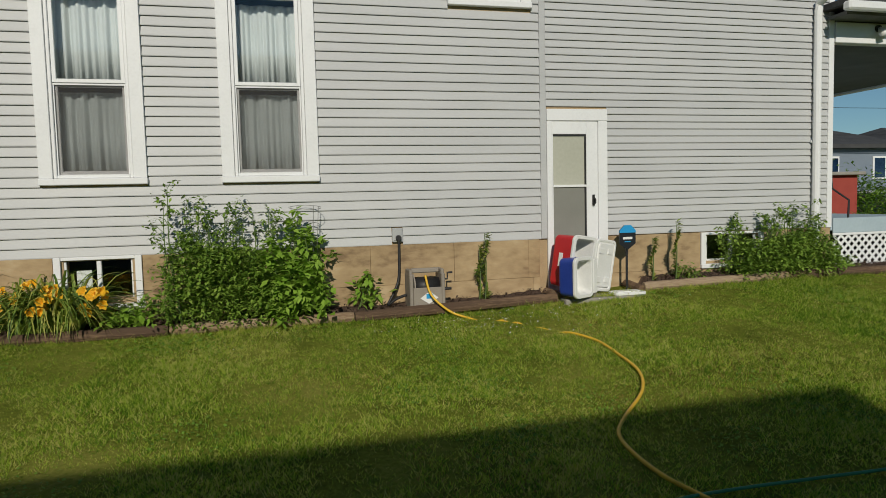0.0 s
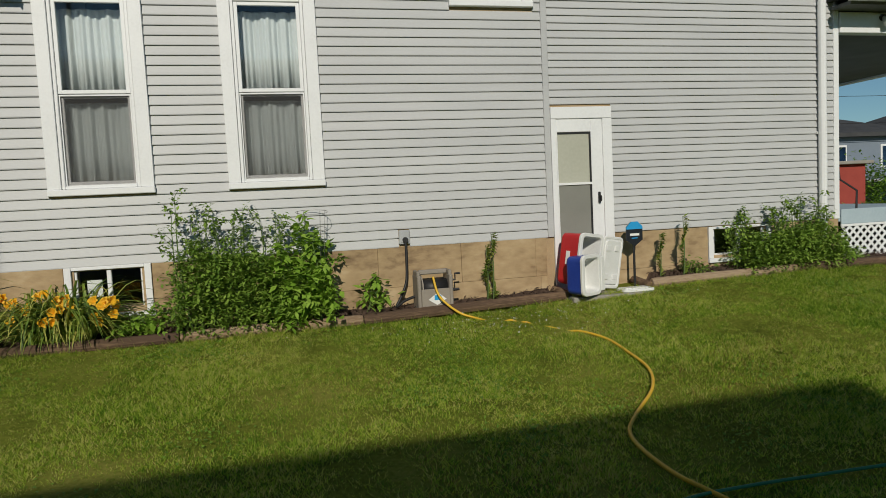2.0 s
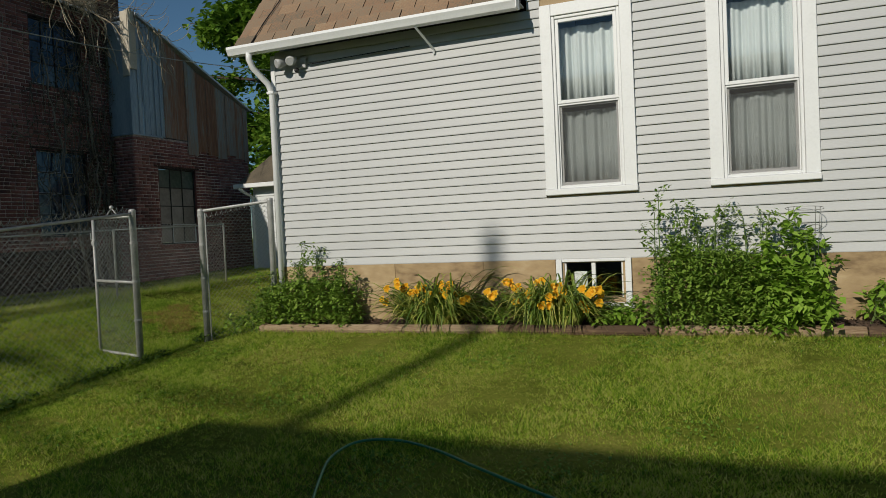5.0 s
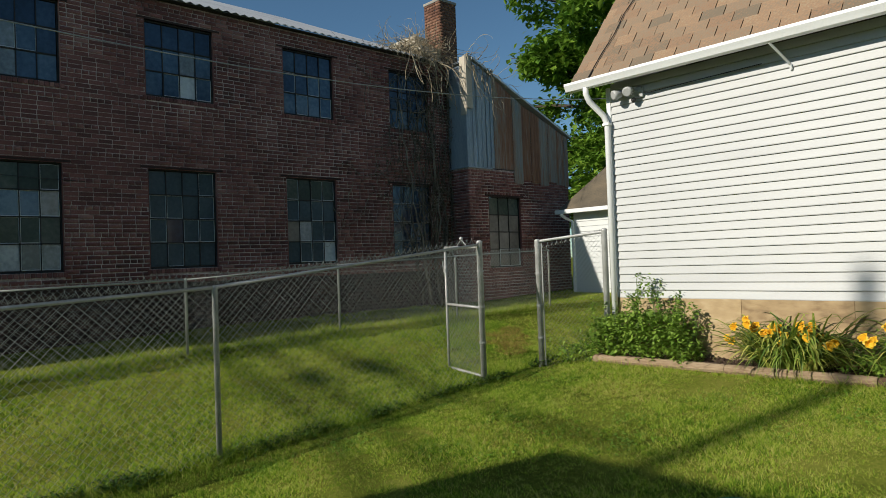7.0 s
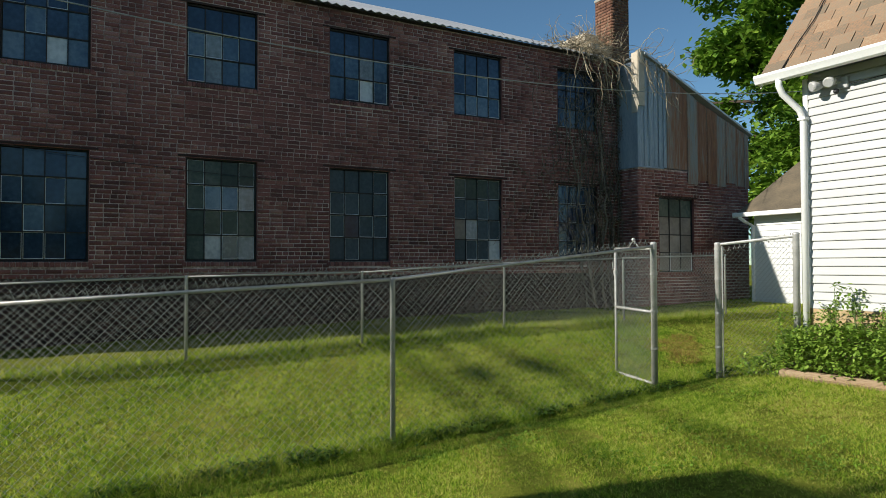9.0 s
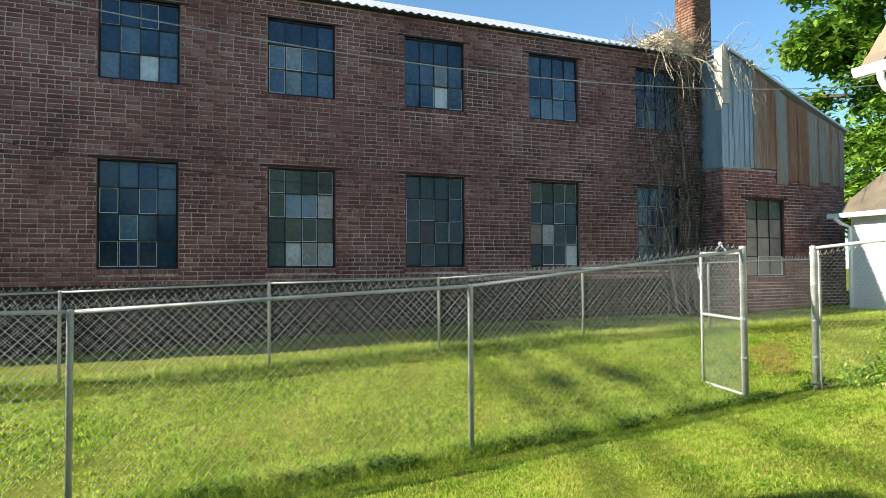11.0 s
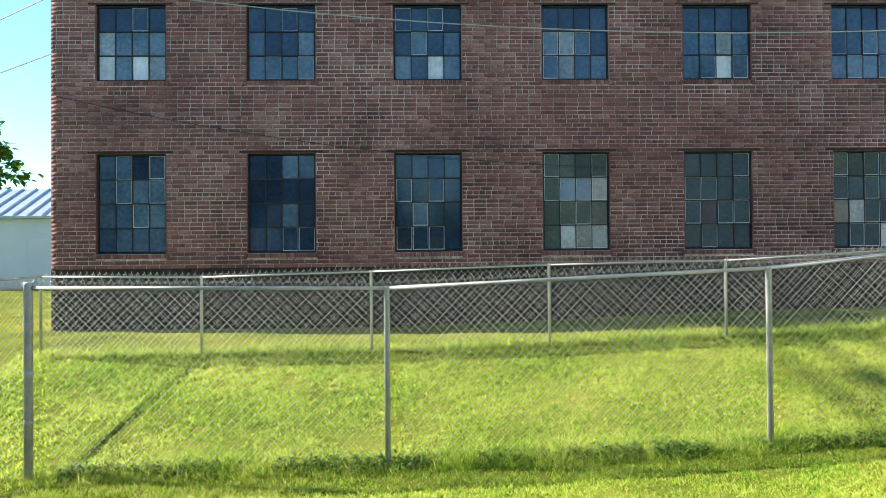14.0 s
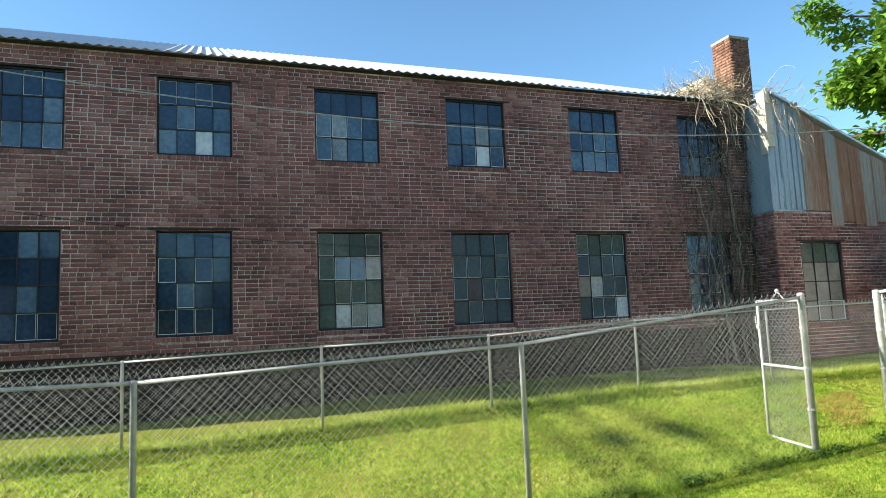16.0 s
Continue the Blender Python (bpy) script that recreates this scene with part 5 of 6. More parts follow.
near_bricks = []
for u, z, ln, j in brick_rows(FY0, FY1, FZ0 + 0.1, FZ1, PAD, 7):
    if -1.0 < u < 1.65 and 2.6 < z < 5.2 and len(near_bricks) < 300 and abs(ln - 0.212) < 0.001:
        near_bricks.append((u, z, ln, j))
        continue
    k = len(bv)
    x0, x1 = FX - 0.012, FX + j
    y0, y1, c, d = u + 0.0062, u + ln - 0.0062, z + 0.0062, z + 0.0653
    bv += [(x0, y0, c), (x0, y1, c), (x0, y1, d), (x0, y0, d), (x1, y0 + 0.002, c + 0.002), (x1, y1 - 0.002, c + 0.002), (x1, y1 - 0.002, d - 0.002), (x1, y0 + 0.002, d - 0.002)]
    bf += [(k + 4, k + 5, k + 6, k + 7), (k, k + 1, k + 5, k + 4), (k + 1, k + 2, k + 6, k + 5), (k + 2, k + 3, k + 7, k + 6), (k + 3, k, k + 4, k + 7)]
bv, bf = np.array(bv), np.array(bf)
# bricks and mortar below this height take a darker brown
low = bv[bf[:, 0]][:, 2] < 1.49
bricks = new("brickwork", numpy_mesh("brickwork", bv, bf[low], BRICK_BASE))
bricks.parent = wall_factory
tagged(bricks, "darker bricks of the wall base", kind="stuff")
structure(part("wall_plinth", Shape().box(FX - 0.012, FX - 0.002, FY0, FY1, FZ0, 1.495), BASE_MORTAR), "dark mortar face of the factory wall base", "wall")
bricks = new("brickwork", numpy_mesh("brickwork", bv, bf[~low], BRICK_FAR))
bricks.parent = wall_factory
tagged(bricks, "weathered brown bricks", kind="stuff")


# steel windows
def steel_window(number, y0, y1, z0, z1, cols, rows, kinds, x, seed, upper):
    rr = random.Random(seed)
    g_ = x + 0.05
    root = structure(new("window_%d" % number), "multi-pane steel factory window with opaque tinted panes", "window")
    part("window_frame", Shape().box(g_ - 0.16, g_ - 0.10, y0, y0 + 0.03, z0, z1).box(g_ - 0.16, g_ - 0.10, y1 - 0.03, y1, z0, z1)
         .box(g_ - 0.16, g_ - 0.10, y0 + 0.03, y1 - 0.03, z0, z0 + 0.03).box(g_ - 0.16, g_ - 0.10, y0 + 0.03, y1 - 0.03, z1 - 0.03, z1), SASH, root)
    w_, h_ = (y1 - y0 - 0.06) / cols, (z1 - z0 - 0.06) / rows
    for k in range(1, cols):
        part("muntin", Shape().box(g_ - 0.15, g_ - 0.105, y0 + 0.03 + k * w_ - 0.008, y0 + 0.03 + k * w_ + 0.008, z0 + 0.03, z1 - 0.03), SASH, root)
    for k in range(1, rows):
        part("muntin", Shape().box(g_ - 0.148, g_ - 0.103, y0 + 0.03, y1 - 0.03, z0 + 0.03 + k * h_ - 0.011, z0 + 0.03 + k * h_ + 0.011), SASH, root)
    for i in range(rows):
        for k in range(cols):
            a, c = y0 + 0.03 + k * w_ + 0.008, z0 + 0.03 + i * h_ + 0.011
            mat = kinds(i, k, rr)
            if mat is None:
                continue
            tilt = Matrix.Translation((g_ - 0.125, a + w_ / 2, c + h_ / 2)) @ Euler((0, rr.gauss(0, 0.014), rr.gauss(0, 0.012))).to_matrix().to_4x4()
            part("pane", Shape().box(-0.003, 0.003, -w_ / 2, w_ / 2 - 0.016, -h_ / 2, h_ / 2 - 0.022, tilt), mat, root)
    # putty lines round single panes, and a vent sash above
    for i in range(rows):
        for k in range(cols):
            if rr.random() < (0.5 if not upper else 0.15):
                a, c = y0 + 0.03 + k * w_ + 0.008, z0 + 0.03 + i * h_ + 0.011
                b, d = a + w_ - 0.016, c + h_ - 0.022
                t_ = rr.uniform(0.005, 0.010)
                part("putty", Shape().box(g_ - 0.121, g_ - 0.112, a, a + t_, c, d).box(g_ - 0.121, g_ - 0.112, b - t_, b, c, d)
                     .box(g_ - 0.121, g_ - 0.112, a + t_, b - t_, c, c + t_ * 1.4).box(g_ - 0.121, g_ - 0.112, a + t_, b - t_, d - t_ * 0.6, d), PUTTY, root)
    vi, vk = (1, 1) if not upper else (0, 1)
    a, c = y0 + 0.03 + vk * w_, z0 + 0.03 + vi * h_
    if upper and rr.random() < 0.7:
        part("vent_sash", Shape().box(g_ - 0.118, g_ - 0.096, a, a + 0.012, c, c + h_).box(g_ - 0.118, g_ - 0.096, a + 2 * w_ - 0.012, a + 2 * w_, c, c + h_)
             .box(g_ - 0.118, g_ - 0.096, a + 0.012, a + 2 * w_ - 0.012, c, c + 0.012).box(g_ - 0.118, g_ - 0.096, a + 0.012, a + 2 * w_ - 0.012, c + h_ - 0.012, c + h_), PUTTY if rr.random() < 0.45 else SASH, root)
    n_ = int((y1 - y0 + 0.1) / 0.07)
    for k in range(n_):
        q = y0 - 0.05 + k * (y1 - y0 + 0.1) / n_
        b_ = part("sill_brick", Shape().cbox(x - 0.10, x + 0.018, q + 0.004, q + 0.066, z0 - 0.075, z0 - 0.006, 0.003), BRICK, root)
    part("lintel", Shape().box(x - 0.17, x + 0.004, y0 - 0.12, y1 + 0.12, z1, z1 + 0.036), BRICK_BASE, root)
    part("reveal", Shape().box(x - 0.3, x + 0.001, y0 - 0.004, y0 + 0.006, z0, z1).box(x - 0.3, x + 0.001, y1 - 0.006, y1 + 0.004, z0, z1).box(x - 0.3, x - 0.10, y0, y1, z0 - 0.004, z0 + 0.004), BRICK, root)
    return root


# paler opaque pane whose sky reflection is painted into its colour
SKY_TINT_GLASS = noise_mat("paler glass with painted sky tint", [(0.026, 0.055, 0.10), (0.064, 0.115, 0.18), (0.14, 0.20, 0.265)], 1.9, 14, 0.14, bump=0.02, spec=0.5, random_tint=0.3)


# opaque near-white pane
WHITE_GLASS = noise_mat("near-white factory glass", [(0.34, 0.39, 0.42), (0.56, 0.60, 0.62), (0.74, 0.77, 0.78)], 2.2, 12, 0.3, bump=0.02, spec=0.5, random_tint=0.2)


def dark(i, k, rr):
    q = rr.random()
    return SKY_TINT_GLASS if q < 0.08 else DARK_GLASS


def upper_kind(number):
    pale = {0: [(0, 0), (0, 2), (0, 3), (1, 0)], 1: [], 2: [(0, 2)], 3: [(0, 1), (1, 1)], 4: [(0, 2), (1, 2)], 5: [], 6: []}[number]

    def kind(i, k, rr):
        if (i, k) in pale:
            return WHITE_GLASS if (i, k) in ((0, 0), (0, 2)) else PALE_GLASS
        # bottom row painted paler, imitating the lighter foot of the reflected sky
        return SKY_TINT_GLASS if i == 0 or rr.random() < (0.45 if i == 1 else 0.12) else DARK_GLASS
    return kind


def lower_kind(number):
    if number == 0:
        return lambda i, k, rr: SKY_TINT_GLASS if i in (1, 2) or rr.random() < 0.3 else DARK_GLASS
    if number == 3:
        return lambda i, k, rr: PALE_GLASS if (i == 0 and k > 0) or (i, k) == (2, 3) else (SKY_TINT_GLASS if i == 2 and k in (1, 2) else GREEN_GLASS)
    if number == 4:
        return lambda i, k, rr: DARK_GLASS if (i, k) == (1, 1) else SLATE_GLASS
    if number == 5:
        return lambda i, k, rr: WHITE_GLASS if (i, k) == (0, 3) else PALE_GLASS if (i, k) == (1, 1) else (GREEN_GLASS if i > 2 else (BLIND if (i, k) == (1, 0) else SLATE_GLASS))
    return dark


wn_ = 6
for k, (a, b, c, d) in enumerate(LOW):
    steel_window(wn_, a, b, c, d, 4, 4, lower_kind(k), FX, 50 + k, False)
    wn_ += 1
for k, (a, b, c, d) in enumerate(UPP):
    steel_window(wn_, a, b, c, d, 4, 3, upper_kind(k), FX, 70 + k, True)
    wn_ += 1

# corrugated factory roof
s = Shape()
n = 420
v = []
for i in range(n + 1):
    yy = FY0 - 0.15 + (8.35 - FY0) * i / n
    dz = 0.018 * math.sin(i * math.pi / 2)
    v += [(FX + 0.16, yy, 6.33 + dz), (FX - 7, yy, 9.44 + dz)]
s.add(v, [(i * 2, i * 2 + 2, i * 2 + 3, i * 2 + 1) for i in range(n)])
roof_factory = structure(part("roof_factory", s, TIN_ROOF), "pale corrugated metal factory roof", "roof")
so = roof_factory.modifiers.new("thickness", "SOLIDIFY")
so.thickness = 0.006
structure(part("roof_factory_west", Shape().add([(FX - 7, FY0, 9.41), (FX - 7, 8.0, 9.41), (FX - 14, 8.0, 6.2), (FX - 14, FY0, 6.2), (FX - 7, FY0, 9.36), (FX - 7, 8.0, 9.36), (FX - 14, 8.0, 6.15), (FX - 14, FY0, 6.15)], [(0, 1, 2, 3), (7, 6, 5, 4), (0, 4, 5, 1), (2, 6, 7, 3), (1, 5, 6, 2), (3, 7, 4, 0)]), TIN_ROOF), "far slope of the factory roof", "roof")
structure(part("eave_board", Shape().cbox(FX - 0.29, FX + 0.10, FY0, FY1, 6.301, 6.325, 0.004), SASH), "dark board under the factory roof edge", "trim")

# annex with tin cladding
AX, AY0, AY1 = -12.82, 8.43, 12.2
AW = (9.07, 10.22, 1.50, 3.20)
AZ = 3.84
s = wall_panel("wall_annex", AY0 + 0.012, AY1, 0.3, AZ, [AW], lambda q, a, b, c, d: q.box(AX - 0.3, AX - 0.005, a, b, c, d))
s.box(FX - 0.3, AX - 0.301, AY0 + 0.012, AY0 + 0.3, 0.3, AZ)
wall_annex = structure(part("wall_annex", s, BRICK_MORTAR), "brick wall of the factory annex", "wall")
av, af = [], []
for u, z, ln, j in brick_rows(AY0, AY1, 0.3, AZ, [(AW[0], AW[1], AW[2] - 0.075, AW[3])], 17):
    k = len(av)
    x0, x1 = AX - 0.012, AX + j
    y0, y1, c, d = u + 0.0062, u + ln - 0.0062, z + 0.0062, z + 0.0653
    av += [(x0, y0, c), (x0, y1, c), (x0, y1, d), (x0, y0, d), (x1, y0 + 0.002, c + 0.002), (x1, y1 - 0.002, c + 0.002), (x1, y1 - 0.002, d - 0.002), (x1, y0 + 0.002, d - 0.002)]
    af += [(k + 4, k + 5, k + 6, k + 7), (k, k + 1, k + 5, k + 4), (k + 1, k + 2, k + 6, k + 5), (k + 2, k + 3, k + 7, k + 6), (k + 3, k, k + 4, k + 7)]
for u, z, ln, j in brick_rows(FX, AX, 0.3, AZ, [], 18):
    k = len(av)
    y0, y1 = AY0 + 0.012, AY0 - j
    x0, x1, c, d = u + 0.0062, u + ln - 0.0062, z + 0.0062, z + 0.0653
    av += [(x0, y0, c), (x1, y0, c), (x1, y0, d), (x0, y0, d), (x0 + 0.002, y1, c + 0.002), (x1 - 0.002, y1, c + 0.002), (x1 - 0.002, y1, d - 0.002), (x0 + 0.002, y1, d - 0.002)]
    af += [(k + 4, k + 5, k + 6, k + 7), (k, k + 1, k + 5, k + 4), (k + 1, k + 2, k + 6, k + 5), (k + 2, k + 3, k + 7, k + 6), (k + 3, k, k + 4, k + 7)]
ab = new("brickwork", numpy_mesh("brickwork", np.array(av), np.array(af), BRICK_FAR))
ab.parent = wall_annex
tagged(ab, "weathered brown bricks", kind="stuff")
steel_window(wn_, *AW[:2], *AW[2:], 3, 4, lambda i, k, rr: BLIND if i < 3 else GREEN_GLASS, AX, 91, True)

clad = structure(new("tin_cladding"), "rust streaked tin sheets over the annex", "cladding")
sheet_top = lambda yy: float(np.interp(yy, [8.43, 8.62, 9.55, 10.35, 12.2], [6.30, 6.34, 5.93, 5.52, 4.86]))
q = AY0
k = 0
while q < AY1 - 0.01:
    e = min(q + (0.30 if q < 9.2 else 0.34), AY1)
    bot = AZ + 0.02 if q < 9.2 else (3.86 if q < 9.9 else 3.64 - 0.05 * (k % 3))
    v = []
    m_ = 6
    for i in range(m_ + 1):
        yy = q + (e - q) * i / m_
        dx = 0.012 * (i % 2) + (0.012 if k % 2 else 0)
        v += [(AX + 0.012 + dx, yy, bot), (AX + 0.012 + dx, yy, sheet_top(yy)), (AX + 0.006 + dx, yy, bot), (AX + 0.006 + dx, yy, sheet_top(yy))]
    fcs = [f_ for i in range(m_) for f_ in ((i * 4, i * 4 + 4, i * 4 + 5, i * 4 + 1), (i * 4 + 2, i * 4 + 3, i * 4 + 7, i * 4 + 6))]
    part("tin_sheet", Shape().add(v, fcs), TIN if q < 9.2 else RUST_TIN, clad)
    q = e
    k += 1
part("tin_sheet", Shape().cbox(FX, AX + 0.01, AY0 - 0.01, AY0 + 0.01, AZ + 0.02, 6.22, 0.003), TIN, clad)
part("corner_board", Shape().cbox(AX - 0.14, AX + 0.045, AY0 - 0.04, AY0 - 0.011, 5.05, 6.40, 0.008).cbox(AX + 0.046, AX + 0.07, AY0 - 0.03, AY0 + 0.16, 5.20, 6.42, 0.006), PALE_STONE, clad, "bleached peeling corner board")
part("flashing", Shape().cbox(FX + 0.03, AX + 0.05, AY0 - 0.035, AY0 - 0.012, AZ - 0.01, AZ + 0.03, 0.004).cbox(AX + 0.026, AX + 0.055, AY0 - 0.03, 9.2, AZ - 0.01, AZ + 0.02, 0.004), TIN, clad)
for k in range(5):
    c = 8.60 + 0.15 * k
    part("tin_seam", Shape().cbox(AX + 0.026, AX + 0.044, c, c + 0.022, AZ + 0.03, sheet_top(c) - 0.02, 0.003), TIN, clad)
s = Shape()
rf = [(8.62, 6.36), (12.3, 4.86)]
s.add([(x, y_, z + dz) for x in (AX + 0.08, FX - 2) for y_, z in rf for dz in (0, 0.05)], [(0, 1, 3, 2), (4, 6, 7, 5), (0, 2, 6, 4), (1, 5, 7, 3), (0, 4, 5, 1), (2, 3, 7, 6)])
structure(part("roof_annex", s, TIN_ROOF), "sloping tin roof of the annex", "roof")
structure(part("wall_annex_upper", Shape().box(FX - 2, AX - 0.02, AY0 + 0.02, AY0 + 0.3, AZ, 6.0).box(FX - 2, AX - 0.02, AY1 - 0.2, AY1 - 0.01, 0.3, 4.8), BRICK_MORTAR), "upper brick walls of the annex", "wall")

# chimney
chim = thing("chimney", "square brick chimney above the factory roof", "chimney", at=pose(-14.18, 9.0, 0))
part("core", Shape().box(-0.27, 0.27, -0.27, 0.27, 5.9, 8.1), BRICK_MORTAR, chim)
cv, cf = [], []
for side in range(4):
    rot = Matrix.Rotation(side * math.pi / 2, 4, "Z")
    for u, z, ln, j in brick_rows(-0.28, 0.28, 5.9, 8.12, [], 30 + side):
        k = len(cv)
        x0, x1 = 0.27, 0.28 + j
        y0, y1, c, d = u + 0.004, u + ln - 0.004, z + 0.005, z + 0.0665
        cv += [tuple(rot @ Vector(p)) for p in ((x0, y0, c), (x0, y1, c), (x0, y1, d), (x0, y0, d), (x1, y0, c), (x1, y1, c), (x1, y1, d), (x1, y0, d))]
        cf += [(k + 4, k + 5, k + 6, k + 7), (k, k + 1, k + 5, k + 4), (k + 1, k + 2, k + 6, k + 5), (k + 2, k + 3, k + 7, k + 6), (k + 3, k, k + 4, k + 7)]
CHIM_BRICK = noise_mat("orange brown brick", [(0.11, 0.05, 0.032), (0.19, 0.09, 0.055), (0.25, 0.135, 0.085)], 1.4, 70, 0.9, bump=0.4, island=0.3)
cb = new("brickwork", numpy_mesh("brickwork", np.array(cv), np.array(cf), CHIM_BRICK))
cb.parent = chim
tagged(cb, "orange brown bricks", kind="stuff")
part("cap", Shape().cbox(-0.30, 0.30, -0.30, 0.30, 8.10, 8.17, 0.01), CONCRETE, chim)
structure(part("parapet_step", Shape().cbox(-14.5, -13.55, 7.75, 8.4, 6.33, 6.72, 0.02).cbox(-15.1, -14.0, 7.95, 8.4, 6.73, 7.12, 0.02), PALE_STONE), "bleached stepped parapet beside the chimney", "parapet")

# bare vines over the corner of the factory
vine = tagged(thing("vine", "tangle of bare dry vines over the factory corner", "vine"), kind="")
rr = random.Random(77)
def wander(p, d, steps, step, droop, spread, sx):
    pts = [Vector(p)]
    d = Vector(d)
    for _ in range(steps):
        d = (d + Vector((rr.gauss(0, sx), rr.gauss(0, spread), rr.gauss(0, spread) + droop))).normalized()
        pts.append(pts[-1] + d * step)
    return pts
main_s, thin_s, top_s, moss_s = Shape(), Shape(), Shape(), []
VY = FY1 - 0.03
for k in range(10):
    y0 = VY - abs(rr.gauss(0, 0.55)) - 0.03
    pts = [Vector((FX + 0.05 + 0.05 * rr.random(), y0, 0.45))]
    drift = rr.gauss(0, 0.014)
    for _ in range(30):
        pts.append(pts[-1] + Vector((0, rr.gauss(drift, 0.055), 0.2)))
        pts[-1].y = min(max(pts[-1].y, 6.2), VY)
    top_r = rr.choice((0.011, 0.014, 0.019, 0.025))
    main_s.tube(pts[:rr.randint(22, 31)], [top_r * (1.15 - 0.022 * i) for i in range(31)], 6)
for k in range(240):
    y0 = VY - abs(rr.gauss(0, 0.95))
    pts = wander((FX + 0.05, max(y0, 5.6), rr.uniform(1.6, 6.35)), (0, rr.uniform(-0.6, 0.6), -1), rr.randint(6, 18), 0.12, 0.0, 0.33, 0.02)
    pts = [Vector((max(min(p.x, FX + 0.16), FX + 0.015), min(p.y, VY), max(p.z, 0.6))) for p in pts]
    thin_s.tube(pts, [0.0075 * (1 - 0.6 * i / len(pts)) for i in range(len(pts))], 4, False)
    if k % 2:
        moss_s += [tuple(p + Vector((0.02, rr.gauss(0, 0.05), rr.gauss(0, 0.05)))) for p in pts for _ in range(3)]
for k in range(470):
    c = Vector((rr.uniform(-14.3, -13.2), rr.gauss(7.75, 0.55), 0))
    c.z = 6.36 + abs(rr.gauss(0, 0.12)) + max(0.0, 0.62 - 0.55 * abs(c.y - 8.1)) * rr.random() * (-13.1 - c.x)
    if c.y > 8.42:
        c = Vector((rr.uniform(-13.4, -12.75), rr.uniform(8.45, 9.9), 0))
        c.z = sheet_top(c.y) + 0.05 + 0.12 * rr.random()
    pts = wander(c, (rr.gauss(0.2, 0.6), rr.gauss(0, 0.8), rr.gauss(0.1, 0.5)), rr.randint(5, 11), 0.10, -0.09, 0.30, 0.25)
    if c.y < 8.42:
        pts = [Vector((min(p.x, FX + 0.3), p.y, max(p.z, 6.34 if p.x < FX + 0.14 else 6.16))) for p in pts]
    top_s.tube(pts, [rr.choice((0.005, 0.007, 0.010)) * (1 - 0.7 * i / len(pts)) for i in range(len(pts))], 4, False)
for k in range(20):
    pts = wander((FX + rr.uniform(0.12, 0.3), rr.uniform(6.9, 8.3), rr.uniform(6.2, 6.42)), (0.25, rr.uniform(-0.5, 0.5), -0.5), rr.randint(4, 11), 0.13, -0.14, 0.25, 0.05)
    pts = [Vector((max(p.x, FX + 0.03), min(p.y, VY), p.z)) for p in pts]
    top_s.tube(pts, [rr.choice((0.008, 0.013, 0.017)) * (1 - 0.6 * i / len(pts)) for i in range(len(pts))], 4, False)
for k in range(11):
    pts = wander((AX + 0.12, rr.uniform(8.4, 9.3), 6.2), (0.15, rr.uniform(-0.3, 0.6), -0.9), rr.randint(6, 13), 0.12, -0.05, 0.28, 0.05)
    pts = [Vector((max(p.x, AX + 0.075), p.y, p.z)) for p in pts]
    top_s.tube(pts, [0.010 * (1 - 0.6 * i / len(pts)) for i in range(len(pts))], 4, False)
VINE_LEAF = noise_mat("withered vine leaves", [(0.03, 0.035, 0.016), (0.07, 0.07, 0.03), (0.12, 0.10, 0.05)], 3, 20, 0.8, bump=0, island=0.4)
vl = new("withered_leaves", leaf_mesh("withered_leaves", np.array(moss_s), 0.05, 0.03, VINE_LEAF, 0.4, 78))
vl.parent = vine
part("vine_stem", main_s, VINE, vine)
part("tendril", thin_s, VINE, vine)
DRY = noise_mat("bleached dry vines", [(0.15, 0.115, 0.07), (0.29, 0.23, 0.145), (0.44, 0.37, 0.255)], 3, 40, 0.9, bump=0.2, island=0.4)
part("dry_crown", top_s, DRY, vine, "bleached straw-coloured tangle")

# service wires along the factory
def sag(a, b, drop, n_=16):
    a, b = Vector(a), Vector(b)
    return [a.lerp(b, i / n_) - Vector((0, 0, 4 * drop * (i / n_) * (1 - i / n_))) for i in range(n_ + 1)]
tagged(part("service_wire", Shape().tube(sag((-9.0, -12.0, 5.6), (-9.0, 11.0, 5.15), 1.37, 30), 0.007, 5), STEEL), "thin pale overhead service wire", "wire", "overhead wires")
tagged(part("service_wire", Shape().tube(sag((FX + 0.008, FY0 + 0.1, 4.4), (FX + 0.008, 0.5, 3.15), 0.25), 0.006, 4), SASH), "thin dark wire across the brick wall", "wire", "overhead wires")
tagged(part("service_wire", Shape().tube(sag((-9.0, 11.0, 5.15), (-6.45, 6.0, 5.0), 0.1), 0.008, 4), BLACK), "thin dark wire running to the house", "wire", "overhead wires")

# ---- shed behind ----
SHED_ROOF = noise_mat("weathered brown shingle", [(0.07, 0.06, 0.045), (0.14, 0.115, 0.08), (0.22, 0.17, 0.11)], 2.0, 40, 0.95, bump=0.4)
shed = thing("shed", "small white sided shed with a brown roof", "shed", at=pose(-11.22, 11.8, 1.04))
part("wall", Shape().box(-0.6, 2.6, -0.75, 2.6, -0.35, 1.75), SHED_WHITE, shed)
for k in range(-2, 14):
    part("siding_board", Shape().cbox(-0.61, 2.61, -0.775, -0.752, k * 0.125, k * 0.125 + 0.118, 0.004), SHED_WHITE, shed)
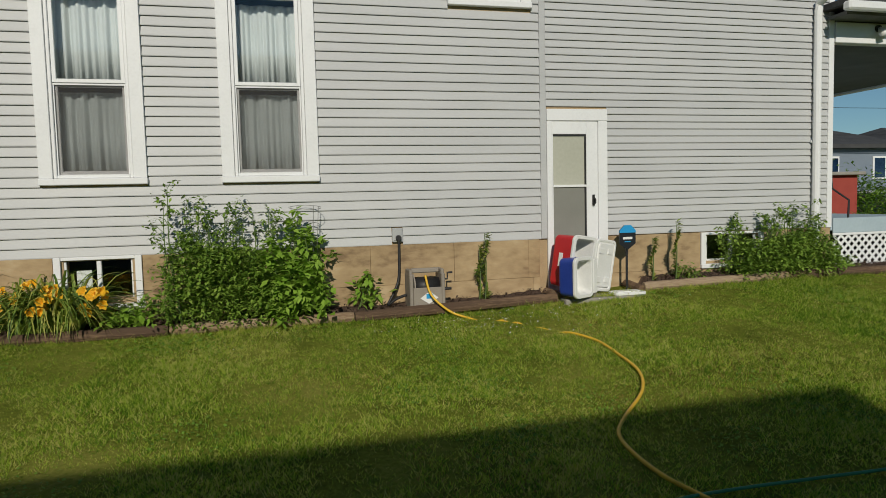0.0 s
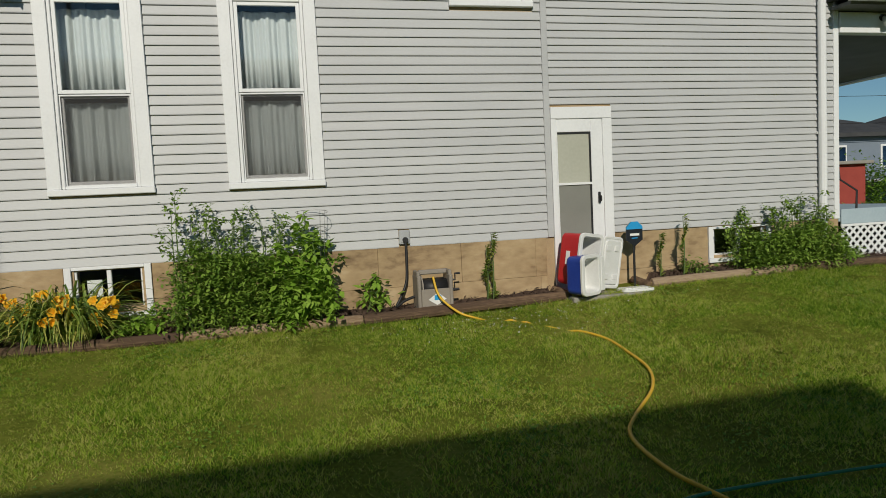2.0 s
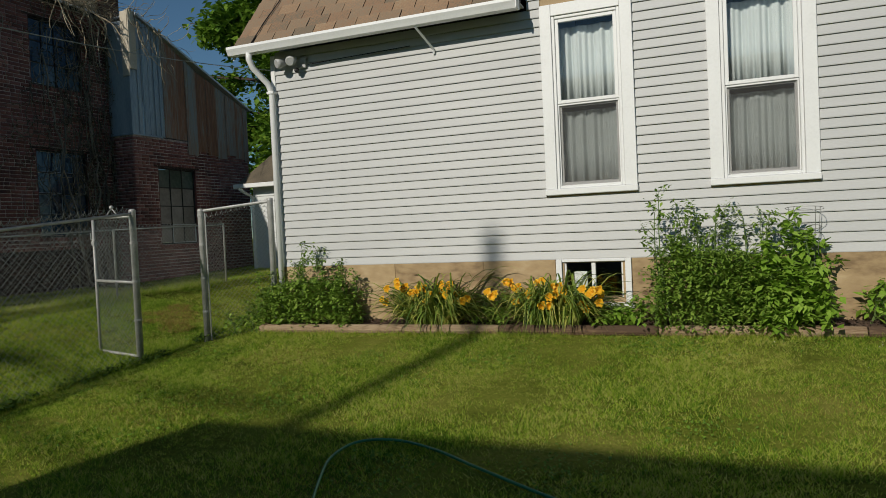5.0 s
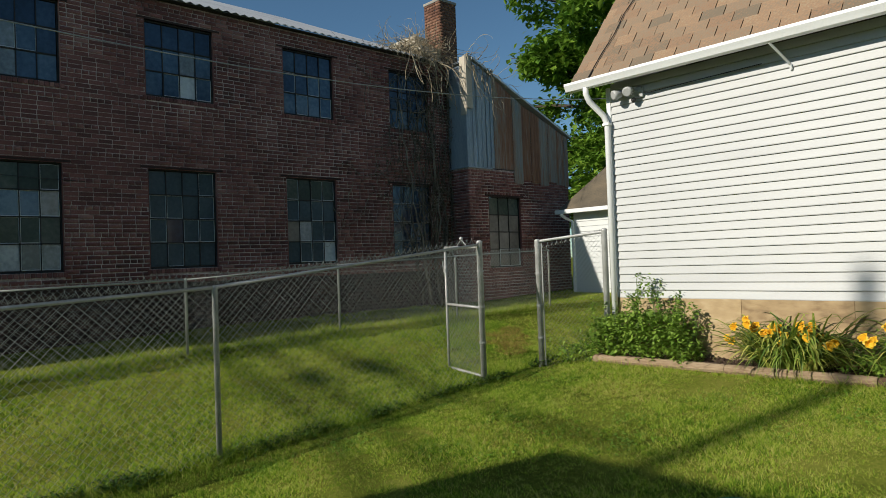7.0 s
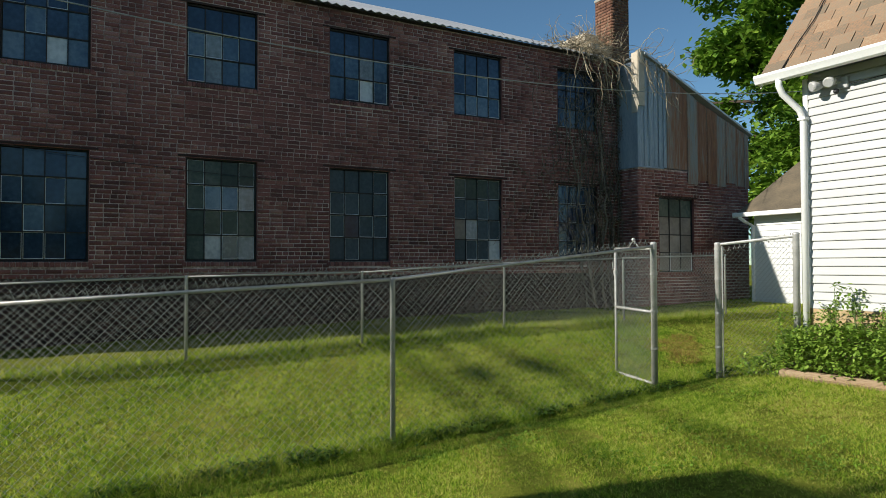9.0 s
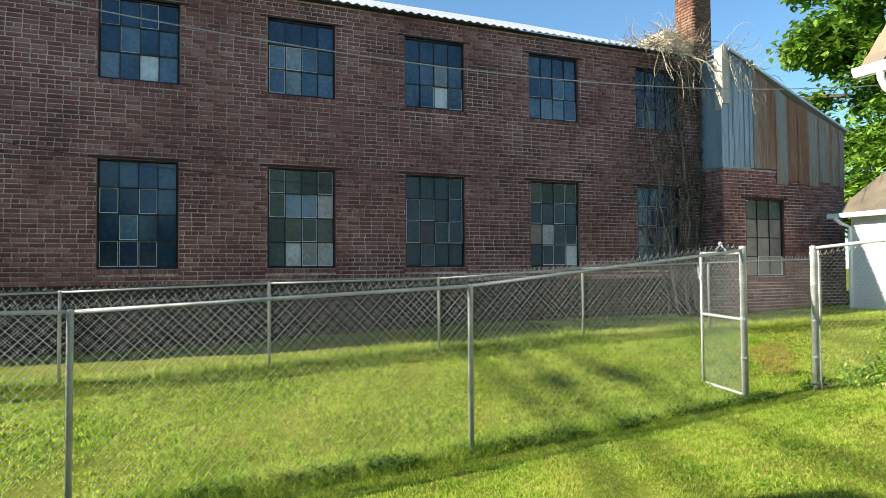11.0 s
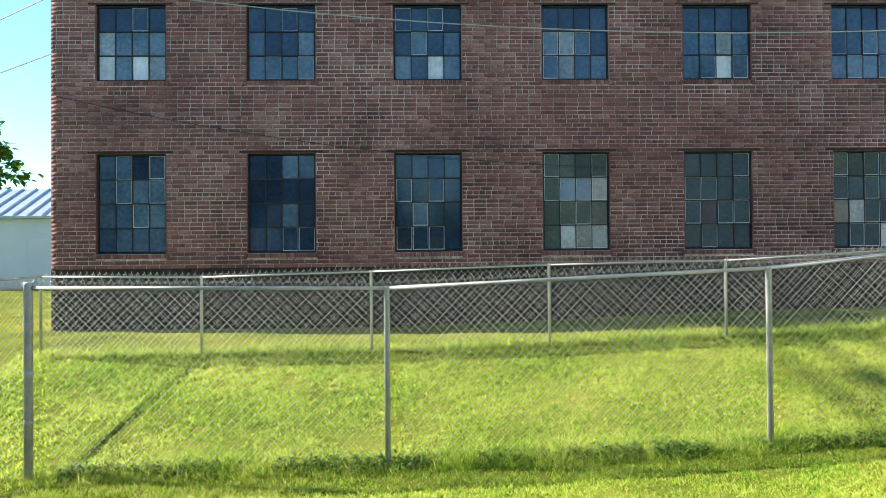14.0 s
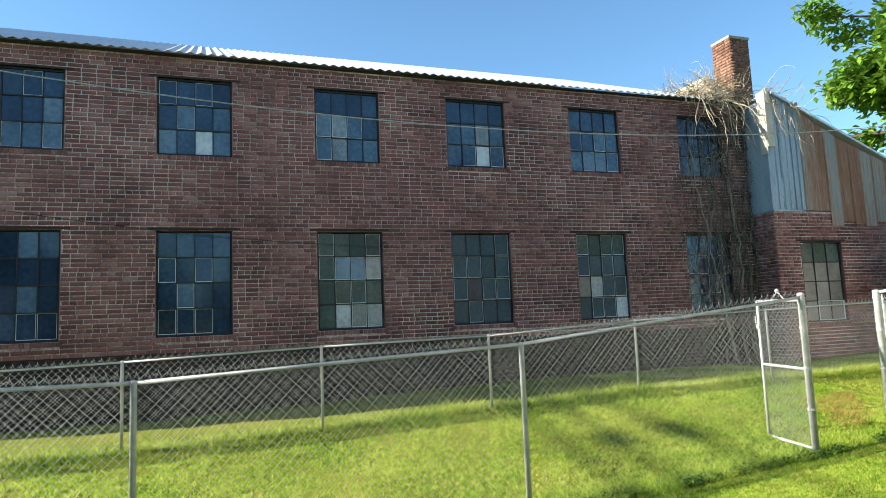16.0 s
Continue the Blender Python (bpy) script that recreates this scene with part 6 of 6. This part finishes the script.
part("roof", Shape().add([(-0.9, -1.0, 1.72), (2.9, -1.0, 1.72), (2.9, 1.0, 3.3), (-0.2, 1.0, 3.3), (-0.9, -1.0, 1.80), (2.9, -1.0, 1.80), (2.9, 1.0, 3.38), (-0.2, 1.0, 3.38)], [(3, 2, 1, 0), (4, 5, 6, 7), (0, 1, 5, 4), (1, 2, 6, 5), (2, 3, 7, 6), (3, 0, 4, 7)]), SHED_ROOF, shed)
part("gutter", Shape().cbox(-0.95, 2.9, -1.08, -1.0, 1.70, 1.80, 0.01), WHITE, shed)
part("downspout", Shape().tube([(-0.8, -1.04, 1.70), (-0.72, -0.95, 1.6), (-0.62, -0.80, 1.5), (-0.62, -0.80, -0.3)], 0.04, 8), WHITE, shed)

# ---- trees ----
def tree(label, x, y_, z0, h, spread, leaves, size, seed, crown_from=0.3):
    rr = np.random.RandomState(seed)
    root = thing("tree", label, "tree", "", pose(x, y_, z0))
    s = Shape()
    s.tube([(0.1 * math.sin(q * 3), 0, h * 0.8 * q) for q in np.linspace(0, 1, 9)], [0.32 * (1.05 - q) * h / 12 + 0.03 for q in np.linspace(0, 1, 9)], 9)
    cl = []
    for k in range(46):
        q = rr.uniform(crown_from, 0.95)
        a = rr.uniform(0, 6.28)
        ln = spread * rr.uniform(0.5, 1.0) * (1.15 - 0.75 * abs(q - 0.5))
        p = Vector((0, 0, h * 0.8 * q))
        e = p + Vector((math.cos(a) * ln, math.sin(a) * ln, h * rr.uniform(0.03, 0.2)))
        mid = p.lerp(e, 0.5) + Vector((0, 0, 0.2))
        s.tube([p, mid, e], [0.09 * h / 12, 0.055 * h / 12, 0.015], 5, False)
        for _ in range(7):
            w_ = rr.uniform(0.35, 1.1)
            cl.append((p.lerp(mid, w_ * 2) if w_ < 0.5 else mid.lerp(e, w_ * 2 - 1)) + Vector(rr.normal(0, 0.35, 3)))
    cl = np.array([tuple(c) for c in cl])
    pick = rr.randint(0, len(cl), leaves)
    c = cl[pick] + rr.normal(0, 0.30, (leaves, 3)) * np.array([1.2, 1.2, 0.7])
    part("trunk", s, BARK, root)
    lf = new("crown", leaf_mesh("crown", c, size, size * 0.62, TREE_LEAF, 0.2, seed))
    lf.parent = root
    return root


tree("large leafy green tree behind the annex", -17.0, 22.5, 0.5, 15.5, 5.6, 60000, 0.34, 3, 0.10)
tree("leafy tree behind the shed", -12.8, 20.0, 0.5, 12.0, 4.2, 80000, 0.28, 5, 0.06)
tree("dark green tree far behind the white building", -46.5, -34.5, 0.3, 12.0, 4.0, 16000, 0.6, 6, 0.2)

# ---- far buildings ----
def far_house(label, x, y_, w_, d, h, wall, roof_m, hip, at_z=0.3, windows=()):
    root = thing("house", label, "house", "", pose(x, y_, at_z))
    part("wall", Shape().box(0, w_, 0, d, 0, h), wall, root)
    o = 0.4
    part("roof", Shape().add([(-o, -o, h), (w_ + o, -o, h), (w_ + o, d + o, h), (-o, d + o, h), (w_ * 0.3 if hip else -o, d / 2, h + hip), (w_ * 0.7 if hip else w_ + o, d / 2, h + hip), (-o, -o, h - 0.2), (w_ + o, -o, h - 0.2), (w_ + o, d + o, h - 0.2), (-o, d + o, h - 0.2)],
         [(0, 1, 5, 4), (1, 2, 5), (2, 3, 4, 5), (3, 0, 4), (0, 6, 7, 1), (1, 7, 8, 2), (2, 8, 9, 3), (3, 9, 6, 0), (6, 9, 8, 7)]), roof_m, root)
    for wx, wz, ww, wh in windows:
        wi = part("window", Shape().cbox(wx, wx + ww, -0.06, -0.004, wz, wz + wh, 0.01), WHITE, root)
        part("pane", Shape().cbox(wx + 0.1, wx + ww - 0.1, -0.09, -0.061, wz + 0.1, wz + wh - 0.1, 0.005), DARK_GLASS, wi)
    return root


far_house("two-storey blue grey house with a dark hipped roof", 24.5, 26.5, 6.6, 8.0, 4.3, GREY_SIDING, DARK_ROOF, 1.3, -0.3, [(1.6, 2.3, 0.9, 1.4), (4.6, 2.5, 0.85, 1.2), (1.6, -0.2, 0.9, 1.2)])
far_house("two-storey pale grey house with white windows", 31.5, 26.5, 8.0, 8.0, 4.3, noise_mat("pale grey siding", [(0.34, 0.38, 0.41), (0.44, 0.47, 0.5)], 1, 20, 0.7, bump=0.05), DARK_ROOF, 1.3, -0.3, [(1.2, 2.5, 0.85, 1.2), (4.0, 2.5, 0.85, 1.2)])
red_g = thing("garage", "small red painted block garage with a flat roof", "garage", at=pose(17.0, 18.0, 0.2))
part("wall", Shape().box(-3.0, 2.55, 0, 5, 0, 2.0), RED_PAINT, red_g)
part("roof", Shape().cbox(-3.2, 2.75, -0.2, 5.2, 2.0, 2.12, 0.02), CONCRETE, red_g)
awn = thing("awning", "flat grey porch awning on thin posts", "awning", at=pose(27.5, 24.5, 0.0))
part("canopy", Shape().cbox(-2.5, 2.2, -0.8, 1.8, 1.5, 1.62, 0.02), GREY_PLASTIC, awn)
for px_ in (-2.4, 2.1):
    part("awning_post", Shape().tube([(px_, -0.7, 0.0), (px_, -0.7, 1.5)], 0.05, 6), GREY_PLASTIC, awn)
tree("small leafy shrub before the grey house", 20.6, 19.3, 0.2, 1.7, 0.9, 2600, 0.16, 8, 0.05)
tree("small leafy shrub before the grey house", 24.6, 21.0, 0.2, 1.6, 1.1, 2600, 0.16, 9, 0.05)
hedge = thing("hedge", "dark clipped hedge beyond the porch", "hedge", at=pose(0, 0, 0))
rr2 = np.random.RandomState(8)
hc = np.stack([rr2.uniform(10.5, 26, 9000), rr2.uniform(12.5, 13.2, 9000), rr2.uniform(0.35, 0.98, 9000)], 1)
hl = new("leaves", leaf_mesh("leaves", hc, 0.16, 0.1, LEAF, 0, 8))
hl.parent = hedge
part("core", Shape().box(10.6, 25.9, 12.6, 13.1, 0.3, 0.92), BARK, hedge)
pole = thing("utility_pole", "wooden utility pole with a crossarm", "utility pole", at=pose(33.0, 38.0, 0))
part("pole", Shape().tube([(0, 0, 0), (0, 0, 8.6)], [0.16, 0.11], 8), BARK, pole)
part("crossarm", Shape().cbox(-0.9, 0.9, -0.06, 0.06, 8.2, 8.34, 0.01), BARK, pole)
for px_ in (0.5, 62.0):
    pp = thing("utility_pole", "wooden utility pole carrying street wires", "utility pole", "street poles", pose(px_, 25.0, 0.2))
    part("pole", Shape().tube([(0, 0, 0), (0, 0, 8.4)], [0.15, 0.11], 8), BARK, pp)
for z in (4.6, 5.9, 7.9):
    tagged(part("service_wire", Shape().tube(sag((0.5, 25.0, z), (62, 25.0, z + 0.3), 0.4, 12), 0.015, 4), BLACK), "dark overhead utility wire", "wire", "overhead wires")
# shade on the pale garage wall put into a blue-grey colour
GARAGE_WALL = noise_mat("pale wall tinted blue for shade", [(0.42, 0.49, 0.54), (0.52, 0.59, 0.64)], 1, 20, 0.6, bump=0.05)
g = thing("garage", "pale metal garage tinted blue-grey for shade, with a ribbed roof", "garage", at=pose(-31.0, -25.0, 0.3))
part("wall", Shape().box(-5, 0, 0, 8.0, 0, 3.2), GARAGE_WALL, g)
part("roof", Shape().add([(0.3, -0.2, 3.2), (0.3, 8.2, 3.2), (-2.5, 8.2, 4.6), (-2.5, -0.2, 4.6), (-5.3, 8.2, 3.2), (-5.3, -0.2, 3.2), (0.3, -0.2, 3.1), (0.3, 8.2, 3.1), (-5.3, 8.2, 3.1), (-5.3, -0.2, 3.1)], [(0, 1, 2, 3), (3, 2, 4, 5), (0, 6, 7, 1), (5, 4, 8, 9), (6, 9, 8, 7), (1, 7, 8, 4, 2), (0, 3, 5, 9, 6)]), TIN, g)
part("garage_door", Shape().cbox(0.005, 0.05, 5.2, 7.6, 0.0, 2.2, 0.01), GARAGE_WALL, g)
for k in range(14):
    part("roof_rib", Shape().add([(0.3, -0.1 + 0.6 * k, 3.2), (0.3, -0.02 + 0.6 * k, 3.2), (-2.5, -0.02 + 0.6 * k, 4.6), (-2.5, -0.1 + 0.6 * k, 4.6), (0.3, -0.06 + 0.6 * k, 3.27), (-2.5, -0.06 + 0.6 * k, 4.67)], [(0, 1, 4), (3, 5, 2), (0, 4, 5, 3), (4, 1, 2, 5), (0, 3, 2, 1)]), TIN_ROOF, g)
far_house("grey house with a dark gable roof beyond the garage", -52, -40, 8, 9, 5.0, GREY_SIDING, DARK_ROOF, 2.4)
for z, dz in ((7.2, 1.4), (6.2, 0.6)):
    tagged(part("service_wire", Shape().tube(sag((-13.5, -9.1, z - 1.0), (-45, -45, z + dz + 3), 0.6, 12), 0.012, 4), BLACK), "dark overhead utility wire", "wire", "overhead wires")

# ---- house behind the camera, whose shadow lies on the lawn ----
neighbour = thing("house", "neighbouring house whose roof shades the lawn", "house", "", pose(0, 0, 0))
part("wall", Shape().box(-7.1, 0.0, -12.0, -6.7, -0.3, 3.45), GREY_SIDING, neighbour)
part("roof", Shape().add([(-7.5, -12.3, 3.3), (0.3, -12.3, 3.3), (0.3, -6.3, 3.3), (-7.2, -6.3, 3.3), (-7.4, -9.0, 5.86), (0.3, -9.0, 5.86), (-7.5, -12.3, 3.2), (0.3, -12.3, 3.2), (0.3, -6.3, 3.2), (-7.2, -6.3, 3.2)],
     [(0, 1, 5, 4), (1, 2, 5), (2, 3, 4, 5), (3, 0, 4), (0, 6, 7, 1), (1, 7, 8, 2), (2, 8, 9, 3), (3, 9, 6, 0), (6, 9, 8, 7)]), DARK_ROOF, neighbour)
vent = thing("utility_pole", "plain wooden pole rising behind the neighbouring house", "utility pole", at=pose(-9.40, -21.6, 0))
part("pole", Shape().tube([(0, 0, -0.2), (0, 0, 15.42)], [0.12, 0.09], 10), BARK, vent)
SPANS = [((-18.4, -17.1, 11.3), (-9.4, -21.6, 11.56), None, 0), ((-18.48, -17.2, 11.6), (-9.4, -21.6, 11.93), (-8.85, 1.95, 0.36), 0.24), ((-18.81, -18.56, 12.4), (-9.4, -21.6, 12.74), (-8.80, 2.85, 0.39), 0.30)]
for a, b, spot, half_l in SPANS:
    a, b = Vector(a), Vector(b)
    cable = tagged(part("telephone_cable", Shape().tube([a, b], 0.042, 7), BLACK, smooth=True), "thick black telephone cable strung from a pole", "cable", "telephone cables")
    if spot:
        u = min(range(101), key=lambda k: abs((a.lerp(b, k / 100) + SUN_TO * ((a.lerp(b, k / 100).z - spot[2]) / -SUN_TO.z)).x - spot[0])) / 100
        c, d = a.lerp(b, u), (b - a).normalized()
        part("splice_case", Shape().tube([c - d * half_l, c - d * half_l * 0.8, c + d * half_l * 0.8, c + d * half_l], [0.06, 0.12, 0.12, 0.06], 10), BLACK, cable)

# unseen leafy backdrop, added to keep bright horizon out of factory window reflections
rs = np.random.RandomState(31)
wc = np.stack([rs.uniform(44, 52, 26000), rs.uniform(-70, 8, 26000), 0.3 + 9.5 * rs.uniform(0, 1, 26000) ** 0.8], 1)
top = 6.5 + 2.2 * np.sin(wc[:, 1] * 0.55) + 1.2 * np.sin(wc[:, 1] * 1.7)
wc = wc[wc[:, 2] < top]
tagged(new("woods", leaf_mesh("woods", wc, 1.3, 0.9, TREE_LEAF, 0.1, 31)), "added unseen tree row that darkens the window reflections", "woods", kind="stuff")

# ---- grass ----
def blades(name, n_, x0, x1, y0, y1, hmin, hmax, width, seed, label, test=None, mat=BLADE):
    rr = np.random.RandomState(seed)
    x, y_ = rr.uniform(x0, x1, n_), rr.uniform(y0, y1, n_)
    if test is not None:
        k = test(x, y_)
        x, y_ = x[k], y_[k]
    # small tufts with thinner spots between them
    cells = np.random.RandomState(99).uniform(0, 1, (211, 211))
    jx, jy = x + rr.normal(0, 0.02, len(x)), y_ + rr.normal(0, 0.02, len(x))
    tuft = 0.6 * cells[(jx / 0.055).astype(int) % 211, (jy / 0.055).astype(int) % 211] + 0.4 * cells[(jx / 0.17 + 60).astype(int) % 211, (jy / 0.17 + 90).astype(int) % 211]
    k = rr.uniform(0, 1, len(x)) < 0.12 + 1.5 * tuft ** 1.5
    x, y_, tuft = x[k], y_[k], tuft[k]
    n_ = len(x)
    z = ground_z(x, y_)
    a = rr.uniform(0, 2 * np.pi, n_)
    patch = 0.86 + 0.2 * np.sin(x * 2.3 + np.sin(y_ * 1.9)) * np.sin(y_ * 2.6 + 1.0)
    h = rr.uniform(hmin, hmax, n_) * patch * (0.3 + 1.45 * tuft)
    lean = rr.uniform(0.2, 1.5, n_) * h
    b = rr.uniform(0, 2 * np.pi, n_)
    base = np.stack([x, y_, z - 0.008], 1)
    sd = np.stack([np.cos(a), np.sin(a), 0 * a], 1) * width * rr.uniform(0.6, 1.3, n_)[:, None]
    tip = base + np.stack([np.cos(b) * lean, np.sin(b) * lean, h], 1)
    v = np.stack([base - sd, base + sd, tip], 1).reshape(-1, 3)
    f = np.arange(n_ * 3).reshape(-1, 3)
    return tagged(new(name, numpy_mesh(name, v, f, mat)), label, "grass", kind="stuff")


blades("grass", 900000, -7.6, 5.5, -0.6, 4.0, 0.016, 0.038, 0.0042, 1, "short mown lawn grass with drier tips")
blades("grass", 260000, -7.6, -3.0, -6.5, -0.6, 0.02, 0.05, 0.0036, 2, "short mown lawn grass beside the fence")
blades("grass", 480000, -10.6, -7.5, -8.0, 6.0, 0.018, 0.044, 0.0055, 3, "sunlit mown grass in the strip between the fences")
blades("grass", 120000, -13.4, -6.6, 3.8, 12.0, 0.02, 0.05, 0.005, 4, "mown grass running back between house and factory", lambda x, y_: (x < -6.7) & ((x > -12.4) | (y_ < 7.4)))
blades("grass", 26000, -7.85, -7.45, -6.3, 4.3, 0.05, 0.14, 0.004, 5, "taller untrimmed grass along the fence foot")
blades("grass", 16000, -10.6, -10.3, -8.0, 8.0, 0.05, 0.16, 0.005, 6, "taller untrimmed grass along the low fence")
blades("grass", 9000, -6.6, 6.0, 3.90, 3.985, 0.03, 0.08, 0.004, 7, "taller grass along the bed timbers")
STRAW = noise_mat("dry orange grass", [(0.20, 0.15, 0.03), (0.34, 0.23, 0.06), (0.44, 0.30, 0.10)], 2, 20, 0.7, bump=0, island=0.4, translucent=0.3)
blades("grass", 26000, -9.7, -7.9, 4.2, 6.0, 0.03, 0.06, 0.005, 8, "patch of dry orange grass beyond the gate", lambda x, y_: np.hypot((x + 8.7 + (y_ - 5) * 0.7) / 0.45, (y_ - 5.05) / 0.75) < 1 - 0.4 * np.sin(x * 9) * np.sin(y_ * 8), STRAW)
blades("grass", 130000, -7.4, 4.0, -0.4, 3.4, 0.016, 0.034, 0.004, 9, "drier straw-coloured patches in the lawn", lambda x, y_: np.sin(x * 1.7 + 2 * np.sin(y_ * 1.3)) * np.sin(y_ * 2.1 + np.sin(x * 0.9)) + 0.9 * np.exp(-((x - 0.4) / 1.1) ** 2 - ((y_ - 1.75) / 0.32) ** 2) > 0.55, STRAW)
CLOVER = noise_mat("clover leaves", [(0.11, 0.23, 0.02), (0.21, 0.37, 0.035)], 3, 20, 0.6, bump=0, island=0.3, translucent=0.2)
rr3 = np.random.RandomState(12)
cc = np.stack([rr3.uniform(-7.4, 5, 130), rr3.uniform(-4, 3.9, 130)], 1)
pk = rr3.randint(0, len(cc), 16000)
pts = cc[pk] + rr3.normal(0, 0.15, (16000, 2))
pts = pts[pts[:, 1] < 3.95]
tagged(new("clover", leaf_mesh("clover", np.stack([pts[:, 0], pts[:, 1], ground_z(pts[:, 0], pts[:, 1]) + 0.022], 1), 0.024, 0.02, CLOVER, 0, 12)), "patches of clover and broadleaf weeds in the lawn", "clover", kind="stuff")
wy = rr3.uniform(-6.2, 4.2, 7000)
wx = np.interp(wy, [-6.2, -0.05, 3.2, 4.2], [-7.66, -7.61, -7.5, -7.3]) + rr3.normal(0, 0.07, 7000)
thick = np.sin(wy * 3.1) + np.sin(wy * 7.7 + 1) > -0.6
wx, wy = wx[thick], wy[thick]
WEED = noise_mat("dark weed leaves", [(0.04, 0.09, 0.012), (0.09, 0.17, 0.02), (0.16, 0.26, 0.035)], 3, 20, 0.6, bump=0, island=0.3, translucent=0.2)
tagged(new("weeds", leaf_mesh("weeds", np.stack([wx, wy, ground_z(wx, wy) + rr3.uniform(0.01, 0.09, len(wx))], 1), 0.055, 0.028, WEED, 0, 14)), "dark weeds growing along the foot of the fence", "weeds", kind="stuff")
fl = rr3.normal(0, 1, (300, 2)) * np.array([0.75, 0.28]) + np.array([0.75, 3.55])
fl = fl[(fl[:, 1] < 3.9)]
tagged(new("clover_flowers", leaf_mesh("clover_flowers", np.stack([fl[:, 0], fl[:, 1], ground_z(fl[:, 0], fl[:, 1]) + 0.05], 1), 0.014, 0.013, PLASTIC_WHITE, 0, 13)), "tiny white clover flowers near the bed", "clover flowers", kind="stuff")

# ---- single bricks nearest the camera ----
for u, z, ln, j in near_bricks:
    o = new("brick", brick_mesh(ln))
    o.parent = wall_factory
    o.location = (FX + j, u, z)
